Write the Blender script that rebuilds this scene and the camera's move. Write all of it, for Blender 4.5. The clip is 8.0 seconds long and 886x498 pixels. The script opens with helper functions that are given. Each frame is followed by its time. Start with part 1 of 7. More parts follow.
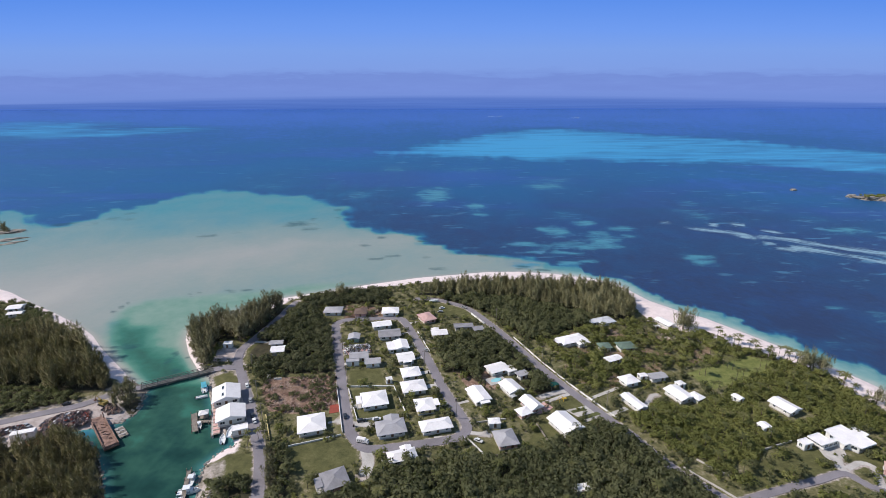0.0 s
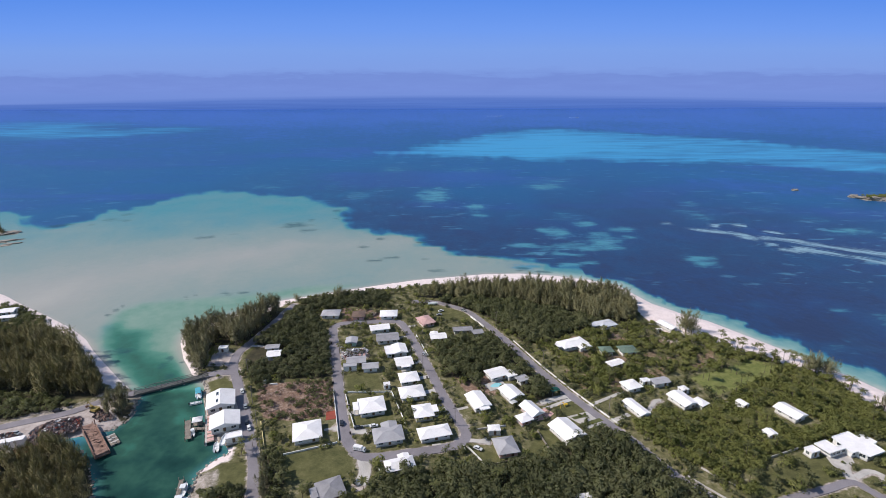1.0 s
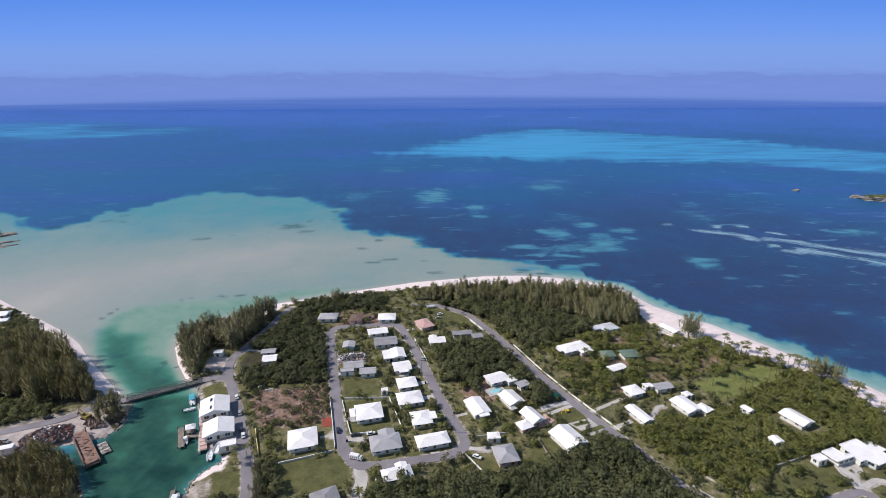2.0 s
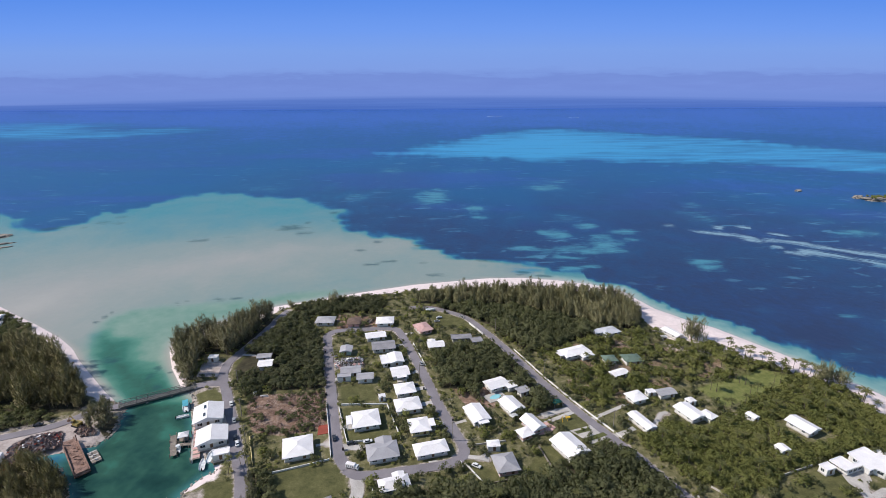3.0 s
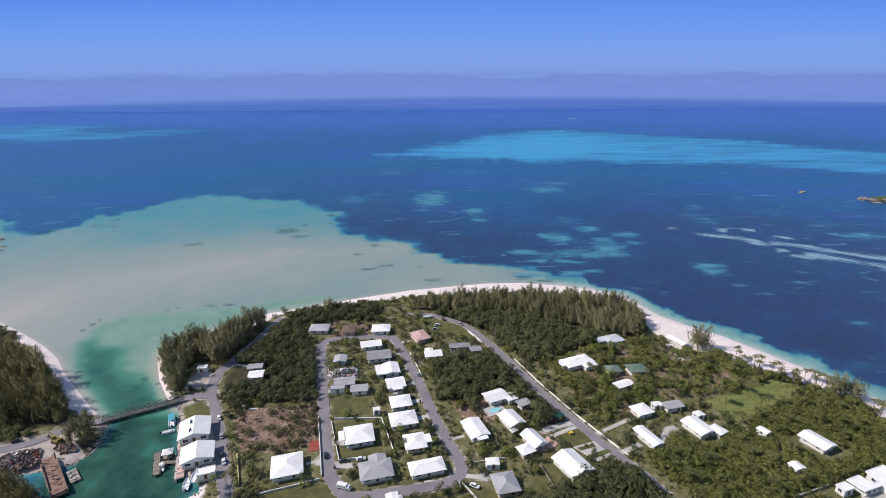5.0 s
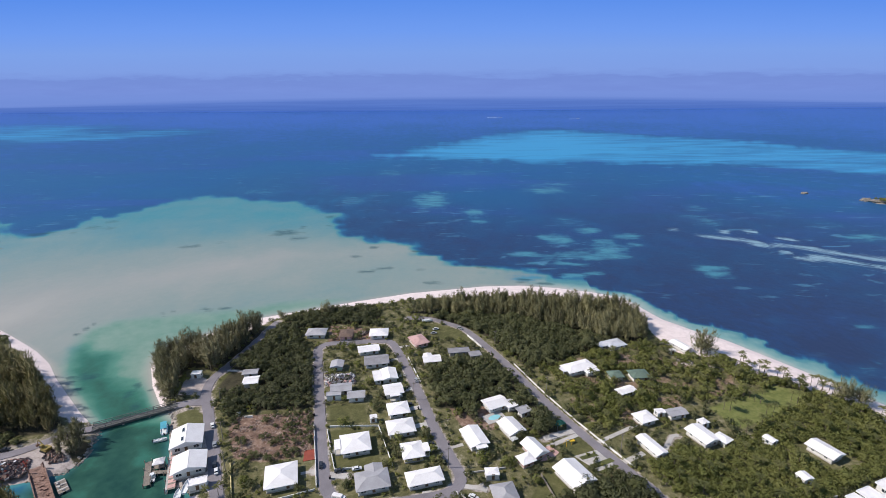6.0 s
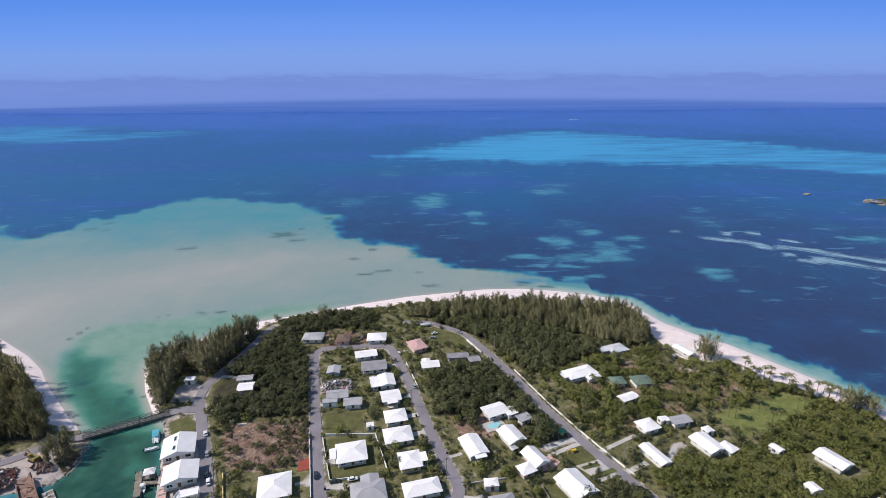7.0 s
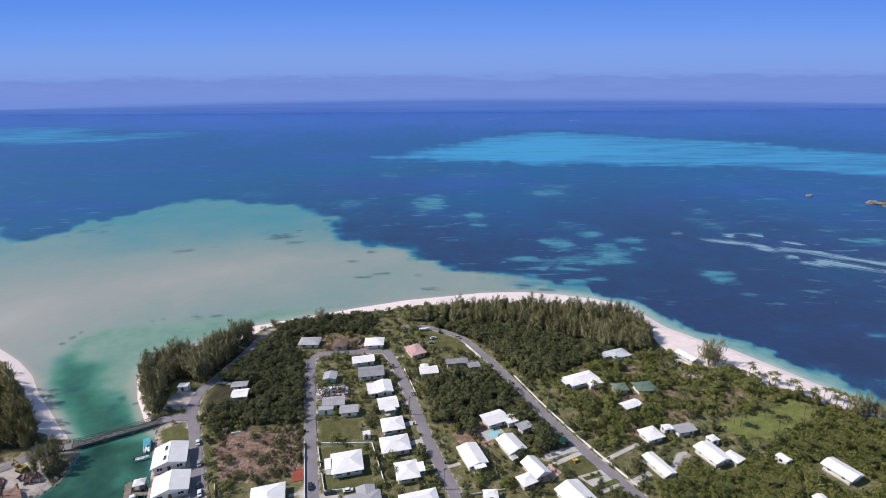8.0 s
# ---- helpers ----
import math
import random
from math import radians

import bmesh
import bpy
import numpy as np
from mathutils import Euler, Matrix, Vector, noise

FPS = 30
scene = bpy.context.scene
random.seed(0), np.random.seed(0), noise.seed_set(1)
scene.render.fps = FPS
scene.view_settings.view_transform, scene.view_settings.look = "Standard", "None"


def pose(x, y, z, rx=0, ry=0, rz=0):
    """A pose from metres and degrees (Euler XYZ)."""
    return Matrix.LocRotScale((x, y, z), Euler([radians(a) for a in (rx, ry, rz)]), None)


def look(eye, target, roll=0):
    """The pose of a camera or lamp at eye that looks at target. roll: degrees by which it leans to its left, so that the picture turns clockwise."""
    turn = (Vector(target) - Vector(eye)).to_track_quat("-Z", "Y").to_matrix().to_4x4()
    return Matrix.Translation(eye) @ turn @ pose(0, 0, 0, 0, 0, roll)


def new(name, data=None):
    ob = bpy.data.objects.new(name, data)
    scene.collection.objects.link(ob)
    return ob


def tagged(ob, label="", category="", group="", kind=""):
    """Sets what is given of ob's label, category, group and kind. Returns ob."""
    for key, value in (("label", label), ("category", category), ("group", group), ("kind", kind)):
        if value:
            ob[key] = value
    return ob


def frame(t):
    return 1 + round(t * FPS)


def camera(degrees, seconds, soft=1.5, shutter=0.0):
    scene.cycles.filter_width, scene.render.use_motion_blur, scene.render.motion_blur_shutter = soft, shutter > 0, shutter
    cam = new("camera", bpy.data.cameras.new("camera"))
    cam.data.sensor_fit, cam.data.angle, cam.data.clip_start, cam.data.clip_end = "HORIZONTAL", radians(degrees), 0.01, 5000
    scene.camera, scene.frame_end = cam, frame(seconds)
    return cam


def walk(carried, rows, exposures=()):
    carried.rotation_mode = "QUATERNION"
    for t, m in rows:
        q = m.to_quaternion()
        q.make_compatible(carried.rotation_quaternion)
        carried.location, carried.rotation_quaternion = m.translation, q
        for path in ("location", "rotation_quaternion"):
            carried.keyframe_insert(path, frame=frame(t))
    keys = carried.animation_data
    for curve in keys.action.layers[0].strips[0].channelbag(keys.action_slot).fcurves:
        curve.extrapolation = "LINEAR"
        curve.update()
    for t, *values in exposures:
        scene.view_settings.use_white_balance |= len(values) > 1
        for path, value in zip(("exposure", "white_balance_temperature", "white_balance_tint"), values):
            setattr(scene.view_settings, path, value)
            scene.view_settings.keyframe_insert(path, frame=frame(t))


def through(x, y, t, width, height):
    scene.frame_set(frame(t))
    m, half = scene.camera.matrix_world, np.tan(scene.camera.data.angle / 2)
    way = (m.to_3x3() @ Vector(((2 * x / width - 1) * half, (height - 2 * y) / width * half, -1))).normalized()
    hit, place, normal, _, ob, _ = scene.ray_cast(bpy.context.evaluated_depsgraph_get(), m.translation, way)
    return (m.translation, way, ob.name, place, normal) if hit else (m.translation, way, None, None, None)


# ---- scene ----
cam = camera(84.0, 8.0, 0.75)
# a slow, level flight forwards, 120 m over the sea
PATH = [
    (0.0, 0.00, 0.00, 120.00, 0.000, -17.402, 0.112),
    (0.5, 0.26, 2.06, 120.00, -0.009, -17.409, 0.140),
    (1.0, 0.52, 4.13, 120.01, -0.015, -17.413, 0.167),
    (1.5, 0.80, 6.21, 120.01, -0.019, -17.413, 0.194),
    (3.0, 1.69, 12.52, 119.99, -0.018, -17.392, 0.265),
    (3.5, 2.00, 14.65, 119.98, -0.013, -17.379, 0.286),
    (4.0, 2.33, 16.79, 119.97, -0.005, -17.362, 0.307),
    (4.5, 2.66, 18.95, 119.95, 0.004, -17.341, 0.326),
    (6.0, 3.73, 25.47, 119.89, 0.047, -17.258, 0.376),
    (6.5, 4.11, 27.67, 119.87, 0.066, -17.224, 0.391),
    (7.0, 4.49, 29.89, 119.84, 0.087, -17.186, 0.404),
    (7.5, 4.89, 32.11, 119.81, 0.110, -17.144, 0.417),
    (8.0, 5.29, 34.35, 119.78, 0.136, -17.099, 0.428),
]
EXPOSURE = 0.15
walk(cam, [(t, pose(x, y, z, 0, 0, yaw) @ pose(0, 0, 0, 90 + pitch) @ pose(0, 0, 0, 0, 0, -lean)) for t, x, y, z, yaw, pitch, lean in PATH],
     [(0.0, EXPOSURE), (8.0, EXPOSURE)])

# ---- daylight ----
SUN_FROM = Vector((-0.74, -0.02, 0.68)).normalized()
world = bpy.data.worlds.new("sky")
scene.world = world
world.use_nodes = True
wn = world.node_tree.nodes
sky = wn.new("ShaderNodeTexSky")
sky.sky_type = "NISHITA"
sky.sun_disc = False
sky.sun_elevation = math.asin(SUN_FROM.z)
sky.sun_rotation = math.atan2(SUN_FROM.x, SUN_FROM.y)
sky.air_density, sky.dust_density, sky.ozone_density = 1.0, 0.0, 4.0
wn["Background"].inputs["Strength"].default_value = 0.135
tint = wn.new("ShaderNodeMix")
tint.data_type, tint.blend_type = "RGBA", "MULTIPLY"
tint.inputs[0].default_value, tint.inputs[7].default_value = 1.0, (1.06, 0.95, 0.88, 1)
world.node_tree.links.new(sky.outputs[0], tint.inputs[6])
world.node_tree.links.new(tint.outputs[2], wn["Background"].inputs["Color"])
sun = new("sun", bpy.data.lights.new("sun", "SUN"))
sun.data.energy, sun.data.angle, sun.data.color = 4.25, radians(0.53), (1.0, 0.92, 0.845)
sun.matrix_world = look(SUN_FROM * 400, (0, 0, 0))


# ---- material helpers ----
def material(name, rough=0.8, metal=0.0, spec=0.3):
    m = bpy.data.materials.new(name)
    m.use_nodes = True
    b = m.node_tree.nodes["Principled BSDF"]
    b.inputs["Roughness"].default_value = rough
    b.inputs["Metallic"].default_value = metal
    b.inputs["Specular IOR Level"].default_value = spec
    return m, m.node_tree.nodes, m.node_tree.links, b


def noise_tex(n, l, vec, scale, detail=4.0, rough=0.55, distort=0.0):
    t = n.new("ShaderNodeTexNoise")
    t.inputs["Scale"].default_value, t.inputs["Detail"].default_value = scale, detail
    t.inputs["Roughness"].default_value, t.inputs["Distortion"].default_value = rough, distort
    l.new(vec, t.inputs["Vector"])
    return t.outputs["Fac"]


def ramp(n, l, fac, stops):
    r = n.new("ShaderNodeValToRGB")
    e = r.color_ramp.elements
    while len(e) < len(stops):
        e.new(0.5)
    for el, (p, c) in zip(e, stops):
        el.position, el.color = p, (*c, 1) if len(c) == 3 else c
    l.new(fac, r.inputs["Fac"])
    return r.outputs["Color"]


def grey(a):
    return (a, a, a)


def mix(n, l, fac, a, b, mode="MIX"):
    x = n.new("ShaderNodeMix")
    x.data_type, x.blend_type = "RGBA", mode
    for sock, v in ((x.inputs[0], fac), (x.inputs[6], a), (x.inputs[7], b)):
        if isinstance(v, (int, float)):
            sock.default_value = v
        elif isinstance(v, tuple):
            sock.default_value = (*v, 1)
        else:
            l.new(v, sock)
    return x.outputs[2]


def calc(n, l, op, a, b=0.0, clamp=False):
    x = n.new("ShaderNodeMath")
    x.operation, x.use_clamp = op, clamp
    for sock, v in zip(x.inputs, (a, b)):
        if isinstance(v, (int, float)):
            sock.default_value = v
        else:
            l.new(v, sock)
    return x.outputs[0]


def attr(n, name):
    a = n.new("ShaderNodeAttribute")
    a.attribute_name = name
    return a.outputs["Fac"]


def place_vec(n, l, stretch=(1, 1, 1)):
    g = n.new("ShaderNodeNewGeometry")
    m = n.new("ShaderNodeMapping")
    m.inputs["Scale"].default_value = stretch
    l.new(g.outputs["Position"], m.inputs["Vector"])
    return m.outputs["Vector"]


def bump(n, l, b, height, strength, distance):
    u = n.new("ShaderNodeBump")
    u.inputs["Strength"].default_value, u.inputs["Distance"].default_value = strength, distance
    l.new(height, u.inputs["Height"])
    l.new(u.outputs[0], b.inputs["Normal"])


def surface(name, colour, dark=None, rough=0.8, metal=0.0, spec=0.3, fine=6.0, coarse=0.35, amount=0.5, relief=0.25, random_tone=0.0):
    """A weathered surface: fine grain and broad stains between two colours."""
    m, n, l, b = material(name, rough, metal, spec)
    v = place_vec(n, l)
    dark = dark or tuple(c * 0.7 for c in colour)
    broad, grain = noise_tex(n, l, v, coarse, 5), noise_tex(n, l, v, fine, 3)
    f = calc(n, l, "ADD", calc(n, l, "MULTIPLY", broad, 0.6), calc(n, l, "MULTIPLY", grain, 0.4))
    col = ramp(n, l, f, [(0.5 - amount * 0.3, dark), (0.5 + amount * 0.3, colour)])
    if random_tone:
        o = n.new("ShaderNodeObjectInfo")
        tone = calc(n, l, "ADD", calc(n, l, "MULTIPLY", o.outputs["Random"], random_tone), 1 - random_tone / 2)
        col = mix(n, l, 1.0, col, tone, "MULTIPLY")
    l.new(col, b.inputs["Base Color"])
    if relief:
        bump(n, l, b, grain, relief, 0.03)
    return m


def leaf_material(name, low, high, warm, through=0.25):
    """Foliage: tone varies leaf by leaf, and over the stand."""
    m, n, l, b = material(name, 0.7, 0.0, 0.12)
    g = n.new("ShaderNodeNewGeometry")
    v = place_vec(n, l)
    stand = noise_tex(n, l, v, 0.06, 3)
    tuft = noise_tex(n, l, v, 0.5, 2)
    f = calc(n, l, "ADD", calc(n, l, "MULTIPLY", g.outputs["Random Per Island"], 0.18),
             calc(n, l, "ADD", calc(n, l, "MULTIPLY", stand, 0.7), calc(n, l, "MULTIPLY", tuft, 0.4)))
    col = ramp(n, l, f, [(0.35, low), (0.62, high), (0.9, warm)])
    l.new(col, b.inputs["Base Color"])
    t = n.new("ShaderNodeBsdfTranslucent")
    l.new(mix(n, l, 0.4, col, (0.2, 0.25, 0.03)), t.inputs["Color"])
    s = n.new("ShaderNodeMixShader")
    s.inputs[0].default_value = through
    l.new(b.outputs[0], s.inputs[1]), l.new(t.outputs[0], s.inputs[2])
    l.new(s.outputs[0], n["Material Output"].inputs["Surface"])
    return m


# ---- materials ----
M_ASPHALT = surface("weathered_asphalt", (0.262, 0.24, 0.26), (0.175, 0.16, 0.172), 0.9, fine=3.0, coarse=0.12)
M_CONCRETE = surface("pale_concrete", (0.55, 0.52, 0.49), (0.36, 0.335, 0.31), 0.9, fine=2.5, coarse=0.25)
M_SANDROAD = surface("sand_track", (0.5, 0.46, 0.4), (0.33, 0.3, 0.25), 0.95, fine=2.0, coarse=0.3)
M_WHITE_ROOF = surface("white_painted_roof", (0.88, 0.85, 0.84), (0.72, 0.685, 0.675), 0.6, fine=3.0, coarse=0.3, random_tone=0.08)
M_GREY_ROOF = surface("grey_shingle_roof", (0.31, 0.3, 0.315), (0.2, 0.192, 0.2), 0.85, fine=5.0, coarse=0.3, random_tone=0.25)
M_LIGHTGREY_ROOF = surface("light_grey_roof", (0.43, 0.42, 0.44), (0.31, 0.3, 0.31), 0.75, fine=5.0, coarse=0.3, random_tone=0.15)
M_PALE_ROOF = surface("pale_blue_grey_roof", (0.58, 0.59, 0.63), (0.44, 0.45, 0.48), 0.7, fine=5.0, coarse=0.3)
M_BROWN_ROOF = surface("brown_shingle_roof", (0.2, 0.14, 0.11), (0.11, 0.075, 0.06), 0.9, fine=5.0)
M_PINK_ROOF = surface("faded_pink_roof", (0.62, 0.4, 0.37), (0.45, 0.28, 0.26), 0.85, fine=5.0)
M_GREEN_ROOF = surface("dull_green_roof", (0.16, 0.22, 0.17), (0.1, 0.14, 0.11), 0.8, fine=5.0)
M_RED = surface("red_oxide_paint", (0.36, 0.08, 0.05), (0.2, 0.05, 0.035), 0.8, fine=4.0)
M_WHITE_WALL = surface("white_render", (0.78, 0.77, 0.74), (0.6, 0.58, 0.54), 0.85, fine=4.0, random_tone=0.1)
M_PINK_WALL = surface("pink_render", (0.68, 0.42, 0.38), (0.52, 0.32, 0.29), 0.85)
M_YELLOW_WALL = surface("yellow_render", (0.74, 0.62, 0.3), (0.56, 0.46, 0.22), 0.85)
M_MINT_WALL = surface("mint_render", (0.5, 0.68, 0.58), (0.38, 0.52, 0.45), 0.85)
M_GREY_WALL = surface("grey_render", (0.42, 0.41, 0.4), (0.28, 0.275, 0.27), 0.9)
M_TRIM = surface("white_trim_paint", (0.8, 0.8, 0.79), (0.68, 0.67, 0.65), 0.5, relief=0.0)
M_DOOR = surface("stained_door_wood", (0.2, 0.12, 0.07), (0.12, 0.07, 0.04), 0.6)
M_TIMBER = surface("weathered_timber", (0.3, 0.26, 0.22), (0.17, 0.145, 0.12), 0.9, fine=7.0)
M_RUST = surface("rusted_steel", (0.36, 0.23, 0.18), (0.1, 0.06, 0.05), 0.85, fine=2.2, coarse=0.6)
M_SCRAP = surface("mixed_dark_scrap", (0.2, 0.155, 0.15), (0.055, 0.044, 0.046), 0.7, fine=1.8, coarse=0.5, random_tone=0.5)
M_STEEL = surface("grey_steel", (0.32, 0.32, 0.32), (0.2, 0.2, 0.2), 0.5, metal=0.4)
M_BRIDGE = surface("dull_bridge_steel", (0.17, 0.165, 0.155), (0.1, 0.1, 0.095), 0.6, metal=0.2)
M_RUBBER = surface("black_rubber", (0.03, 0.03, 0.03), (0.018, 0.018, 0.018), 0.85)
M_CANVAS = surface("turquoise_canvas", (0.1, 0.42, 0.52), (0.07, 0.3, 0.38), 0.7)
M_TENT = surface("dark_green_canvas", (0.03, 0.16, 0.13), (0.02, 0.1, 0.085), 0.75)
M_TOY = surface("bright_yellow_plastic", (0.8, 0.5, 0.04), (0.6, 0.36, 0.03), 0.45)
M_GELCOAT = surface("white_gelcoat", (0.8, 0.81, 0.81), (0.68, 0.69, 0.69), 0.25, spec=0.5, relief=0.0)
M_FOAM = surface("white_water", (0.85, 0.87, 0.88), (0.6, 0.68, 0.75), 0.9, fine=0.7)
M_BARK = surface("grey_brown_bark", (0.17, 0.135, 0.105), (0.085, 0.065, 0.05), 0.95, fine=8.0)
M_ROCK = surface("weathered_limestone", (0.4, 0.36, 0.31), (0.13, 0.115, 0.1), 0.95, fine=1.2, coarse=0.15)
M_BRUSH = surface("dry_brush_debris", (0.5, 0.39, 0.32), (0.16, 0.1, 0.08), 0.95, fine=3.0, random_tone=0.5)
M_YELLOWPAINT = surface("dull_yellow_paint", (0.36, 0.27, 0.08), (0.2, 0.15, 0.05), 0.6)
M_POOL = surface("pool_water", (0.3, 0.62, 0.68), (0.26, 0.56, 0.62), 0.08, spec=0.5, relief=0.0)

M_LAWN = surface("mown_grass", (0.12, 0.128, 0.045), (0.06, 0.068, 0.024), 0.95, fine=2.5, coarse=0.4)

M_GLASS, _n, _l, _b = material("dark_window_glass", 0.06, 0.0, 0.6)
_b.inputs["Base Color"].default_value = (0.035, 0.045, 0.055, 1)

L_CAS = leaf_material("casuarina_needles", (0.095, 0.088, 0.05), (0.18, 0.162, 0.09), (0.3, 0.262, 0.155), 0.15)
# paler, yellower needles for the headland and the wide trees
L_CAS_PALE = leaf_material("pale_casuarina_needles", (0.13, 0.126, 0.074), (0.245, 0.232, 0.13), (0.38, 0.35, 0.21), 0.15)
L_CAS_DARK = leaf_material("dark_casuarina_needles", (0.1, 0.098, 0.064), (0.19, 0.178, 0.112), (0.32, 0.295, 0.195), 0.14)
L_DARK = leaf_material("dark_scrub_leaves", (0.068, 0.074, 0.04), (0.12, 0.127, 0.064), (0.2, 0.198, 0.105), 0.35)
L_BRIGHT = leaf_material("bright_scrub_leaves", (0.118, 0.13, 0.044), (0.21, 0.222, 0.074), (0.32, 0.31, 0.12), 0.45)
L_DEEP = leaf_material("deep_green_scrub_leaves", (0.052, 0.057, 0.034), (0.092, 0.098, 0.053), (0.155, 0.155, 0.09), 0.3)
L_PALM = leaf_material("palm_fronds", (0.06, 0.066, 0.026), (0.115, 0.12, 0.046), (0.21, 0.195, 0.08), 0.25)

# ---- plan, in metres ----
COAST = [(-69.1, 107.5), (-77.6, 123.4), (-80.5, 132.2), (-81.1, 138.7), (-78.0, 145.1), (-74.9, 147.7), (-77.6, 151.4), (-83.7, 154.0), (-90.7, 165.1), (-99.3, 180.5), (-104.2, 192.3), (-112.1, 198.0), (-123.4, 212.4), (-132.5, 227.4), (-136.4, 237.6), (-135.5, 248.5), (-124.8, 258.8), (-112.3, 269.0), (-99.4, 281.7), (-70.6, 294.5), (-46.6, 305.3), (-17.1, 316.8), (6.3, 322.2), (30.4, 327.8), (54.6, 328.8), (77.6, 324.1), (99.2, 316.1), (115.3, 306.5), (121.5, 287.9), (125.8, 276.3), (136.6, 262.3), (147.6, 251.6), (155.9, 238.3), (163.5, 226.2), (170.5, 215.1), (176.1, 203.9), (182.0, 194.6), (187.0, 182.5), (193.9, 155.7), (176.6, 106.9), (150.0, -60.0), (-25.0, -60.0)]
WEST = [(-455, 345.2), (-321.3, 309.9), (-287.9, 297.6), (-275.7, 291.8), (-247.1, 273.8), (-222.5, 259.3), (-199.2, 244.6), (-182.9, 232.0), (-171.0, 219.9), (-155.5, 206.2), (-141.6, 193.9), (-132.8, 187.1), (-126.6, 183.6), (-125.2, 178.6), (-122.5, 171.5), (-121.7, 164.9), (-124.0, 160.7), (-133.0, 156.7), (-142.1, 154.1), (-136.5, 151.3), (-127.6, 148.8), (-117.2, 138.8), (-105.7, 123.4), (-94.3, 107.5), (-70.0, 55.0), (-220.0, 55.0), (-220.7, 107.8)]
GREEN = [(-68.1, 106.4), (-75.7, 122.1), (-78.8, 130.8), (-79.1, 135.7), (-72.3, 143.6), (-73.3, 148.7), (-71.4, 151.8), (-80.7, 176.6), (-95.1, 188.6), (-103.7, 192.3), (-110.3, 198.9), (-118.9, 210.3), (-128.3, 226.4), (-130.5, 235.8), (-118.6, 244.6), (-107.4, 256.2), (-94.6, 272.0), (-86.0, 284.2), (-69.6, 290.2), (-38.1, 296.7), (-18.4, 304.1), (-9.1, 306.1), (44.0, 309.0), (80.1, 301.6), (106.9, 292.6), (111.9, 274.4), (112.5, 259.7), (114.2, 247.8), (123.6, 234.1), (134.8, 232.8), (141.7, 230.2), (142.1, 219.3), (151.3, 211.4), (160.0, 204.0), (167.2, 195.5), (171.5, 189.4), (169.6, 179.1), (174.6, 166.2), (183.7, 142.1), (174.8, 105.9), (148.0, -54.0), (-23.0, -54.0)]
WESTGREEN = [(-397.1, 297.1), (-269.4, 276.3), (-252.1, 272.0), (-229.1, 259.8), (-202.4, 240.8), (-181.2, 223.6), (-166.0, 209.4), (-149.5, 194.3), (-138.0, 183.9), (-137.7, 180.1), (-149.9, 173.7), (-162.4, 167.3), (-174.4, 160.6), (-214.4, 143.2)]
WESTGREEN2 = [(-201.6, 132.4), (-156.2, 144.5), (-140.7, 150.4), (-133.7, 149.1), (-126.1, 146.4), (-117.2, 137.4), (-106.0, 122.2), (-94.6, 106.5), (-72.0, 58.0), (-216.0, 58.0), (-218.5, 106.7)]
LAGOON = [(-773, 680), (-502.0, 535.6), (-465.7, 521.8), (-454.5, 524.1), (-428.0, 506.2), (-417.3, 480.9), (-380.4, 459.3), (-368.3, 471.4), (-362.0, 493.2), (-373.9, 540.9), (-354.8, 535.1), (-346.9, 563.0), (-333.2, 597.0), (-326.7, 624.5), (-306.7, 642.5), (-258.1, 648.9), (-235.0, 625.7), (-164.9, 602.9), (-143.2, 570.2), (-113.0, 548.9), (-95.9, 537.4), (-100.3, 509.0), (-93.3, 489.9), (-94.2, 466.0), (-66.4, 443.7), (-39.9, 433.9), (-18.4, 422.9), (-13.8, 404.5), (-2.0, 389.0), (13.4, 374.5), (38.7, 366.0), (70.1, 362.9), (71.3, 346.6), (76.2, 331.7), (57.7, 323.0), (29.6, 318.7), (-16.7, 308.2), (-65.9, 288.8), (-117.5, 241.5), (-119.2, 187.0), (-182.9, 206.3), (-317.3, 256.7)]
FLAT = [(-500, 330), (-345.4, 364.5), (-300.7, 375.8), (-250.6, 398.9), (-214.0, 423), (-179.2, 438), (-140.4, 448), (-98.2, 450), (-63.9, 433), (-41.1, 409), (-43.5, 384.7), (-72.0, 362.8), (-90.4, 330.8), (-115.4, 308.8), (-144.4, 296.8), (-150, 240), (-110, 180), (-300, 150), (-520, 240)]
SHALLOWS = [(-190.4, 267.8), (-183.5, 245.2), (-174.9, 228.8), (-154.2, 206.2), (-134.5, 187.9), (-113.7, 198.5), (-126.1, 216.8), (-134.7, 231.8), (-136.8, 250.0), (-120.8, 265.0), (-99.4, 281.7), (-71.1, 296.5), (-54.6, 308.4), (-84.5, 306.5), (-121.0, 292.9), (-157.3, 285.6), (-182.1, 279.5)]
CHANNEL = [(-177.6, 235.2), (-182.4, 247.3), (-176.2, 251.6), (-156.0, 235.1), (-134.4, 215.8), (-118.7, 205.0), (-111.6, 198.0), (-103.9, 192.3), (-89.1, 163.3), (-82.4, 154.0), (-76.0, 148.7), (-81.4, 137.3), (-77.0, 123.4), (-69.8, 107.5), (-96.2, 107.5), (-115.9, 136.1), (-131.8, 151.9), (-125.3, 158.0), (-123.2, 170.7), (-126.1, 182.7), (-143.1, 196.2), (-159.5, 211.5)]
SHOAL = [(-198.2, 1103), (-109.8, 1160), (26.1, 1415), (186.0, 1724), (367.7, 1865), (528, 1770), (652, 1586), (822, 1416), (879, 1167), (1013, 971), (759, 719), (615, 805), (543, 838), (426, 897), (227.8, 924), (83.3, 959), (-74.2, 1027)]
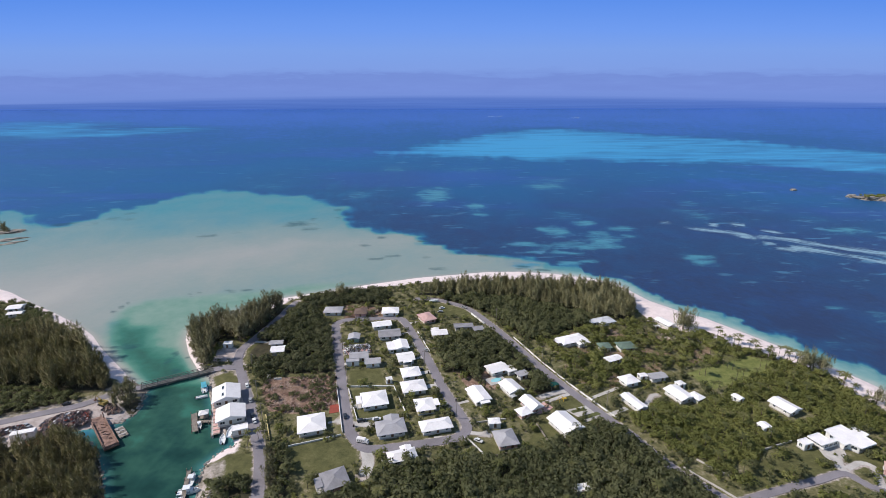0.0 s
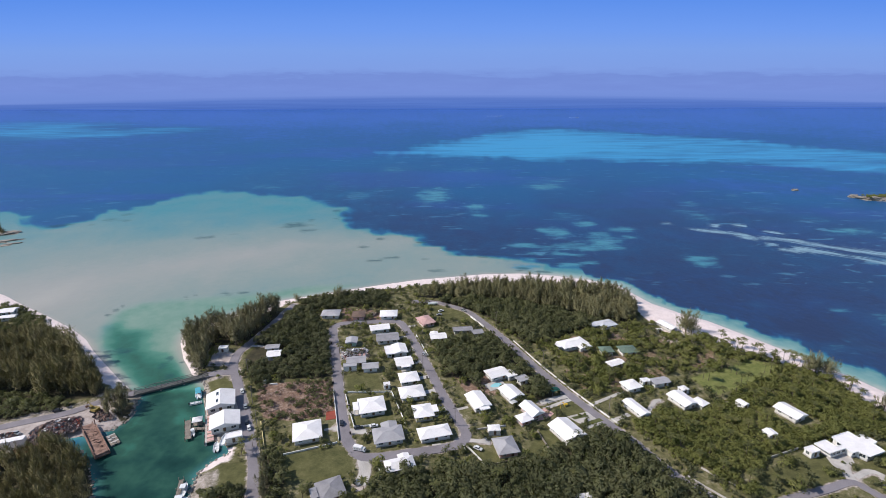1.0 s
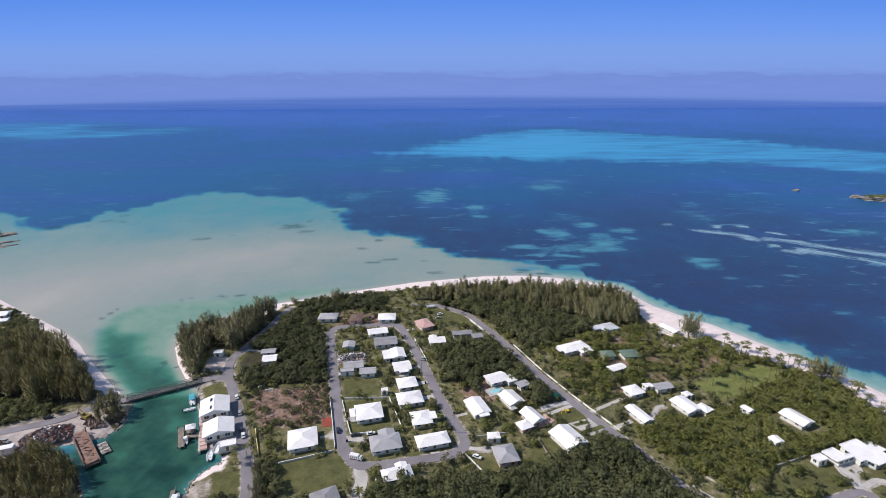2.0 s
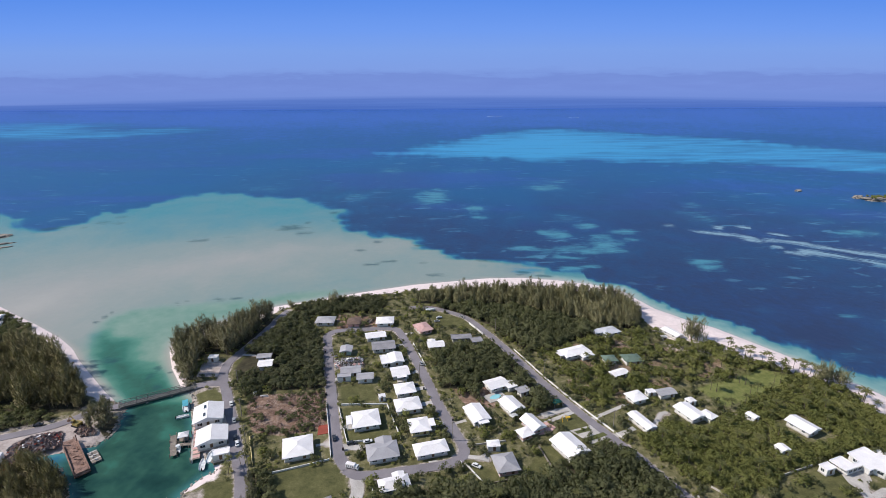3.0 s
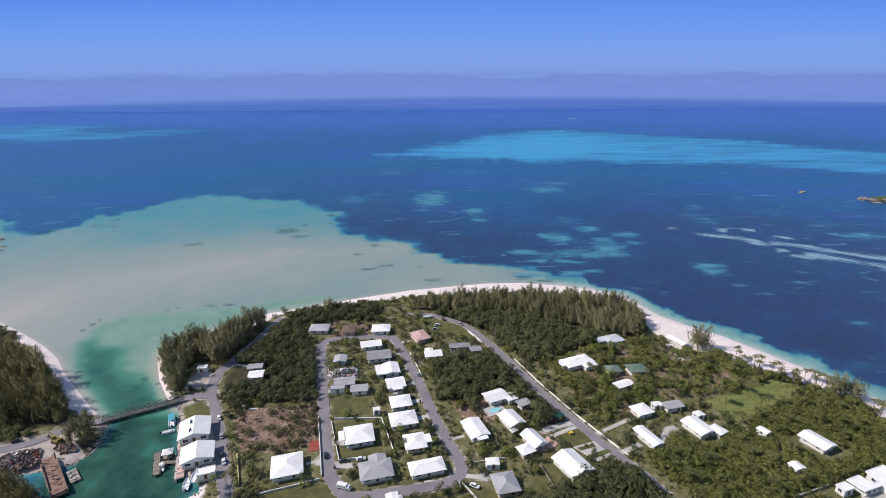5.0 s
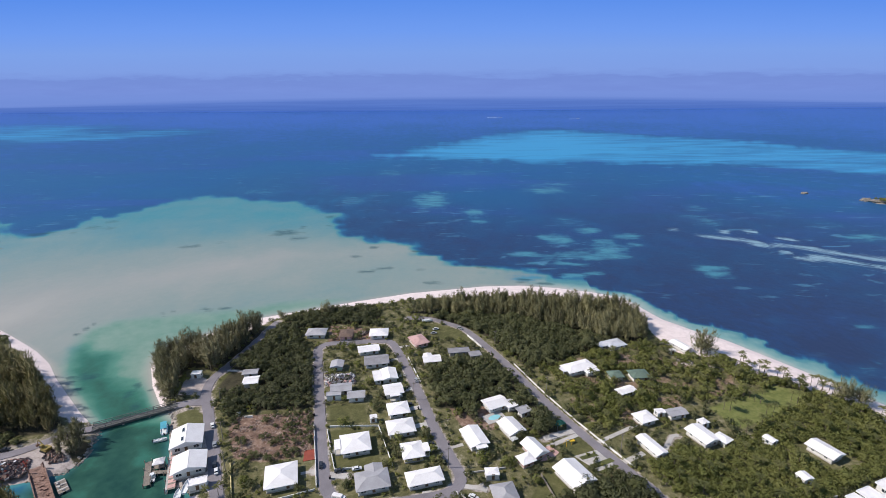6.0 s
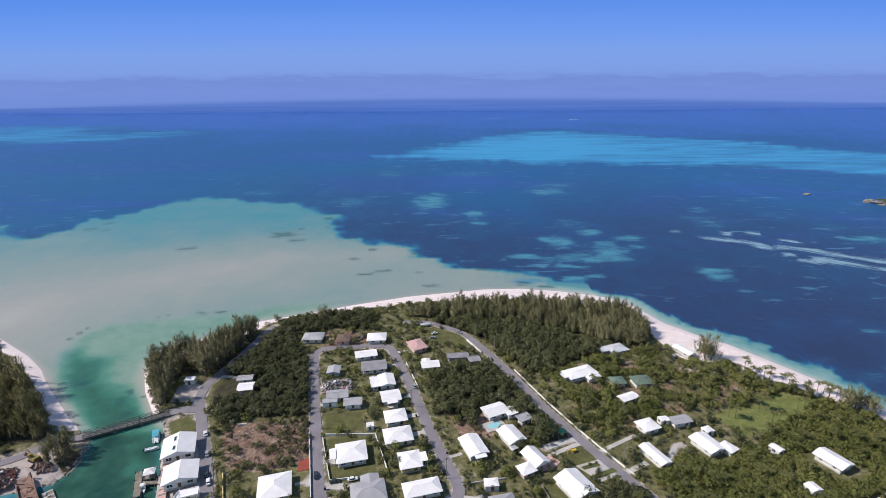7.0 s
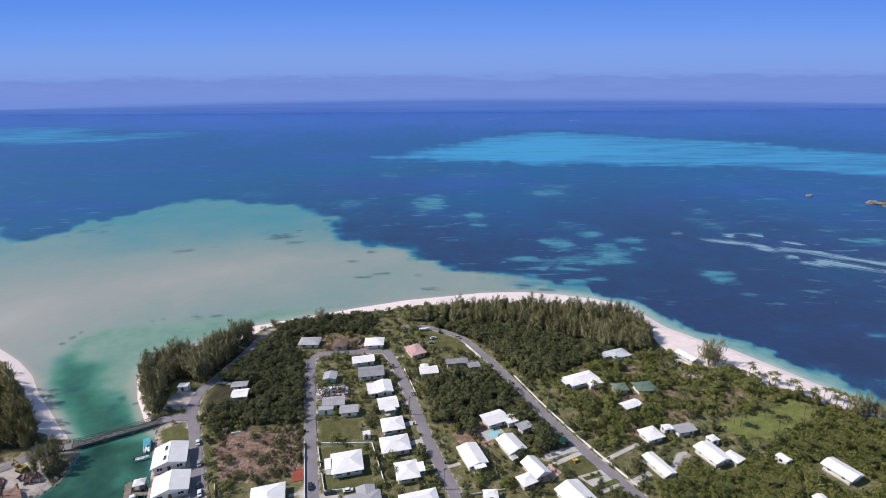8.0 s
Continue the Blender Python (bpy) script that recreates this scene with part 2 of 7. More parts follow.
SHOALCORE = [(-4.9, 1184), (122.9, 1432), (279.8, 1595), (410, 1547), (441, 1320), (495, 1102), (242.0, 984), (89.6, 1034)]
PATCHES = [(-10, 611, 20, 47.9), (39, 545, 13, 14.8), (39, 504, 9, 10.2), (104, 436, 12, 17.6), (137, 467, 11, 13.3), (111, 392, 23, 11.2), (139, 403, 15, 22.0), (83, 389, 9, 6.3), (95, 347, 9, 5.2), (75, 375, 9, 4.4), (67, 397, 12, 6.6), (165, 446, 14, 8.1), (142, 432, 10, 5.8), (164, 420, 11, 5.5), (97, 372, 13, 4.4), (111, 352, 8, 4.0), (59, 342, 10, 5.0), (93, 446, 7, 8.2), (195, 349, 10, 7.8), (196, 361, 13, 6.9), (373, 438, 22, 9.9), (140, 669, 26, 21.8)]
PATCHES_FAINT = [(262, 502, 18, 30.5), (284, 558, 12, 12.4), (-80, 833, 24, 39.7), (-504, 635, 15, 11.8), (-245, 674, 31, 22.1), (162, 716, 33, 29.7), (128, 503, 14, 12.7), (188, 274, 5, 3.4), (231, 266, 6, 3.2), (208, 229, 5, 1.9), (351, 528, 18, 11.1), (62, 349, 13, 9.1), (44, 831, 38, 32.9), (-102, 612, 21, 22.1), (195, 221, 7, 3.5), (370, 477, 13, 9.2), (247, 253, 8, 7.3), (212, 220, 6, 3.5)]
FARBANDS = [(-1458, 1723, 300.2, 365.5), (-1162, 1655, 285.5, 222.8), (-1748, 2187, 408.1, 257.1), (-991, 1854, 191.0, 138.6)]
WEED = [(-380, 465, 18.5, 6.2), (-360, 469, 19.6, 5.3), (-338, 514, 10.8, 5.1), (-330, 488, 15.9, 8.0), (-314, 481, 7.8, 4.4), (-320, 551, 10.2, 7.2), (-316, 534, 5.0, 4.0), (-223, 615, 11.3, 8.9), (-116, 527, 7.3, 6.6), (-104, 509, 7.0, 6.2), (-109, 495, 6.9, 4.7), (-132, 488, 4.5, 3.4), (-142, 465, 18.3, 12.5), (-129, 447, 15.5, 4.2), (-184, 431, 7.1, 4.5), (-212, 423, 16.8, 5.2), (-52, 358, 8.4, 3.8), (-39, 365, 9.3, 3.3), (-14, 362, 5.9, 2.6), (-19, 406, 5.7, 3.2), (-4, 336, 9.4, 3.4), (35, 366, 11.0, 2.3), (58, 338, 7.1, 3.4), (70, 331, 7.7, 2.7), (-65, 393, 5.5, 3.1), (-54, 417, 5.8, 2.5), (-192, 262, 1.5, 2.1), (-192, 265, 2.0, 2.2), (-191, 269, 1.9, 2.2), (-191, 272, 2.0, 2.3), (-191, 275, 1.3, 1.6), (-159, 287, 3.1, 2.5), (-154, 290, 3.4, 1.7), (-144, 275, 1.6, 1.5), (-136, 293, 5.6, 2.6), (-127, 295, 6.3, 2.7), (-155, 218, 4.2, 4.5), (-158, 221, 6.4, 3.1), (-164, 220, 2.7, 1.5), (-130, 213, 2.3, 2.0), (-130, 206, 3.1, 4.1), (-122, 197, 3.6, 3.8), (-144, 220, 1.4, 0.8), (-123, 210, 1.8, 1.4)]
STREAK = [([(211.2, 468.4), (225.7, 455.7), (244.5, 441.6), (260.5, 433.9), (269.6, 416.0)], 5.0, 9.0), ([(269.6, 416.0), (286.5, 412.4), (304.4, 397.5), (326.7, 385.0), (349.1, 365.1), (373.4, 346.9)], 7.5, 12.0), ([(273.2, 402.8), (277.1, 384.4), (285.7, 371.5), (291.1, 366.0)], 4.0, 5.0), ([(283.9, 397.9), (296.0, 379.7), (312.3, 361.7), (331.2, 345.1)], 4.0, 8.0), ([(253.7, 457.2), (267.9, 461.0), (286.5, 456.5)], 5.0, 4.0), ([(282.6, 437.1), (300.1, 433.1), (321.0, 427.3)], 4.0, 3.5)]
ROAD_A = [(-58.4, 242.9), (-52.8, 220.1), (-47.2, 198.7), (-42.6, 180.6), (-38.3, 165.1), (-34.4, 153.2), (-30.5, 147.3)]
ROAD_B = [(-58.4, 242.9), (-54.4, 247.8), (-42.1, 249.2), (-29.7, 250.6), (-22.6, 248.4), (-16.0, 232.1), (-11.0, 217.0), (-5.8, 201.0), (-0.4, 182.6), (3.5, 171.7), (6.7, 163.2), (8.8, 157.3), (8.2, 153.1), (4.8, 150.0), (-0.9, 148.2), (-13.0, 145.8), (-20.8, 144.4), (-26.8, 144.1), (-30.8, 147.0)]
ROAD_L = [(-52.4, 106.4), (-57.4, 122.1), (-59.5, 129.6), (-64.2, 142.8), (-70.5, 154.9), (-77.1, 168.9), (-83.7, 180.8), (-90.6, 194.1), (-96.4, 204.9), (-98.4, 216.3), (-95.7, 228.1), (-91.9, 248.0), (-90.0, 262.2), (-87.9, 273.7)]
ROAD_M = [(-17.0, 277.7), (-4.9, 276.7), (5.3, 270.7), (15.0, 262.5), (24.9, 244.0), (33.3, 225.7), (42.3, 203.4), (51.9, 182.4), (59.6, 167.7), (64.5, 158.8), (68.5, 152.0), (72.2, 143.2), (77.4, 132.9), (83.0, 125.6), (88.1, 118.9), (96.5, 106.0)]
ROAD_W = [(-188.3, 152.7), (-172.0, 157.9), (-159.5, 163.7), (-146.2, 169.9), (-137.6, 177.6), (-128.0, 183.0)]
ROAD_E = [(-105.1, 196.5), (-99.2, 198.4), (-92.2, 198.9)]
ROAD_R = [(86.0, 118.2), (94.8, 121.5), (105.7, 124.8), (121.2, 129.1), (130.4, 132.0), (133.3, 130.5), (135.9, 125.9), (144.7, 120.9)]
DRIVE1 = [(132.5, 132.5), (132.8, 135.6), (135.4, 140.5)]
VILLA = [(129.6, 147.3), (134.9, 149.2), (136.2, 145.6), (139.0, 146.6), (138.4, 150.8), (146.6, 153.7), (147.4, 151.3), (150.3, 152.3), (152.5, 148.1), (150.3, 147.0), (151.2, 143.2), (143.8, 140.6), (141.7, 143.2), (139.3, 142.4), (138.8, 144.8), (131.4, 142.3)]
DRIVE3 = [(39.7, 175.0), (47.3, 178.2), (54.7, 180.3)]
DRIVE6 = [(6.9, 152.8), (11.5, 152.5), (17.2, 151.2)]
DRIVE7 = [(-27.1, 143.5), (-25.4, 137.1), (-26.4, 131.4)]
DRIVE8 = [(-96.0, 223.2), (-88.0, 222.6)]
DRIVE9 = [(79.8, 167.6), (86.6, 176.1), (88.9, 176.1)]
DRIVE10 = [(134.2, 134.1), (140.5, 136.7), (143.5, 135.1), (141.5, 130.3), (138.5, 124.8)]
DRIVE11 = [(-40.3, 159.8), (-35.2, 158.1), (-27.6, 157.4)]
FORECOURT = [(-107.9, 203.9), (-96.8, 203.9), (-99.9, 215.7), (-106.5, 219.1), (-110.7, 215.7)]
QUAYFILL = [(-167.7, 157.9), (-158.1, 161.9), (-146.6, 167.3), (-135.8, 174.8), (-120.3, 162.5), (-125.7, 159.1), (-133.3, 154.5), (-141.9, 152.0), (-156.9, 145.3), (-170.8, 143.1), (-180.8, 153.7)]
DIRTLOT = [(-77.0, 180.7), (-77.8, 188.5), (-70.9, 190.3), (-56.3, 191.6), (-48.5, 193.0), (-44.5, 180.6), (-42.6, 168.8), (-50.0, 165.9), (-58.4, 164.1), (-68.9, 165.9)]
LAWN1 = [(-56.0, 145.6), (-45.5, 147.7), (-35.8, 150.1), (-31.4, 145.6), (-29.4, 138.5), (-34.5, 133.2), (-45.5, 132.5), (-51.3, 133.3)]
LAWN2 = [(-42.6, 196.3), (-28.9, 197.2), (-25.5, 185.7), (-39.2, 183.1)]
LAWN3 = [(-38.8, 180.6), (-22.6, 181.4), (-18.1, 163.2), (-32.9, 159.8)]
LAWN4 = [(42.7, 175.0), (53.5, 179.5), (58.2, 169.2), (47.7, 164.8)]
LAWN5 = [(-79.3, 135.2), (-74.9, 140.5), (-67.0, 142.8), (-62.0, 130.8), (-70.3, 129.6), (-76.5, 129.6)]
LAWN6 = [(108.8, 193.4), (133.1, 203.0), (144.0, 208.2), (156.7, 202.9), (138.9, 190.9), (113.2, 180.1)]
LAWN7 = [(120.0, 143.7), (137.3, 151.1), (138.4, 139.4), (153.9, 142.1), (142.7, 129.0), (134.2, 134.1), (120.8, 131.1), (96.5, 124.4), (92.1, 129.2)]
LAWN8 = [(-13.4, 275.0), (15.0, 261.8), (20.6, 248.9), (1.8, 252.7)]
LAWN9 = [(11.4, 150.0), (19.1, 145.4), (29.1, 145.4), (38.2, 161.3), (45.3, 154.6), (34.5, 142.5), (12.6, 138.4)]
LAWN10 = [(-96.6, 222.6), (-87.4, 223.2), (-84.1, 213.4), (-94.6, 213.5)]
LAWN11 = [(-101.4, 191.6), (-95.5, 194.1), (-90.1, 189.9), (-87.0, 183.5), (-93.8, 185.6), (-97.3, 184.4)]
SOIL1 = [(2.8, 201.0), (19.9, 203.5), (22.8, 180.4), (10.9, 180.4)]
SOIL2 = [(115.4, 250.7), (123.0, 232.8), (145.2, 230.2), (149.3, 212.5), (128.1, 219.4), (109.5, 225.4)]
SOIL3 = [(-58.4, 268.5), (-34.4, 264.4), (-29.9, 252.8), (-54.6, 248.5)]
PLAZA = [(131.6, 143.6), (135.0, 145.3), (139.5, 146.0), (140.9, 144.8), (139.1, 140.7), (136.0, 138.9), (134.2, 135.8), (132.0, 134.9), (133.8, 138.9), (131.5, 138.0), (130.9, 139.8)]
CAS_WEST = [(-314.1, 254.1), (-258.0, 241.7), (-227.1, 244.4), (-202.5, 232.9), (-179.1, 217.7), (-157.0, 199.1), (-141.2, 184.3), (-141.6, 180.1), (-154.4, 178.1), (-176.0, 184.5), (-201.3, 180.3), (-222.8, 169.4)]
CAS_SOUTHWEST = [(-194.4, 126.3), (-151.0, 143.0), (-142.6, 150.1), (-132.9, 151.0), (-123.1, 146.1), (-112.4, 134.7), (-101.4, 122.2), (-91.5, 106.5), (-202.6, 106.7)]
CAS_TIP = [(-126.5, 214.5), (-132.5, 232.6), (-123.0, 245.5), (-110.5, 256.2), (-98.6, 268.7), (-91.3, 262.3), (-93.9, 244.5), (-99.4, 226.2), (-101.0, 221.5), (-107.5, 226.3), (-114.0, 223.3), (-111.4, 211.9), (-107.1, 199.9), (-113.1, 201.4)]
CAS_HEAD = [(-15.6, 284.8), (5.8, 294.1), (42.7, 298.8), (79.0, 296.6), (105.7, 288.8), (111.4, 271.0), (107.2, 250.7), (95.5, 247.9), (81.1, 252.3), (67.7, 263.1), (39.9, 277.4), (5.5, 281.1)]
SCRUB_HEAD = [(-5.6, 279.3), (39.8, 276.5), (67.4, 261.5), (80.9, 251.6), (93.7, 247.2), (78.3, 242.3), (64.0, 233.7), (50.9, 227.5), (40.5, 225.7), (31.3, 246.7), (21.4, 260.2), (5.4, 273.2)]
SCRUB_WEST = [(-211.7, 181.2), (-174.6, 182.8), (-153.5, 176.9), (-147.2, 174.5), (-154.8, 169.1), (-171.8, 162.7), (-186.6, 155.3)]
SCRUB_MID = [(-93.5, 210.7), (-92.4, 231.2), (-86.7, 262.2), (-83.3, 280.6), (-65.4, 286.9), (-36.0, 292.5), (-32.0, 280.0), (-37.0, 268.6), (-55.3, 270.2), (-72.9, 262.2), (-61.8, 238.9), (-53.5, 211.6), (-48.7, 193.9), (-71.8, 193.1), (-82.1, 190.3)]
SCRUB_LOTS = [(-4.1, 225.8), (4.6, 232.0), (22.3, 232.0), (32.2, 216.9), (41.0, 196.0), (47.6, 179.5), (41.0, 176.2), (35.5, 178.3), (29.2, 193.6), (19.9, 202.4), (15.9, 184.7), (9.0, 193.7), (1.4, 193.7)]
SCRUB_SOUTH = [(-25.7, 124.7), (-17.8, 134.5), (-4.8, 138.4), (12.5, 137.0), (18.3, 138.4), (34.5, 142.5), (46.2, 149.8), (61.2, 158.5), (65.7, 152.9), (69.9, 142.4), (80.6, 124.4), (79.3, 106.1), (-41.7, 106.3), (-38.8, 120.3)]
SCRUB_EAST = [(50.2, 223.8), (67.2, 234.4), (87.1, 240.9), (102.0, 248.6), (110.7, 231.6), (138.7, 218.2), (122.6, 198.1), (104.6, 198.2), (84.7, 180.2), (68.0, 180.2), (60.9, 180.3), (54.0, 191.2)]
SCRUB_FAREAST = [(71.0, 161.9), (89.7, 169.9), (106.4, 171.3), (120.3, 180.1), (142.2, 192.3), (157.7, 200.4), (165.5, 179.9), (172.0, 162.7), (172.3, 151.0), (160.5, 151.7), (152.1, 156.9), (136.4, 152.7), (124.5, 147.5), (105.2, 138.9), (92.8, 130.4), (81.7, 142.3), (73.4, 151.3)]
SCRUB_QUAY = [(-77.1, 130.8), (-70.8, 130.8), (-63.0, 132.0), (-58.8, 122.1), (-53.3, 106.4), (-66.9, 106.4)]
SCRUB_ROADSIDE = [(-62.6, 145.6), (-56.0, 145.6), (-50.6, 132.0), (-48.8, 122.0), (-44.8, 106.4), (-49.2, 106.4)]
SCRUB_GAP = [(-81.5, 188.5), (-46.1, 191.1), (-41.9, 165.8), (-58.0, 163.0), (-69.1, 163.4)]
# ---- geometry helpers ----
GZ = 1.2


def mesh_of(name, verts, faces, mat, smooth=False, normals=None):
    """A mesh from arrays of corners, of faces with one number of corners each and, where the shading is to be rounded, of normals."""
    verts, faces = np.asarray(verts, np.float32), np.asarray(faces, np.int32)
    me = bpy.data.meshes.new(name)
    k = faces.shape[1]
    me.vertices.add(len(verts)), me.loops.add(faces.size), me.polygons.add(len(faces))
    me.vertices.foreach_set("co", verts.ravel())
    me.loops.foreach_set("vertex_index", faces.ravel())
    me.polygons.foreach_set("loop_start", np.arange(0, faces.size, k, dtype=np.int32))
    me.polygons.foreach_set("use_smooth", np.full(len(faces), smooth or normals is not None))
    me.update(calc_edges=True)
    if normals is not None:
        me.attributes.new("custom_normal", "FLOAT_VECTOR", "POINT").data.foreach_set("vector", np.asarray(normals, np.float32).ravel())
        me.update()
    me.materials.append(mat)
    return me


def signed(x, y, ring):
    """Metres from the edge of a closed ring, positive inside."""
    r = np.array(ring, float)
    best, inside = np.full(x.shape, 1e18), np.zeros(x.shape, bool)
    for (ax, ay), (bx, by) in zip(r, np.roll(r, -1, 0)):
        ex, ey = bx - ax, by - ay
        t = np.clip(((x - ax) * ex + (y - ay) * ey) / (ex * ex + ey * ey + 1e-9), 0, 1)
        best = np.minimum(best, (x - ax - t * ex) ** 2 + (y - ay - t * ey) ** 2)
        if ay != by:
            inside ^= ((ay > y) != (by > y)) & (x < (bx - ax) * (y - ay) / (by - ay) + ax)
    return np.where(inside, 1, -1) * np.sqrt(best)


def from_line(x, y, line):
    """Metres from an open line."""
    best = np.full(x.shape, 1e18)
    for (ax, ay), (bx, by) in zip(line, line[1:]):
        ex, ey = bx - ax, by - ay
        t = np.clip(((x - ax) * ex + (y - ay) * ey) / (ex * ex + ey * ey + 1e-9), 0, 1)
        best = np.minimum(best, (x - ax - t * ex) ** 2 + (y - ay - t * ey) ** 2)
    return np.sqrt(best)


def ease(a, b, v):
    t = np.clip((v - a) / (b - a), 0, 1)
    return t * t * (3 - 2 * t)


def rough_field(x, y, size, seed, octaves=4):
    """Smooth random values from -1 to 1, by sums of turned waves of falling size."""
    rng = np.random.default_rng(seed)
    total, weight = np.zeros_like(x), 0.0
    for o in range(octaves):
        k = 2 * np.pi / size * 2 ** o
        for _ in range(5):
            a, p = rng.uniform(0, 2 * np.pi, 2)
            s = rng.uniform(0.7, 1.4)
            total = total + 0.5 ** o * np.sin(k * s * (x * np.cos(a) + y * np.sin(a)) + p + 1.7 * np.sin(k * 0.6 * (x * np.sin(a) - y * np.cos(a)) + 2 * p))
        weight += 0.5 ** o * 2.2
    return np.clip(total / weight, -1, 1)


def spline(points, step=1.5):
    """A smooth line through the points, as an array."""
    p = np.array(points, float)
    p = np.vstack((2 * p[0] - p[1], p, 2 * p[-1] - p[-2]))
    out = []
    for i in range(1, len(p) - 2):
        n = max(2, int(np.hypot(*(p[i + 1] - p[i])) / step))
        t = np.arange(n)[:, None] / n
        a, b, c, d = p[i - 1:i + 3]
        out.append(0.5 * (2 * b + (c - a) * t + (2 * a - 5 * b + 4 * c - d) * t ** 2 + (3 * b - a - 3 * c + d) * t ** 3))
    out.append(p[-2:-1])
    return np.vstack(out)


def part(name, bm, mat, parent=None, label="", smooth=False):
    """Links a bmesh as one mesh object under a thing or a part."""
    me = bpy.data.meshes.new(name)
    if smooth:
        for f in bm.faces:
            f.smooth = True
    bm.to_mesh(me)
    bm.free()
    me.materials.append(mat)
    return piece(name, me, parent, None, label)


def piece(name, me, parent=None, m=None, label=""):
    ob = new(name, me)
    ob.parent = parent
    if m is not None:
        ob.matrix_basis = m
    return tagged(ob, label)


def thing(name, m, label, category, group=""):
    ob = new(name)
    ob.empty_display_size = 0.5
    ob.matrix_basis = m
    return tagged(ob, label, category, group)


def box(bm, cx, cy, cz, sx, sy, sz, turn=0.0):
    """A box by its centre and sizes."""
    bmesh.ops.create_cube(bm, size=1, matrix=Matrix.Translation((cx, cy, cz)) @ Matrix.Rotation(radians(turn), 4, "Z") @ Matrix.Diagonal((sx, sy, sz, 1)))
    return bm


def beam(bm, a, b, r1, r2=None, sides=6):
    """A round bar from a to b."""
    a, b = Vector(a), Vector(b)
    q = (b - a).to_track_quat("Z", "Y").to_matrix().to_4x4()
    bmesh.ops.create_cone(bm, cap_ends=True, segments=sides, radius1=r1, radius2=r1 if r2 is None else r2, depth=(b - a).length,
                          matrix=Matrix.Translation((a + b) / 2) @ q)
    return bm


# ---- sea ----
def near_coast(x, y):
    return np.maximum(signed(x, y, COAST), signed(x, y, WEST))


def sea_floor(x, y):
    """Depth in metres, raised far out for painted haze, weed from 0 to 1, and the green of the harbour water."""
    r = np.hypot(x, y)
    coarse, fine = rough_field(x, y, 160, 3), rough_field(x, y, 45, 4)
    streaky = rough_field(x * 0.5, y * 0.16, 14, 5)
    fringe = rough_field(x * 0.45, y, 16, 6)
    broad = rough_field(x * 0.35, y * 0.22, 200, 7)
    # extra depth far out picks the paler blue that stands for haze
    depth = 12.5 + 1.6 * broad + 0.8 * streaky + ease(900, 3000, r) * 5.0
    depth -= 3.4 * np.exp(-(((x + 130) / 330) ** 2 + ((y - 640) / 260) ** 2))
    lag = signed(x, y, LAGOON) + 4 * fine + 3 * fringe + 6 * rough_field(x * 0.3, y * 1.1, 24, 12)
    depth += (1.75 + 2.1 * ease(370, 560, y + 25 * coarse) - 0.5 * ease(-150, 0, x) + 0.35 * coarse - depth) * ease(-7, 9, lag)
    flat = signed(x, y, FLAT) + 16 * coarse + 7 * fine
    depth += (0.45 + 0.3 * coarse - depth) * ease(-50, 95, flat) * ease(-7, 9, lag)
    shoal = signed(x, y, SHOAL) + 35 * rough_field(x * 0.5, y * 0.25, 70, 8) + 15 * fine
    depth += (6.6 + 0.9 * streaky - depth) * ease(-35, 60, shoal) * 0.45
    cyan = ease(-45, 70, shoal) * (0.72 + 0.28 * ease(-60, 110, signed(x, y, SHOALCORE)))
    depth += (5.6 - depth) * ease(-60, 110, signed(x, y, SHOALCORE) + 50 * streaky) * 0.5
    for cx, cy, rx, ry in FARBANDS:
        q = ((x - cx) / rx) ** 2 + ((y - cy) / ry) ** 2
        depth += (7.5 - depth) * np.exp(-q) * 0.5
        cyan = np.maximum(cyan, np.exp(-q) * 0.75)
    reef = np.zeros_like(x)
    for rows, strength in ((PATCHES, 0.85), (PATCHES_FAINT, 0.5)):
        for cx, cy, rx, ry in rows:
            q = np.sqrt(((x - cx) / rx) ** 2 + ((y - cy) / ry) ** 2) + 0.22 * fringe
            reef = np.maximum(reef, strength * (1 - ease(0.3, 1.8, q)))
    wake = np.zeros_like(x)
    for strand, w0, w1 in STREAK:
        (ax, ay), (bx, by) = strand[0], strand[-1]
        n = math.hypot(bx - ax, by - ay)
        along = ((x - ax) * (bx - ax) + (y - ay) * (by - ay)) / n
        wide = w0 + (w1 - w0) * ease(0, n, along)
        wake = np.maximum(wake, (1 - ease(0.35, 1.25, from_line(x, y, strand) / wide)) * ease(-4, 8, along))
    shore = -near_coast(x, y)
    depth = np.minimum(depth, np.where((y < 345) & (x < 100), 0.2 + np.maximum(shore, 0) * 0.28, 40))
    wobble = 3.4 * fringe + 2.8 * fine + 1.1 * rough_field(x, y, 7, 13, 3)
    depth = np.minimum(depth, np.where(x > 60, np.clip(1.0 + (shore + wobble * 0.8) * 0.24, 0.5, 3.4) + np.clip(shore + wobble - 6.5 - 4.0 * ease(110, 175, x), 0, 99) * 1.6, 40))
    shallow = signed(x, y, SHALLOWS) + 2 * fringe
    green = np.maximum(ease(-4, 6, shallow), ease(-5, 5, signed(x, y, CHANNEL)))
    depth = depth + (np.minimum(1.5 + 0.25 * fine, 0.2 + 0.2 * np.maximum(shore, 0)) - depth) * ease(-4, 7, shallow)
    hole = ease(-5, 12, signed(x, y, CHANNEL) + 2.5 * fine + fringe)
    depth = depth + (4.1 + 0.9 * ease(215, 180, y) + 0.45 * fine - depth) * hole * ease(-1, 5, shore)
    south = ease(192, 182, y) * ease(-60, -70, x)
    depth = np.maximum(depth * (1 - south), south * np.clip(4.2 + shore * 0.5, 0, 5.1 + 0.9 * ease(165, 135, y)) + 1.5 * south * ease(0, 4, shore) * rough_field(x, y, 24, 31))
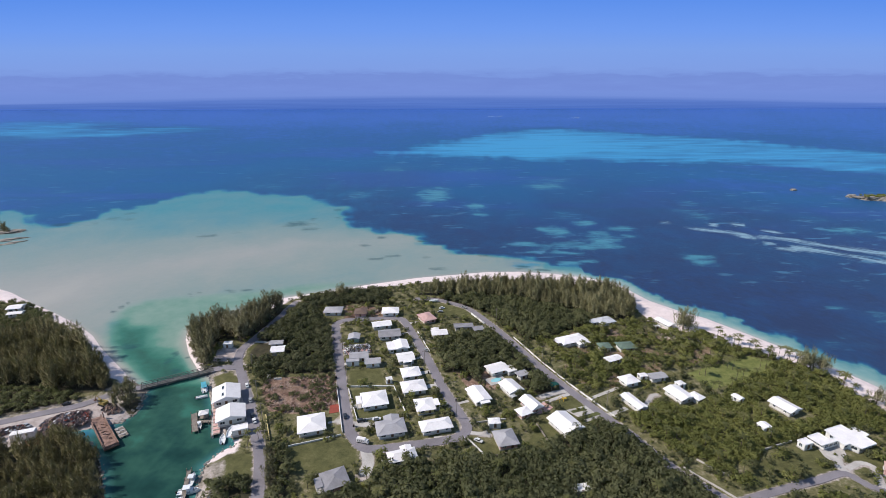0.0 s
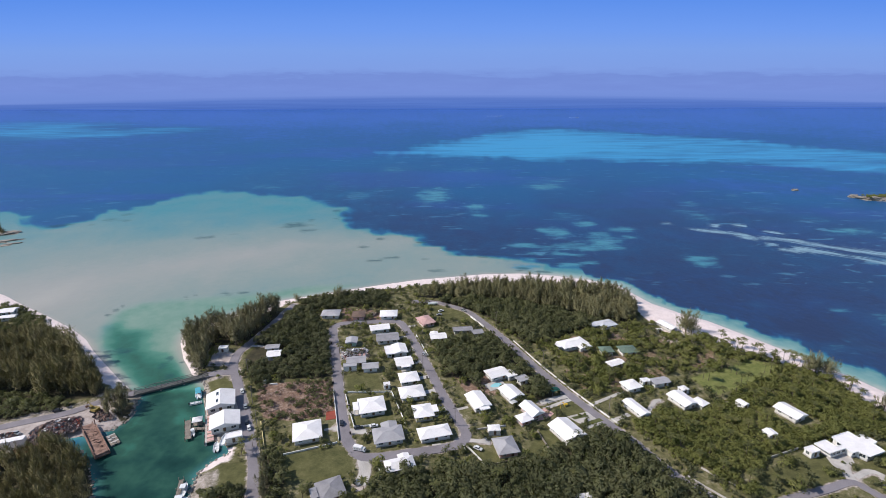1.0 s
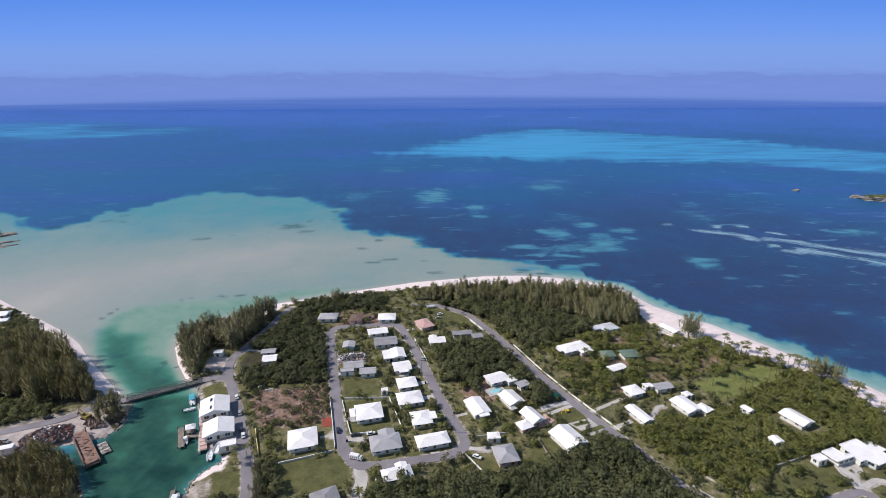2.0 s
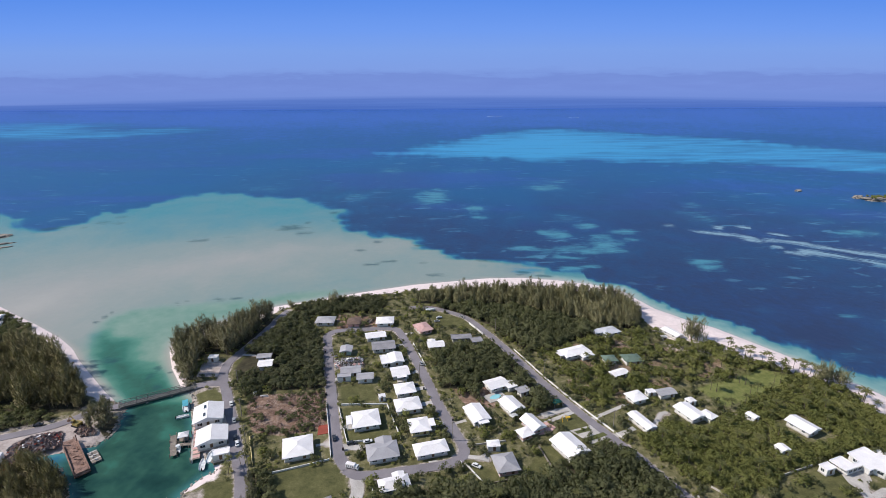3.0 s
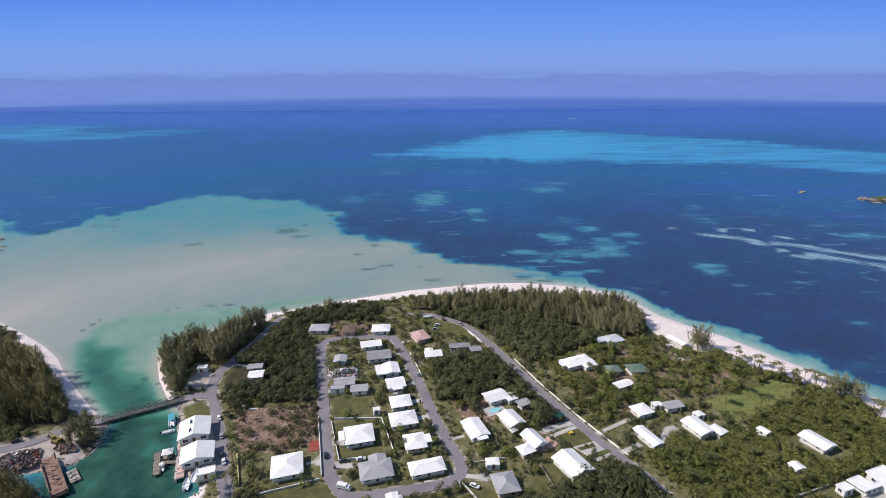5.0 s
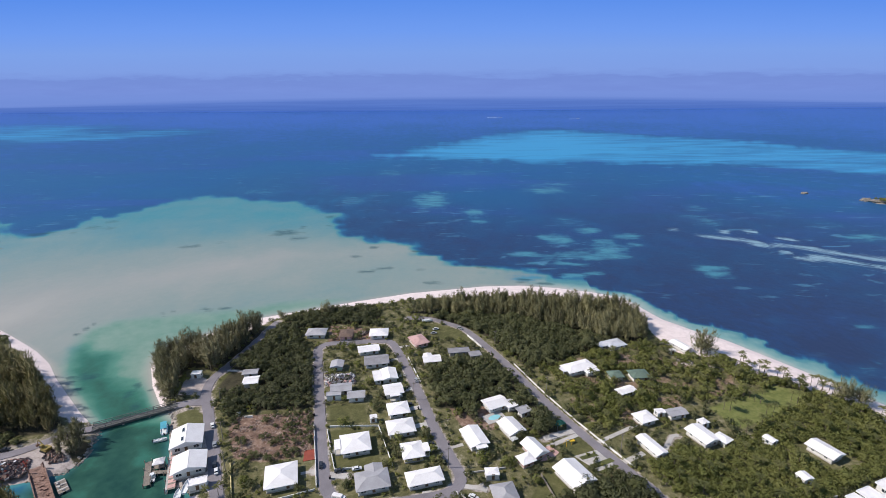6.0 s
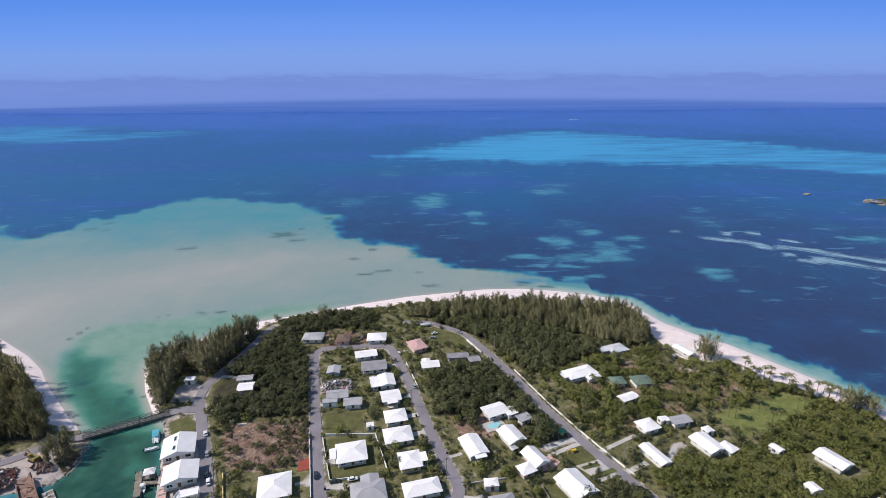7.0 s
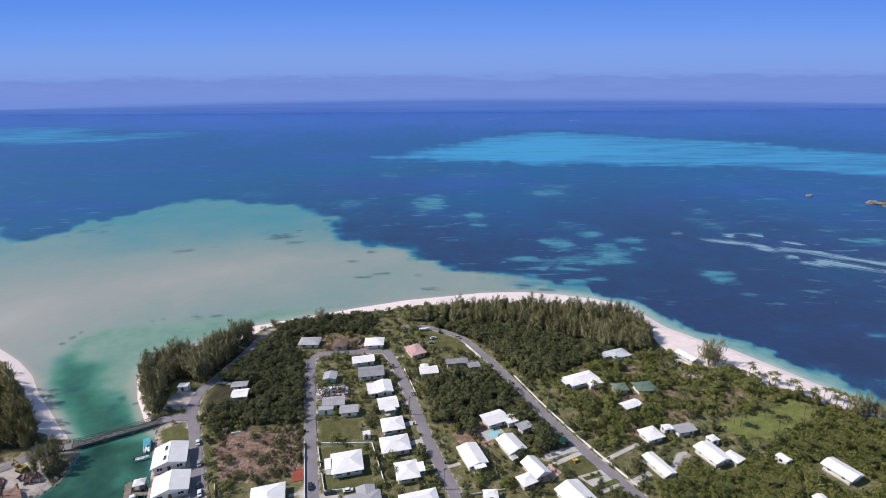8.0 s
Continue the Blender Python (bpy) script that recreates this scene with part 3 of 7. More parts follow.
    # deep water at the wooded bank, its darkness including the trees' painted shade
    shaded_bank = ease(160, 146, y) * ease(-22, -3, signed(x, y, WEST))
    depth = np.maximum(depth, shaded_bank * np.clip(3.6 + shore * 0.7, 0, 6.2))
    weed = np.zeros_like(x)
    for cx, cy, rx, ry in WEED:
        q = np.sqrt(((x - cx) / rx) ** 2 + ((y - cy) / ry) ** 2) + 0.25 * fringe
        weed = np.maximum(weed, 1 - ease(0.25, 1.5, q))
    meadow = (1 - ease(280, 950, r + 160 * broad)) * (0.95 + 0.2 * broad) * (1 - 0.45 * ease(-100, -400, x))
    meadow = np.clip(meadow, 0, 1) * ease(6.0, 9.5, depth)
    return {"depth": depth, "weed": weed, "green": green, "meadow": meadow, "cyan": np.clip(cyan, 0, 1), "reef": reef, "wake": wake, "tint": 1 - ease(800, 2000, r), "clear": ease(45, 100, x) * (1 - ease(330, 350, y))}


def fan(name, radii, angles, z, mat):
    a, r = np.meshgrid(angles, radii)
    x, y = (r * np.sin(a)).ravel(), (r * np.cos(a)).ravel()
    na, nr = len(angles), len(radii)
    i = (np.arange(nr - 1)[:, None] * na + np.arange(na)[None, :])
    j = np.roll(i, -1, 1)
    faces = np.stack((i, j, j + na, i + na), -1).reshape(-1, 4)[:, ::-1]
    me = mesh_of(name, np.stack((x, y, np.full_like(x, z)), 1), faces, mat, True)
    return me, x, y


def water_material():
    m, n, l, b = material("clear_sea_water", 0.38, 0.0, 0.1)
    b.inputs["IOR"].default_value = 1.33
    v = place_vec(n, l)
    va = place_vec(n, l, (0.4, 0.3, 1))
    patch = noise_tex(n, l, va, 0.09, 6, 0.62, 0.6)
    small = noise_tex(n, l, v, 0.22, 5, 0.6)
    depth = attr(n, "depth")
    calm = calc(n, l, "SUBTRACT", 1.0, calc(n, l, "MULTIPLY", attr(n, "green"), 0.65))
    d = calc(n, l, "ADD", depth, calc(n, l, "MULTIPLY", calc(n, l, "SUBTRACT", patch, 0.5), calc(n, l, "MULTIPLY", calc(n, l, "MULTIPLY", depth, calm), 0.85)))
    d = calc(n, l, "ADD", d, calc(n, l, "MULTIPLY", calc(n, l, "SUBTRACT", small, 0.5), calc(n, l, "MULTIPLY", depth, 0.5)))
    # the last stop's paler blue is distance haze put into the colour
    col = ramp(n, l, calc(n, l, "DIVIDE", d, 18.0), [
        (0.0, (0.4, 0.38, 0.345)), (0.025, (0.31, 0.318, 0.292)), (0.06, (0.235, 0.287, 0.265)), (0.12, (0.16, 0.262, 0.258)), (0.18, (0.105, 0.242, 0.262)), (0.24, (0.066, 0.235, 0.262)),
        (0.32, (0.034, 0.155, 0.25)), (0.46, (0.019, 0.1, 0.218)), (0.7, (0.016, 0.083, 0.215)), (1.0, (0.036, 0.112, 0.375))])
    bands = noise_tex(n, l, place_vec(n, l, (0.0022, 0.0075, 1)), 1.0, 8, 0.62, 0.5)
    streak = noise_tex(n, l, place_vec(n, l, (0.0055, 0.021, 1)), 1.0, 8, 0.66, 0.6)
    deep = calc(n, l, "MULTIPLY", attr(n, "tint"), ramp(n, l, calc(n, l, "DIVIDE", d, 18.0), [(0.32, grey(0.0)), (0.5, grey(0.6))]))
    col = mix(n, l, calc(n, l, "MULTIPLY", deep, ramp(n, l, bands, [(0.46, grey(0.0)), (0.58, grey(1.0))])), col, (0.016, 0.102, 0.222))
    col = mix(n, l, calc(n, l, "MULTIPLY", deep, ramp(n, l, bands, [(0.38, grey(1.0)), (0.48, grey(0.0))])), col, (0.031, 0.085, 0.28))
    green = ramp(n, l, calc(n, l, "DIVIDE", d, 8.0), [
        (0.0, (0.40, 0.385, 0.34)), (0.12, (0.25, 0.33, 0.272)), (0.26, (0.092, 0.234, 0.176)), (0.42, (0.043, 0.158, 0.117)), (0.6, (0.031, 0.096, 0.07)), (0.78, (0.016, 0.06, 0.05)), (1.0, (0.009, 0.038, 0.033))])
    beds = calc(n, l, "ADD", 0.1, calc(n, l, "ADD", calc(n, l, "MULTIPLY", patch, 1.1), calc(n, l, "MULTIPLY", small, 0.55)))
    col = mix(n, l, calc(n, l, "MULTIPLY", attr(n, "meadow"), beds, True), col, (0.026, 0.044, 0.102))

    bright = ramp(n, l, calc(n, l, "DIVIDE", d, 6.0), [(0.0, (0.52, 0.49, 0.45)), (0.16, (0.33, 0.39, 0.365)), (0.36, (0.185, 0.325, 0.315)), (0.62, (0.09, 0.235, 0.26))])
    over_sand = ramp(n, l, calc(n, l, "DIVIDE", d, 9.0), [(0.42, grey(1.0)), (0.7, grey(0.0))])
    col = mix(n, l, calc(n, l, "MULTIPLY", attr(n, "clear"), over_sand), col, bright)

    def broken(name, texture, gain, cut, hard=1.5):
        """An area of the bottom, frayed and pierced by a texture."""
        edge = calc(n, l, "ADD", calc(n, l, "MULTIPLY", attr(n, name), hard), calc(n, l, "MULTIPLY", calc(n, l, "SUBTRACT", texture, 0.5), gain))
        near = calc(n, l, "MULTIPLY", attr(n, name), 5.0, True)
        return calc(n, l, "MULTIPLY", near, calc(n, l, "SUBTRACT", edge, cut, True))

    col = mix(n, l, broken("cyan", streak, 3.4, 0.48, 1.6), col, (0.048, 0.28, 0.495))
    shreds = noise_tex(n, l, place_vec(n, l, (0.05, 0.12, 1)), 1.0, 6, 0.66, 0.4)
    col = mix(n, l, calc(n, l, "MULTIPLY", attr(n, "reef"), 0.35), col, (0.03, 0.13, 0.26))
    col = mix(n, l, broken("reef", shreds, 3.6, 0.6, 1.6), col, (0.066, 0.225, 0.3))
    flecks = noise_tex(n, l, place_vec(n, l, (0.032, 0.085, 1)), 1.0, 4, 0.6, 0.4)
    sparse = noise_tex(n, l, place_vec(n, l, (0.004, 0.007, 1)), 1.0, 3)
    dots = calc(n, l, "MULTIPLY", ramp(n, l, flecks, [(0.6, grey(0.0)), (0.66, grey(1.0))]), ramp(n, l, sparse, [(0.42, grey(0.0)), (0.54, grey(1.0))]))
    col = mix(n, l, calc(n, l, "MULTIPLY", dots, deep), col, (0.085, 0.225, 0.34))
    turn = n.new("ShaderNodeMapping")
    turn.inputs["Rotation"].default_value = (0, 0, radians(41.2))
    l.new(v, turn.inputs["Vector"])
    thin = n.new("ShaderNodeMapping")
    thin.inputs["Scale"].default_value = (0.03, 0.22, 1)
    l.new(turn.outputs[0], thin.inputs["Vector"])
    col = mix(n, l, broken("wake", noise_tex(n, l, thin.outputs[0], 1.0, 7, 0.72, 1.2), 6.5, 0.8, 1.8), col, (0.22, 0.35, 0.42))
    col = mix(n, l, attr(n, "green"), col, green)
    tufts = noise_tex(n, l, place_vec(n, l, (0.12, 0.3, 1)), 1.0, 6, 0.66, 0.5)
    col = mix(n, l, calc(n, l, "MULTIPLY", broken("weed", tufts, 2.8, 0.55, 1.5), 0.7), col, (0.022, 0.075, 0.082))
    l.new(col, b.inputs["Base Color"])
    waves = calc(n, l, "ADD", noise_tex(n, l, place_vec(n, l, (1, 0.6, 1)), 0.35, 4, 0.6), calc(n, l, "MULTIPLY", noise_tex(n, l, v, 1.6, 2), 0.25))
    bump(n, l, b, waves, 0.35, 0.35)
    return m


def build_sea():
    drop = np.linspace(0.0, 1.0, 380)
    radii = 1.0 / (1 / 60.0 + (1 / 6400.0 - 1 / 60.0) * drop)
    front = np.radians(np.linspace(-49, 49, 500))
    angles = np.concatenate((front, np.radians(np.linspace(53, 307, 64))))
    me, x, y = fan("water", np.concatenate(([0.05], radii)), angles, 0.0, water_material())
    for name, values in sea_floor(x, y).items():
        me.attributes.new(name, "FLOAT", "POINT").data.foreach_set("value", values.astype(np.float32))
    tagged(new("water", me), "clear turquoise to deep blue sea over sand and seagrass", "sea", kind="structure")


build_sea()


# ---- far distance: glowing backdrop painted with open sea up to the horizon, haze, low cloud and sky over it ----
def build_backdrop():
    m, n, l, _ = material("far_sky")
    g = n.new("ShaderNodeNewGeometry")
    xyz = n.new("ShaderNodeSeparateXYZ")
    l.new(g.outputs["Position"], xyz.inputs[0])
    vec = n.new("ShaderNodeMapping")
    vec.inputs["Scale"].default_value = (0.0016, 0.0016, 0.012)
    l.new(g.outputs["Position"], vec.inputs["Vector"])
    cloud = noise_tex(n, l, vec.outputs[0], 1.5, 7, 0.62)
    wisp = noise_tex(n, l, vec.outputs[0], 0.5, 5, 0.6)
    z = calc(n, l, "DIVIDE", xyz.outputs["Z"], 900.0)
    col = ramp(n, l, calc(n, l, "ADD", z, calc(n, l, "MULTIPLY", calc(n, l, "SUBTRACT", wisp, 0.5), 0.05)),
               [(0.1, (0.165, 0.265, 0.66)), (0.21, (0.19, 0.29, 0.7)), (0.36, (0.208, 0.335, 0.75)), (0.52, (0.2, 0.35, 0.79)), (0.7, (0.158, 0.325, 0.84)), (0.97, (0.105, 0.27, 0.81))])
    billow = calc(n, l, "ADD", z, calc(n, l, "MULTIPLY", calc(n, l, "SUBTRACT", cloud, 0.5), -0.22))
    bank = ramp(n, l, billow, [(0.15, grey(0.0)), (0.22, grey(0.6)), (0.295, grey(1.0)), (0.32, grey(0.35)), (0.36, grey(0.0))])
    col = mix(n, l, calc(n, l, "MULTIPLY", bank, 0.6), col, (0.155, 0.235, 0.61))
    # the open sea below it, painted haze lowering its horizon to both sides
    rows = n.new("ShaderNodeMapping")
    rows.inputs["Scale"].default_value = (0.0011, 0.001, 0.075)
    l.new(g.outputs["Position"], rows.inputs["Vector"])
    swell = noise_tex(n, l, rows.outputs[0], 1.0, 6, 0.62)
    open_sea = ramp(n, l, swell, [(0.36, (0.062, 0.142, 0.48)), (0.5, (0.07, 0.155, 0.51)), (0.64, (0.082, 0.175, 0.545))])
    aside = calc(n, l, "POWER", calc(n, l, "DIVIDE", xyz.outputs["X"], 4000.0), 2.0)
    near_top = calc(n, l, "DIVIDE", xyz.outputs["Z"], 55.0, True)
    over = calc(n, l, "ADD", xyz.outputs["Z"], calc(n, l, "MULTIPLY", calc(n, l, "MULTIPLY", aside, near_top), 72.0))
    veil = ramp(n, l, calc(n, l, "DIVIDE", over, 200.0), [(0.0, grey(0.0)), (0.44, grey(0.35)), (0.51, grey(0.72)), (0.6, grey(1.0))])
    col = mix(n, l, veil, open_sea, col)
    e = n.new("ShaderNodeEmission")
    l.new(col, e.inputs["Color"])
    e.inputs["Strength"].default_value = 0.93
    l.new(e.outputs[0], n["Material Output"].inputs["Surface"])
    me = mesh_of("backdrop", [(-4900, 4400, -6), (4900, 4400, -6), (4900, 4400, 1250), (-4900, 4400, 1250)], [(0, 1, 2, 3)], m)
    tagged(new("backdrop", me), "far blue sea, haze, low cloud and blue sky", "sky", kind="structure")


build_backdrop()


# ---- land ----
ROADS = [(ROAD_A, 4.1), (ROAD_B, 3.9), (ROAD_L, 4.0), (ROAD_M, 3.5), (ROAD_W, 3.9), (ROAD_E, 4.2), (ROAD_R, 2.7)]
DRIVES = [(DRIVE1, 2.8), (DRIVE3, 2.6), (DRIVE6, 1.8), (DRIVE7, 4.0), (DRIVE8, 1.2), (DRIVE9, 1.6), (DRIVE10, 2.0), (DRIVE11, 2.6)]
LAWNS = [LAWN1, LAWN2, LAWN3, LAWN4, LAWN5, LAWN6, LAWN7, LAWN8, LAWN9, LAWN10, LAWN11]
SOILS = [DIRTLOT, SOIL1, SOIL3]


def land_height(x, y):
    d = near_coast(x, y)
    return np.where(d > 0, np.minimum(d * 0.22, GZ), np.maximum(d * 0.35, -3.0))


def ground_material():
    m, n, l, b = material("island_ground", 0.95, 0.0, 0.15)
    v = place_vec(n, l)
    big, mid, fine = noise_tex(n, l, v, 0.05, 5), noise_tex(n, l, v, 0.35, 5, 0.65), noise_tex(n, l, v, 2.2, 4, 0.7)
    f = calc(n, l, "ADD", calc(n, l, "MULTIPLY", mid, 0.6), calc(n, l, "MULTIPLY", fine, 0.4))
    rough_grass = ramp(n, l, f, [(0.34, (0.06, 0.06, 0.027)), (0.46, (0.115, 0.11, 0.05)), (0.55, (0.17, 0.156, 0.08)), (0.66, (0.33, 0.285, 0.21))])
    lawn = ramp(n, l, f, [(0.36, (0.066, 0.068, 0.028)), (0.54, (0.114, 0.112, 0.046)), (0.7, (0.175, 0.155, 0.08))])
    fresh = ramp(n, l, f, [(0.36, (0.1, 0.118, 0.036)), (0.54, (0.17, 0.185, 0.06)), (0.7, (0.24, 0.23, 0.1))])
    soil = ramp(n, l, f, [(0.36, (0.12, 0.072, 0.053)), (0.52, (0.25, 0.165, 0.122)), (0.66, (0.43, 0.33, 0.26))])
    sand = ramp(n, l, f, [(0.3, (0.62, 0.53, 0.505)), (0.6, (0.79, 0.682, 0.66))])
    gravel = ramp(n, l, f, [(0.32, (0.24, 0.2, 0.185)), (0.55, (0.47, 0.405, 0.375)), (0.72, (0.6, 0.53, 0.49))])
    # darker ground colour for woods and scrub
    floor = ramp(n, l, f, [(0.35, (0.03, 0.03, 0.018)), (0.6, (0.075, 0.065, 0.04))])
    ragged = calc(n, l, "MULTIPLY", calc(n, l, "SUBTRACT", f, 0.5), 1.6)

    def worn(name):
        return ramp(n, l, calc(n, l, "ADD", attr(n, name), calc(n, l, "MULTIPLY", ragged, 0.6)), [(0.35, grey(0)), (0.65, grey(1))])

    col = mix(n, l, worn("lawn"), rough_grass, lawn)
    col = mix(n, l, worn("fresh"), col, fresh)
    col = mix(n, l, worn("soil"), col, soil)
    col = mix(n, l, worn("dark_floor"), col, floor)
    col = mix(n, l, worn("gravel"), col, gravel)
    col = mix(n, l, worn("sand"), col, sand)
    l.new(col, b.inputs["Base Color"])
    bump(n, l, b, f, 0.4, 0.25)
    return m


def build_ground():
    xs = np.concatenate(([-4800, -2000, -800], np.arange(-420, -260, 3.0), np.arange(-260, 205, 1.25), np.arange(205, 300, 6.0), [800, 2000, 4800]))
    ys = np.concatenate(([-4800, -1500, -300], np.arange(-80, 104, 4.0), np.arange(104, 345, 1.2), [360, 420, 800, 2000, 4800]))
    gx, gy = np.meshgrid(xs, ys)
    x, y = gx.ravel(), gy.ravel()
    d = near_coast(x, y)
    z = land_height(x, y) + np.where(d > 4, 0.10 * rough_field(x, y, 30, 21) - 0.06, 0)
    road = np.min([from_line(x, y, line) - w / 2 for line, w in ROADS + DRIVES], 0)
    z = np.where(road < 2.0, np.minimum(z, GZ - 0.03), z)
    nx, ny = len(xs), len(ys)
    i = (np.arange(ny - 1)[:, None] * nx + np.arange(nx - 1)[None, :]).ravel()
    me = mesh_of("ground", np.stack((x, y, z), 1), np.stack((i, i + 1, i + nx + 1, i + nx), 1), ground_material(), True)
    inland = np.maximum(signed(x, y, GREEN), np.maximum(signed(x, y, WESTGREEN), signed(x, y, WESTGREEN2)))
    cover = {
        "sand": 1 - ease(-2.0, 3.0, inland + 1.5 * rough_field(x, y, 12, 22)),
        "lawn": np.max([ease(-1.5, 1.5, signed(x, y, p)) for p in LAWNS], 0),
        "soil": np.max([ease(-2, 2, signed(x, y, p)) for p in SOILS], 0),
        "dark_floor": np.max([ease(-3, 3, signed(x, y, p)) for p in FORESTS], 0),
        "gravel": np.maximum(np.maximum(ease(-1, 1, signed(x, y, FORECOURT)), ease(-1.5, 1.5, signed(x, y, QUAYFILL))), (1 - ease(0.2, 1.3, road)) * 0.62),
    }
    clearing = ease(0.1, 0.4, rough_field(x, y, 22, 71)) * ease(-2, 3, signed(x, y, SCRUB_EAST))
    cover["soil"] = np.maximum(cover["soil"], 0.55 * clearing)
    cover["sand"] = np.maximum(cover["sand"], 0.62 * ease(-2, 4, signed(x, y, SOIL2))) * (1 - ease(-1, 1, signed(x, y, QUAYFILL)))
    harbour = ease(-2, 2, np.max([signed(x, y, q) for q in (HARBOUR, BANK, WESTBANK)], 0))
    cover["sand"] = cover["sand"] * (1 - harbour)
    cover["gravel"] = np.maximum(cover["gravel"], ease(-2, 2, np.maximum(signed(x, y, HARBOUR), signed(x, y, BANK))) * 0.55) * (1 - ease(-1, 1, signed(x, y, LAWN11)))
    verge = 1 - ease(4, 11, from_line(x, y, ROAD_W))
    cover["sand"] = cover["sand"] * (1 - verge)
    cover["gravel"] = np.maximum(cover["gravel"], 0.45 * verge)
    cover["fresh"] = ease(-4, 4, signed(x, y, LAWN6))
    # bank darkened as well, with the wood's edge shadow put in its colour
    cover["dark_floor"] = np.maximum(cover["dark_floor"], ease(-2, 2, signed(x, y, WESTBANK)) * (1 - ease(-1, 1, signed(x, y, QUAYFILL))))
    for name, values in cover.items():
        me.attributes.new(name, "FLOAT", "POINT").data.foreach_set("value", values.astype(np.float32))
    tagged(new("ground", me), "low sandy island with grass, scrub floor and white beaches", "ground", kind="structure")


HARBOUR = [(-108, 200), (-90, 194), (-74, 158), (-72, 150), (-84, 151), (-112, 190)]
BANK = [(-84, 137), (-74, 140), (-68, 120), (-60, 104), (-74, 104), (-84, 122)]
WESTBANK = [(-128, 176), (-118, 172), (-116, 150), (-100, 128), (-84, 100), (-110, 100), (-128, 140), (-150, 152), (-150, 158), (-134, 160)]
FORESTS = [CAS_WEST, CAS_SOUTHWEST, CAS_TIP, CAS_HEAD, SCRUB_HEAD, SCRUB_WEST, SCRUB_MID, SCRUB_LOTS, SCRUB_SOUTH, SCRUB_QUAY, SCRUB_ROADSIDE]
build_ground()


# ---- roads ----
def ribbon(name, line, width, z, mat, label, category, thick=0.25):
    c = spline(line)
    t = np.gradient(c, axis=0)
    t /= np.hypot(t[:, 0], t[:, 1])[:, None]
    s = np.stack((-t[:, 1], t[:, 0]), 1) * width / 2
    k = len(c)
    top = np.column_stack((np.vstack((c + s, c - s)), np.full(2 * k, z)))
    v = np.vstack((top, top - (0, 0, thick)))
    i = np.arange(k - 1)
    f = np.vstack((np.stack((i, i + k, i + k + 1, i + 1), 1), np.stack((i, i + 1, i + 2 * k + 1, i + 2 * k), 1), np.stack((i + k + 1, i + k, i + 3 * k, i + 3 * k + 1), 1)))
    ob = new(name, mesh_of(name, v, f, mat))
    return tagged(ob, label, category, kind="structure")


for k, (line, width) in enumerate(ROADS):
    ribbon("road", line, width, GZ + 0.05 + 0.006 * k, M_ASPHALT, "narrow grey weathered asphalt road with sandy verges", "road")
for k, (line, width) in enumerate(DRIVES):
    ribbon("driveway", line, width, GZ + 0.03 + 0.0015 * k, M_CONCRETE, "pale concrete driveway", "driveway")


def slab(name, ring, z, mat, label, category, depth=0.3):
    bm = bmesh.new()
    f = bm.faces.new([bm.verts.new((x, y, z)) for x, y in ring])
    if f.normal.z < 0 or f.calc_area() and (f.normal_update() or f.normal.z < 0):
        bmesh.ops.reverse_faces(bm, faces=[f])
    g = bmesh.ops.extrude_face_region(bm, geom=[f])
    for vert in (q for q in g["geom"] if isinstance(q, bmesh.types.BMVert)):
        vert.co.z -= depth
    bmesh.ops.recalc_face_normals(bm, faces=bm.faces[:])
    return tagged(part(name, bm, mat, None), label, category, kind="structure")


slab("parking_court", [(48.3, 166.1), (60.4, 170.4), (63.4, 161.8), (55.2, 158.2)], GZ + 0.04, M_CONCRETE, "pale concrete parking lanes beside a bungalow", "pavement")
for strip in ([(49.9, 165.6), (55.7, 167.6), (56.9, 166.3), (50.7, 164.2)],
              [(52.4, 161.7), (60.4, 165.1), (61.6, 163.5), (53.4, 160.0)],
              [(54.4, 158.7), (61.6, 161.8), (62.2, 161.0), (55.5, 158.0)]):
    slab("grass_strip", strip, GZ + 0.09, M_LAWN, "mown grass strip between parking lanes", "lawn")
slab("forecourt", PLAZA, GZ + 0.045, M_CONCRETE, "pale paved turning circle before a villa", "pavement")


# ---- houses ----
def box_mesh(name, sx, sy, sz, mat, cz=0.0):
    bm = box(bmesh.new(), 0, 0, cz, sx, sy, sz)
    me = bpy.data.meshes.new(name)
    bm.to_mesh(me)
    bm.free()
    me.materials.append(mat)
    return me


def frame_mesh(w, h):
    """A window frame with a mullion and a sill, standing proud of the wall; it faces -y."""
    bm = bmesh.new()
    for cx, cz, sx, sz in ((-w / 2, 0, 0.1, h + 0.1), (w / 2, 0, 0.1, h + 0.1), (0, h / 2, w, 0.1), (0, 0, 0.06, h)):
        box(bm, cx, -0.03, cz, sx, 0.12, sz)
    box(bm, 0, -0.06, -h / 2 - 0.04, w + 0.3, 0.2, 0.08)
    me = bpy.data.meshes.new("window_frame")
    bm.to_mesh(me)
    bm.free()
    me.materials.append(M_TRIM)
    return me


WINDOW = {w: (frame_mesh(w, 1.15), box_mesh("pane", w - 0.05, 0.05, 1.15, M_GLASS)) for w in (1.1, 1.7)}
DOOR_ME = box_mesh("door", 0.95, 0.09, 2.05, M_DOOR, 1.025)
POST_ME = box_mesh("porch_post", 0.16, 0.16, 2.5, M_TRIM, 1.25)


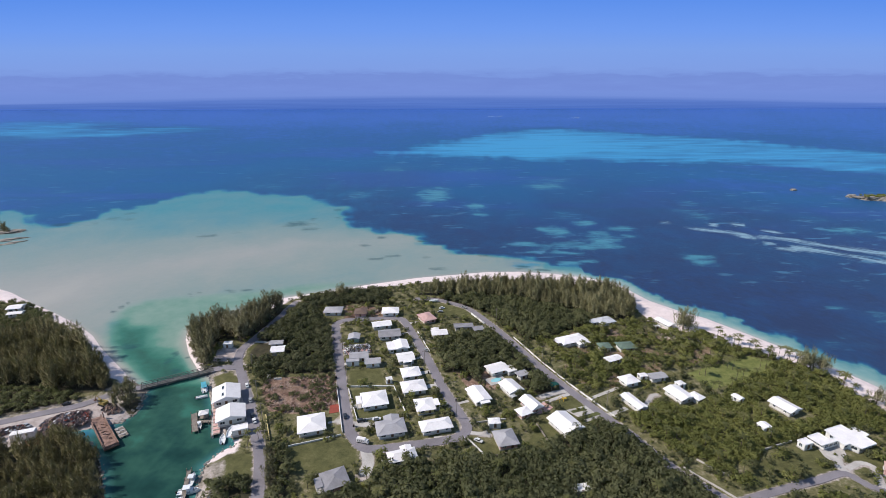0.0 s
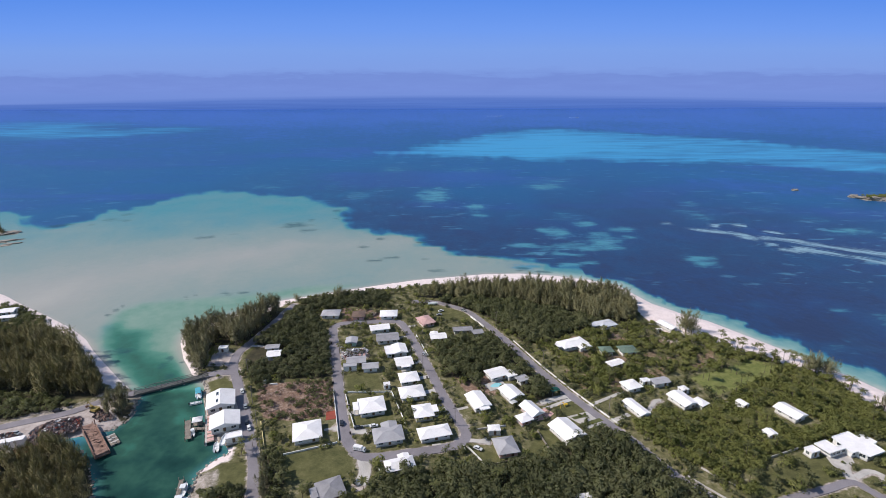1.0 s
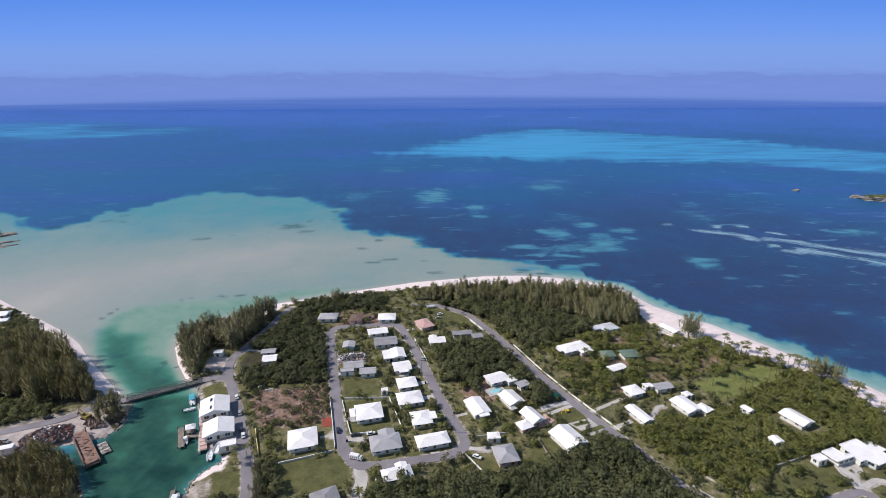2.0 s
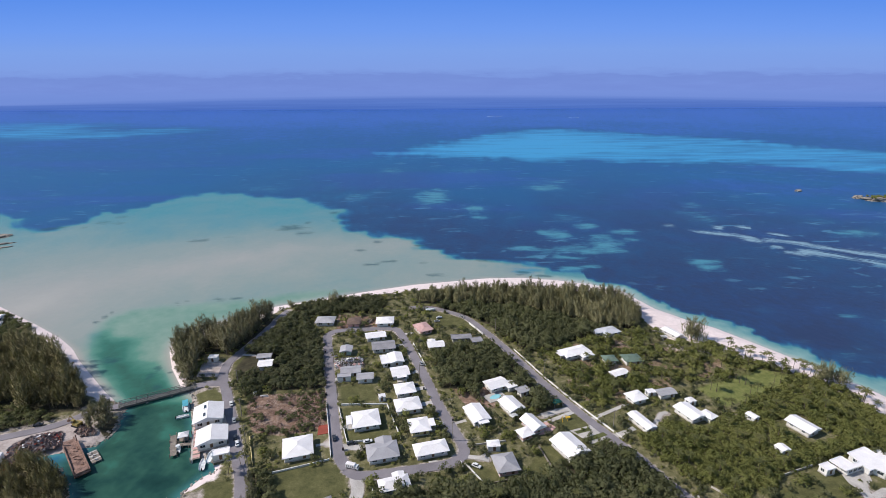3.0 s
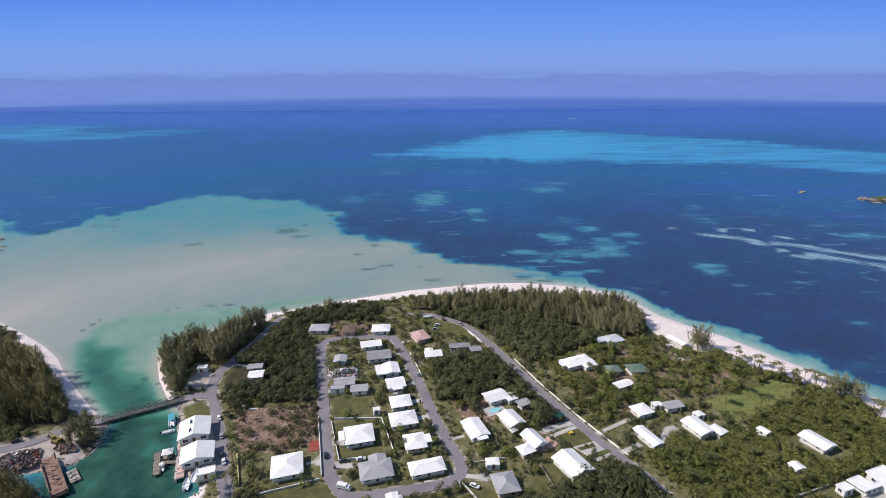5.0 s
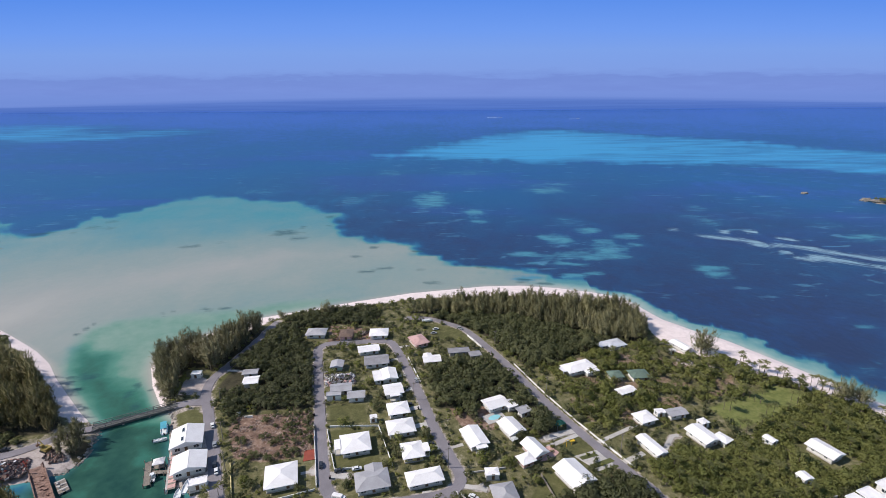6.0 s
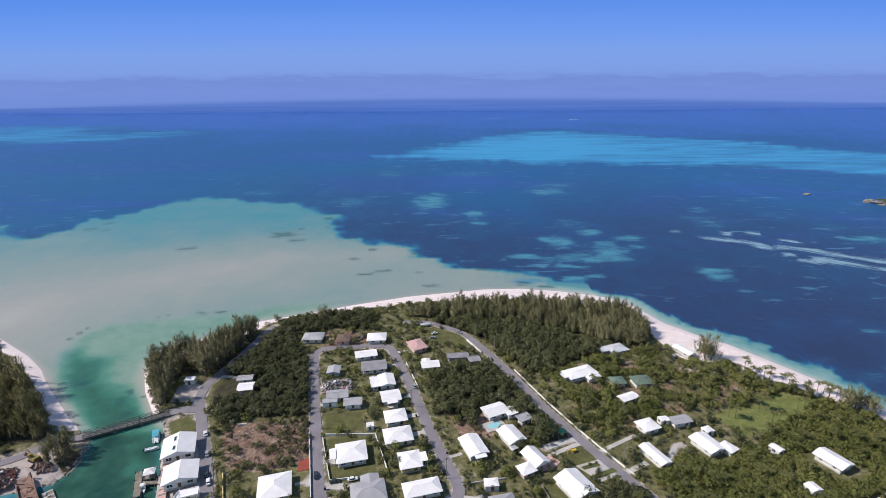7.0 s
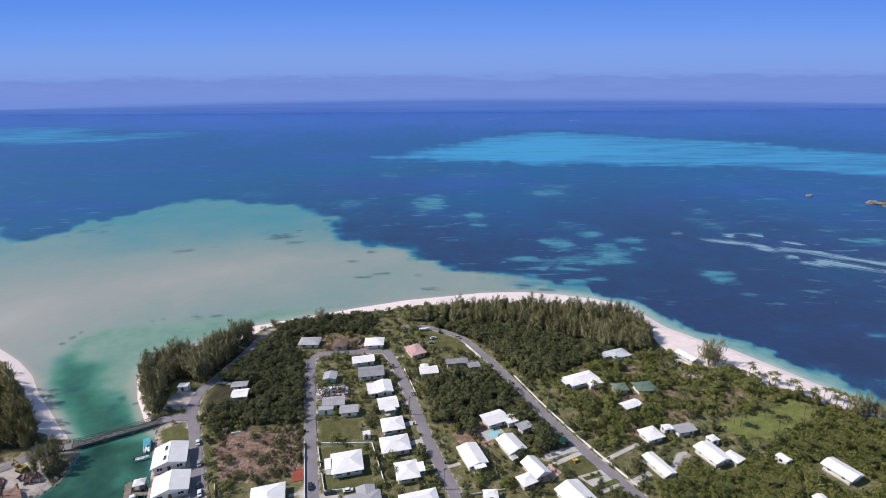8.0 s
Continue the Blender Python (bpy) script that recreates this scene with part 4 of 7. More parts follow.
def roof_mesh(kind, length, width, rise, mat, thick=0.16):
    """A roof over length (x) by width (y), eaves at z = 0: hip, gable_x, gable_y (ridge along x or y), cross or flat."""
    a, b = length / 2, width / 2
    bm = bmesh.new()

    def lay(corners):
        return bm.faces.new([bm.verts.new(c) for c in corners])

    if kind == "flat":
        box(bm, 0, 0, 0.12, length, width, 0.24)
        for sx, sy, cx, cy in ((length, 0.18, 0, b - 0.09), (length, 0.18, 0, -b + 0.09), (0.18, width - 0.36, a - 0.09, 0), (0.18, width - 0.36, -a + 0.09, 0)):
            box(bm, cx, cy, 0.31, sx, sy, 0.16)
    else:
        if kind == "gable_x":
            p, q = (-a, 0, rise), (a, 0, rise)
        elif kind == "gable_y":
            p, q = (0, -b, rise), (0, b, rise)
        elif length >= width:
            p, q = (-(a - b) - 0.12 * b, 0, rise), (a - b + 0.12 * b, 0, rise)
        else:
            p, q = (0, -(b - a) - 0.12 * a, rise), (0, b - a + 0.12 * a, rise)
        e = [(-a, -b, 0), (a, -b, 0), (a, b, 0), (-a, b, 0)]
        along_x = kind == "gable_x" or (kind in ("hip", "cross") and length >= width)
        if along_x:
            lay((e[0], e[1], q, p)), lay((e[2], e[3], p, q)), lay((e[1], e[2], q)), lay((e[3], e[0], p))
        else:
            lay((e[1], e[2], q, p)), lay((e[3], e[0], p, q)), lay((e[0], e[1], p)), lay((e[2], e[3], q))
        lay(e[::-1])
        bmesh.ops.remove_doubles(bm, verts=bm.verts[:], dist=0.001)
        bmesh.ops.recalc_face_normals(bm, faces=bm.faces[:])
        # fascia board under the eaves
        for sx, sy, cx, cy in ((length, 0.08, 0, b - 0.04), (length, 0.08, 0, -b + 0.04), (0.08, width - 0.16, a - 0.04, 0), (0.08, width - 0.16, -a + 0.04, 0)):
            box(bm, cx, cy, -thick / 2 - 0.002, sx, sy, thick)
        beam(bm, p, q, 0.05, sides=5)
        if kind in ("hip", "cross"):
            for c in e:
                near = p if (Vector(c) - Vector(p)).length < (Vector(c) - Vector(q)).length else q
                beam(bm, (c[0] * 0.985, c[1] * 0.985, 0.02), near, 0.04, sides=5)
    me = bpy.data.meshes.new("roof")
    bm.to_mesh(me)
    bm.free()
    me.materials.append(mat)
    return me


FOOTPRINTS = []


def house(x, y, turn, length, width, roof="hip", cover=None, walls=None, label="", wall_h=2.25, rise=None, porch="", wing=None, category="house", name="house", seed=None):
    """A single-storey house. length and width are those of the eaves; wing: (x, y, length, width, roof) in the house's own axes."""
    rng = random.Random(seed if seed is not None else int(x * 7 + y * 13))
    cover, walls = cover or M_WHITE_ROOF, walls or M_WHITE_WALL
    h = thing(name, pose(x, y, GZ, 0, 0, turn), label, category)
    over = (0.9 if roof == "flat" else 0.8) if min(length, width) > 4 else 0.2
    blocks = [(0, 0, length, width, roof)] + ([wing] if wing else [])
    for k, (bx, by, bl, bw, kind) in enumerate(blocks):
        FOOTPRINTS.append((x, y, turn, bx, by, bl, bw))
        wl, ww = bl - 2 * over, bw - 2 * over
        hh = wall_h - 0.18 * k
        plinth = box(bmesh.new(), bx, by, 0.06, wl + 0.3, ww + 0.3, 0.62)
        part("plinth", plinth, M_CONCRETE, h)
        part("wall", box(bmesh.new(), bx, by, 0.371 + (hh - 0.371) / 2, wl, ww, hh - 0.371), walls, h)
        up = rise if rise is not None and k == 0 else (0.125 * min(bl, bw) if kind != "flat" else 0)
        piece("roof", roof_mesh(kind, bl, bw, up, cover), h, Matrix.Translation((bx, by, hh)))
        if kind in ("gable_x", "gable_y"):
            # gable ends of masonry between wall head and rafters
            ends = ((-wl / 2, 1), (wl / 2, 1)) if kind == "gable_x" else ((-ww / 2, 0), (ww / 2, 0))
            for off, ax in ends:
                bm = bmesh.new()
                half = (ww if ax else wl) / 2
                tri = [(-half, 0), (half, 0), (0, up * half / ((bw if ax else bl) / 2) - 0.05)]
                s = 0.1 if off > 0 else -0.1
                front = [bm.verts.new((bx + off, by + u, hh + w) if ax else (bx + u, by + off, hh + w)) for u, w in tri]
                back = [bm.verts.new((bx + off - s, by + u, hh + w) if ax else (bx + u, by + off - s, hh + w)) for u, w in tri]
                bm.faces.new(front), bm.faces.new(back[::-1])
                for i in range(3):
                    j = (i + 1) % 3
                    bm.faces.new((front[j], front[i], back[i], back[j]))
                bmesh.ops.recalc_face_normals(bm, faces=bm.faces[:])
                part("gable", bm, walls, h)
        sides = ((wl, -ww / 2, 0), (wl, ww / 2, 180), (ww, -wl / 2, 270), (ww, wl / 2, 90))
        for s, (run, off, ang) in enumerate(sides):
            if wing and k == 0 and s == 1:
                continue
            count = max(1, int(run / 3.0))
            for i in range(count):
                u = (i + 0.5) / count * run - run / 2 + rng.uniform(-0.2, 0.2)
                if ang in (0, 180):
                    at = Matrix.Translation((bx + (u if ang == 0 else -u), by + off, 0))
                else:
                    at = Matrix.Translation((bx + off, by + (-u if ang == 270 else u), 0))
                m = at @ Matrix.Rotation(radians(ang), 4, "Z")
                if s == 0 and i == count // 2 and k == 0:
                    piece("door", DOOR_ME, h, m @ Matrix.Translation((0, -0.02, 0.375)))
                else:
                    w = rng.choice((1.1, 1.7)) if run > 4 else 1.1
                    f = piece("window", WINDOW[w][0], h, m @ Matrix.Translation((0, 0, min(1.65, hh - 0.75))))
                    piece("pane", WINDOW[w][1], f)
    if porch:
        px, py, pl, pw = {"front": (0, -width / 2 - 0.9, length * 0.5, 1.9), "right": (length / 2 + 0.9, 0, 1.9, width * 0.5), "left": (-length / 2 - 0.9, 0, 1.9, width * 0.5)}[porch]
        part("porch_floor", box(bmesh.new(), px, py, 0.1, pl, pw, 0.5), M_CONCRETE, h)
        bm = box(bmesh.new(), px, py, 2.47 + 0.08, pl + 0.3, pw + 0.3, 0.14)
        part("porch_roof", bm, cover, h)
        for sx in (-1, 1):
            for sy in (-1, 1):
                piece("porch_post", POST_ME, h, Matrix.Translation((px + sx * (pl / 2 - 0.15), py + sy * (pw / 2 - 0.15), 0)))
    return h


WH, GR = "white-roofed bungalow", "grey-roofed bungalow"
# between the two village streets
house(-27.8, 171.1, 14, 10.6, 10.2, "hip", label="white hip-roofed bungalow in a walled lawn garden", porch="left")
house(-19.4, 153.4, 14, 11.0, 8.6, "hip", M_LIGHTGREY_ROOF, label="grey hip-roofed bungalow on a street corner", wing=(1.0, 4.6, 6.0, 5.0, "gable_y"))
house(-49.2, 155.7, 16, 10.4, 10.8, "hip", label="white hip-roofed bungalow beside a mown lot")
house(-7.4, 167.1, 13, 7.8, 8.4, "hip", None, M_YELLOW_WALL, "yellow bungalow with a white hip roof", porch="right")
house(-2.8, 154.7, 15, 12.0, 6.6, "hip", label="long white-roofed bungalow by the street bend", rise=1.1)
house(-12.5, 180.0, 14, 10.4, 8.6, "hip", label="white hip-roofed bungalow among garden shrubs")
house(-14.4, 191.0, 14, 8.6, 8.0, "hip", label="small white-roofed bungalow in a row")
house(-17.6, 204.3, 15, 8.0, 8.0, "gable_x", label="small white gable-roofed bungalow in a row", porch="front")
house(-20.6, 216.0, 14, 7.2, 9.2, "gable_y", label="white-roofed bungalow with a grey lean-to", wing=(-5.2, -0.4, 3.6, 8.4, "flat"))
house(-27.6, 228.1, 10, 11.4, 8.6, "gable_x", M_GREY_ROOF, label="low grey-roofed bungalow among shrubs")
house(-32.8, 238.9, 14, 10.4, 6.6, "gable_x", label="white flat-looking bungalow near the street end")
house(-29.9, 256.1, 4, 9.8, 8.6, "hip", label="white hip-roofed bungalow at the street end")
house(-46.6, 255.2, 4, 7.2, 8.8, "hip", M_BROWN_ROOF, M_PINK_WALL, "brown-roofed cottage at the forest edge")
house(-62.4, 257.0, 2, 10.4, 8.4, "hip", M_LIGHTGREY_ROOF, label="pale grey hip-roofed bungalow at the street end")
house(-45.1, 224.6, 4, 6.0, 6.4, "gable_y", M_LIGHTGREY_ROOF, M_MINT_WALL, "small mint-green cottage with a grey roof")
house(-39.6, 205.6, 10, 9.0, 6.4, "gable_x", M_LIGHTGREY_ROOF, M_WHITE_WALL, "half-built grey block house with rough walls")
house(-32.4, 200.4, 8, 7.4, 5.4, "gable_x", M_LIGHTGREY_ROOF, M_WHITE_WALL, "light grey annex beside a half-built house")
house(-41.6, 200.6, 8, 6.0, 3.0, "flat", M_LIGHTGREY_ROOF, M_WHITE_WALL, "low unfinished block annex", category="shed", name="shed")
# west of the first street and by the harbour
house(-79.6, 211.6, 10, 6.6, 6.2, "gable_x", label="white-roofed cottage in dark scrub")
house(-82.4, 218.4, 8, 6.8, 4.4, "gable_x", M_LIGHTGREY_ROOF, label="grey-roofed cottage beside a grass strip")
house(-88.5, 174.0, 22, 10.8, 11.4, "gable_y", M_WHITE_ROOF, M_WHITE_WALL, "white gabled boathouse on the harbour quay", 2.9, 1.7)
house(-81.5, 161.2, 22, 10.8, 9.4, "gable_y", M_WHITE_ROOF, M_WHITE_WALL, "white gabled dockside store on the quay", 2.7, 1.6)
house(-74.8, 152.9, 20, 5.6, 3.4, "flat", label="low white store annex on the quay", category="shed", name="shed")
house(-34.7, 127.8, 26, 8.4, 8.6, "hip", M_GREY_ROOF, M_PINK_WALL, "weathered grey hip-roofed house in palms", porch="left")
house(-14.0, 138.4, 17, 10.0, 5.8, "hip", label="white hip-roofed bungalow under scrub trees", rise=1.1, wing=(2.0, 3.2, 4.0, 3.0, "gable_y"))
house(-106.0, 217.5, 8, 4.2, 3.2, "flat", label="small white kiosk under casuarina trees", category="kiosk", name="kiosk")
# between the village and the diagonal road
house(22.2, 147.3, 12, 7.8, 8.8, "hip", M_LIGHTGREY_ROOF, M_PINK_WALL, "grey hip-roofed house in a walled garden", rise=1.4)
house(14.4, 174.1, 21, 7.6, 10.8, "gable_y", label="white gable-roofed bungalow among garden trees", porch="front")
house(23.9, 194.4, 25, 9.2, 7.4, "gable_x", label="large white-roofed villa beside a small pool", rise=1.0, wing=(4.9, -3.3, 4.6, 5.2, "flat"))
house(28.4, 179.6, 27, 7.4, 9.2, "gable_y", label="white-roofed pool wing of a villa", rise=1.1)
house(34.6, 189.3, 28, 5.4, 4.4, "flat", M_LIGHTGREY_ROOF, label="low grey flat-roofed carport by a villa", category="shed", name="shed")
house(34.9, 168.0, 29, 6.2, 8.8, "gable_y", None, M_PINK_WALL, "pink house with a white gable roof", rise=1.5)
house(31.1, 162.6, 27, 5.6, 5.0, "hip", None, M_PINK_WALL, "pink annex with a white hip roof")
house(45.6, 155.6, 27, 9.4, 11.2, "gable_y", label="long white gabled bungalow with a shaded side wall", rise=1.6)
house(19.1, 156.7, 4, 4.6, 3.6, "hip", label="small white garden hut", category="hut", name="hut")
house(-9.0, 247.6, 28, 7.8, 10.4, "hip", M_PINK_ROOF, M_PINK_WALL, "faded pink hip-roofed house on open grass")
house(-2.0, 228.9, 9, 8.4, 6.4, "gable_x", label="irregular white cottage beside scrub", wing=(-1.5, 3.8, 4.0, 3.4, "gable_y"))
house(10.8, 236.1, 6, 10.4, 5.0, "flat", M_GREY_ROOF, M_GREY_WALL, "low grey flat-roofed house among trees")
house(18.4, 232.8, 14, 5.8, 5.0, "flat", M_GREY_ROOF, M_GREY_WALL, "low grey flat-roofed wing among trees")
# east of the diagonal road
house(64.1, 221.4, 23, 14.8, 7.8, "hip", label="large white hip-roofed house in scrub", wing=(3.4, -4.2, 7.0, 5.0, "gable_y"), porch="left")
house(87.5, 242.8, 20, 10.0, 7.6, "hip", M_PALE_ROOF, label="pale grey-white house near the beach", wing=(-6.6, 1.0, 5.0, 4.6, "flat"))
house(78.6, 214.6, 4, 6.4, 5.8, "hip", M_GREEN_ROOF, label="small cottage with a dull green roof")
house(89.0, 214.8, 6, 8.6, 7.0, "hip", M_GREEN_ROOF, label="cottage with a dull green hip roof")
house(78.8, 202.5, 24, 8.2, 4.6, "gable_x", label="small white-roofed cottage in bushes")
house(79.6, 184.7, 20, 7.4, 6.6, "hip", label="white-roofed bungalow in bushes")
house(92.9, 187.6, 14, 8.0, 4.8, "gable_x", M_LIGHTGREY_ROOF, label="light grey gabled cottage beside bushes")
house(86.9, 188.2, 10, 3.6, 3.0, "gable_x", label="tiny white-roofed garden shed", category="shed", name="shed")
house(75.9, 169.1, 22, 5.0, 10.8, "gable_y", label="long narrow white-roofed bungalow")
house(96.5, 174.6, 22, 7.6, 9.8, "gable_y", label="large white-roofed house in green scrub", rise=0.9)
house(102.6, 172.4, 30, 4.6, 5.4, "hip", label="white-roofed wing of a scrubland house")
house(100.4, 181.9, 19, 3.6, 3.2, "hip", label="small white garden pavilion", category="hut", name="hut")
house(119.0, 171.8, 24, 3.2, 4.0, "gable_y", label="small white hut in dense scrub", category="hut", name="hut")
house(134.3, 166.3, 24, 7.2, 9.4, "gable_y", label="white-roofed house standing in dense scrub", rise=1.0)
house(118.7, 153.9, 14, 4.0, 3.6, "gable_y", label="small white hut among bushes", category="hut", name="hut")
house(127.1, 144.5, 18, 4.2, 3.0, "flat", label="small white flat-roofed garage", category="garage", name="garage")
house(43.1, 123.9, 8, 5.8, 3.2, "gable_x", label="white-roofed shed almost hidden in scrub", category="shed", name="shed")
house(119.3, 240.7, 24, 5.6, 10.4, "gable_y", label="white-roofed beach house on the sand")
house(146.6, 131.8, -40, 4.0, 5.6, "hip", M_PINK_ROOF, M_PINK_WALL, "small pink-roofed cottage beside a drive", category="cottage", name="cottage")
house(-246.0, 260.5, 15, 7.6, 7.0, "gable_x", None, M_WHITE_WALL, "white two-part house in island scrub", 2.9)
house(-240.5, 253.5, 15, 7.6, 4.6, "gable_x", None, M_WHITE_WALL, "white front wing of an island house", 2.3)
house(-23.4, 185.9, 14, 2.8, 2.6, "gable_x", label="small white garden shed by a fence", category="shed", name="shed", wall_h=2.2)
FOOTPRINTS += [(-87.5, 209.5, 10, 0, 0, 17, 9), (-80.5, 214.6, 10, 0, 0, 10, 13), (98, 175, 22, 0, 0, 13, 14), (134.3, 165.0, 24, 0, 0, 12, 13), (-43.2, 167.2, 14, 0, 0, 5.5, 8), (23.0, 187.6, 27, 0, 0, 8.4, 5.4), (-28.8, 147.4, -16, 0, 0, 7, 3)]


def villa():
    """A sprawling flat-roofed villa: one stepped roof plate over set-back walls."""
    c = np.mean(VILLA, 0)
    t = thing("villa", pose(c[0], c[1], GZ), "sprawling white flat-roofed villa by a turning circle", "villa")
    ring = [(x - c[0], y - c[1]) for x, y in VILLA]

    def plate(name, scale, z0, z1, mat, label=""):
        bm = bmesh.new()
        low, top = [[bm.verts.new((x * scale, y * scale, z)) for x, y in ring] for z in (z0, z1)]
        bm.faces.new(low), bm.faces.new(top)
        for i in range(len(ring)):
            j = (i + 1) % len(ring)
            bm.faces.new((low[i], low[j], top[j], top[i]))
        bmesh.ops.recalc_face_normals(bm, faces=bm.faces[:])
        part(name, bm, mat, t, label)

    plate("plinth", 0.91, -0.25, 0.3, M_CONCRETE)
    plate("wall", 0.88, 0.3, 2.2, M_WHITE_WALL)
    plate("roof", 1.0, 2.2, 2.45, M_WHITE_ROOF, "white flat roof plate")
    for i, (ax, ay) in enumerate(ring):
        bx, by = ring[(i + 1) % len(ring)]
        n, a = math.hypot(bx - ax, by - ay), math.degrees(math.atan2(by - ay, bx - ax))
        part("parapet", box(bmesh.new(), (ax + bx) / 2 * 0.985, (ay + by) / 2 * 0.985, 2.54, n - 0.3, 0.22, 0.17, a), M_TRIM, t)
        for u in np.arange(1.5, n - 1.0, 2.6):
            px, py = (ax + (bx - ax) * u / n) * 0.878, (ay + (by - ay) * u / n) * 0.878
            out = a if (bx - ax) * -(ay + by) / 2 + (by - ay) * (ax + bx) / 2 > 0 else a + 180
            f = piece("window", WINDOW[1.7][0], t, pose(px, py, 1.55, 0, 0, out))
            piece("pane", WINDOW[1.7][1], f)
    FOOTPRINTS.append((c[0], c[1], 18, -3, 0, 22, 9))


villa()


# ---- plants ----
def blades(base, way, side, length, width):
    """Pointed blades, widest a third of the way up: arrays of corners and faces."""
    foot = base + way * (length * 0.12)[:, None]
    v = np.stack((foot + side * (width / 2)[:, None], base + way * length[:, None], foot - side * (width / 2)[:, None]), 1).reshape(-1, 3)
    return v, np.arange(len(v)).reshape(-1, 3)


def facing(v, f, normals):
    """The faces wound so that each looks the way of its normal."""
    a, b, c = v[f[:, 0]], v[f[:, 1]], v[f[:, 2]]
    back = (np.cross(b - a, c - a) * normals[f[:, 0]]).sum(1) < 0
    return np.where(back[:, None], f[:, ::-1], f)


def unit(v):
    return v / np.maximum(np.linalg.norm(v, axis=-1, keepdims=True), 1e-9)


def casuarina_crown(seed, height=11.0, spread=2.9, count=540, fork=2.4):
    """Several feathery leaders with rising sprays, ragged at the top."""
    rng = np.random.default_rng(seed)
    leaders = [(*rng.uniform(-0.3, 0.3, 2), height)] + [(*rng.uniform(-fork, fork, 2), height * rng.uniform(0.5, 0.95)) for _ in range(6 if fork < 3 else 12)]
    pick = rng.integers(0, len(leaders), count)
    lead = np.array(leaders)[pick]
    h = rng.uniform(0.12, 1.0, count) ** 0.65
    az = rng.uniform(0, 2 * np.pi, count)
    reach = spread * 0.55 * np.clip(1.03 - h, 0, 1) ** 0.7 * rng.uniform(0.3, 1.1, count) + 0.1
    out = np.stack((np.cos(az), np.sin(az), np.zeros(count)), 1)
    base = np.column_stack((lead[:, :2] * (0.35 + 0.65 * h[:, None]), lead[:, 2] * h)) + out * reach[:, None]
    way = unit(out * rng.uniform(0.1, 0.55, count)[:, None] + np.array([0, 0, 1.0]) * rng.uniform(0.5, 1.2, count)[:, None] + rng.normal(0, 0.16, (count, 3)))
    side = unit(np.cross(way, rng.normal(0, 1, (count, 3))))
    v, f = blades(base, way, side, rng.uniform(0.9, 2.0, count) * (0.85 + 0.5 * h), rng.uniform(0.2, 0.42, count) * (1.15 - 0.6 * h))
    nn = np.repeat(unit(out * rng.uniform(0.5, 1.0, count)[:, None] + (0, 0, 0.45) + rng.normal(0, 0.2, (count, 3))), 3, 0)
    return v, facing(v, f, nn), nn


def broad_crown(seed, height=4.2, spread=2.2, count=440, leaf=0.5):
    rng = np.random.default_rng(seed)
    lobes = [(*(rng.uniform(-0.66, 0.66, 2) * spread), height * rng.uniform(0.3, 0.74), spread * rng.uniform(0.22, 0.46)) for _ in range(12)]
    lobe = np.array(lobes)[rng.integers(0, len(lobes), count)]
    n = unit(rng.normal(0, 1, (count, 3)) * (1, 1, 0.9) + (0, 0, 0.45))
    p = lobe[:, :3] + n * (lobe[:, 3] * rng.uniform(0.7, 1.12, count))[:, None] * (1, 1, 0.85)
    p[:, 2] = np.maximum(p[:, 2], 0.25)
    tilt = unit(n + rng.normal(0, 0.42, (count, 3)))
    way = unit(np.cross(tilt, rng.normal(0, 1, (count, 3))))
    side = np.cross(tilt, way)
    size = leaf * rng.uniform(0.6, 1.4, count)
    v, f = blades(p - way * (size / 2)[:, None], way, side, size, size * rng.uniform(0.65, 1.0, count))
    whole = unit(p - (0, 0, height * 0.25))
    nn = np.repeat(unit(0.55 * n + 0.45 * whole + (0, 0, 0.2) + rng.normal(0, 0.14, (count, 3))), 3, 0)
    return v, facing(v, f, nn), nn


def palm_crown(seed, height=7.0, count=24):
    rng = np.random.default_rng(seed)
    vs, fs, k = [], [], 0
    for i in range(count):
        a = 2 * np.pi * i / count + rng.uniform(-0.2, 0.2)
        lift, reach = rng.uniform(-0.5, 2.1), rng.uniform(2.0, 2.9)
        t = np.linspace(0, 1, 6)
        rib = np.stack((np.cos(a) * reach * t, np.sin(a) * reach * t, height + lift * t - (0.7 + 0.4 * lift) * t ** 2), 1)
        cross = np.array([-np.sin(a), np.cos(a), 0])
        width = 0.34 * np.sin(np.pi * (0.1 + 0.86 * t))[:, None]
        for s in (-1, 1):
            edge = rib + cross * s * width - np.array([0, 0, 0.35]) * width + np.array([np.cos(a), np.sin(a), 0]) * width * 0.5
            for j in range(5):
                vs += [rib[j], rib[j + 1], edge[j + 1], edge[j] * 0.75 + rib[j + 1] * 0.25]
                fs.append((k, k + 1, k + 2, k + 3))
                k += 4
    return np.array(vs), np.array(fs), None


def stem_mesh(name, height, radius, limbs, seed, bend=0.0):
    """A tapered trunk in bent sections with a few limbs."""
    rng = random.Random(seed)
    bm = bmesh.new()
    pts = [Vector((bend * (i / 4) ** 2 * height + rng.uniform(-0.08, 0.08), rng.uniform(-0.08, 0.08), height * i / 4 - (0.25 if i == 0 else 0))) for i in range(5)]
    for i in range(4):
        beam(bm, pts[i], pts[i + 1], radius * (1 - 0.2 * i), radius * (0.8 - 0.2 * i) + 0.012, 6)
    for _ in range(limbs):
        t = rng.uniform(0.35, 0.8)
        a = rng.uniform(0, 6.28)
        o = pts[0].lerp(pts[4], t)
        r = height * rng.uniform(0.16, 0.3)
        beam(bm, o, o + Vector((math.cos(a) * r, math.sin(a) * r, r * 0.9)), radius * 0.4, radius * 0.12, 4)
    me = bpy.data.meshes.new(name)
    bm.to_mesh(me)
    bm.free()
    me.materials.append(M_BARK)
    return me


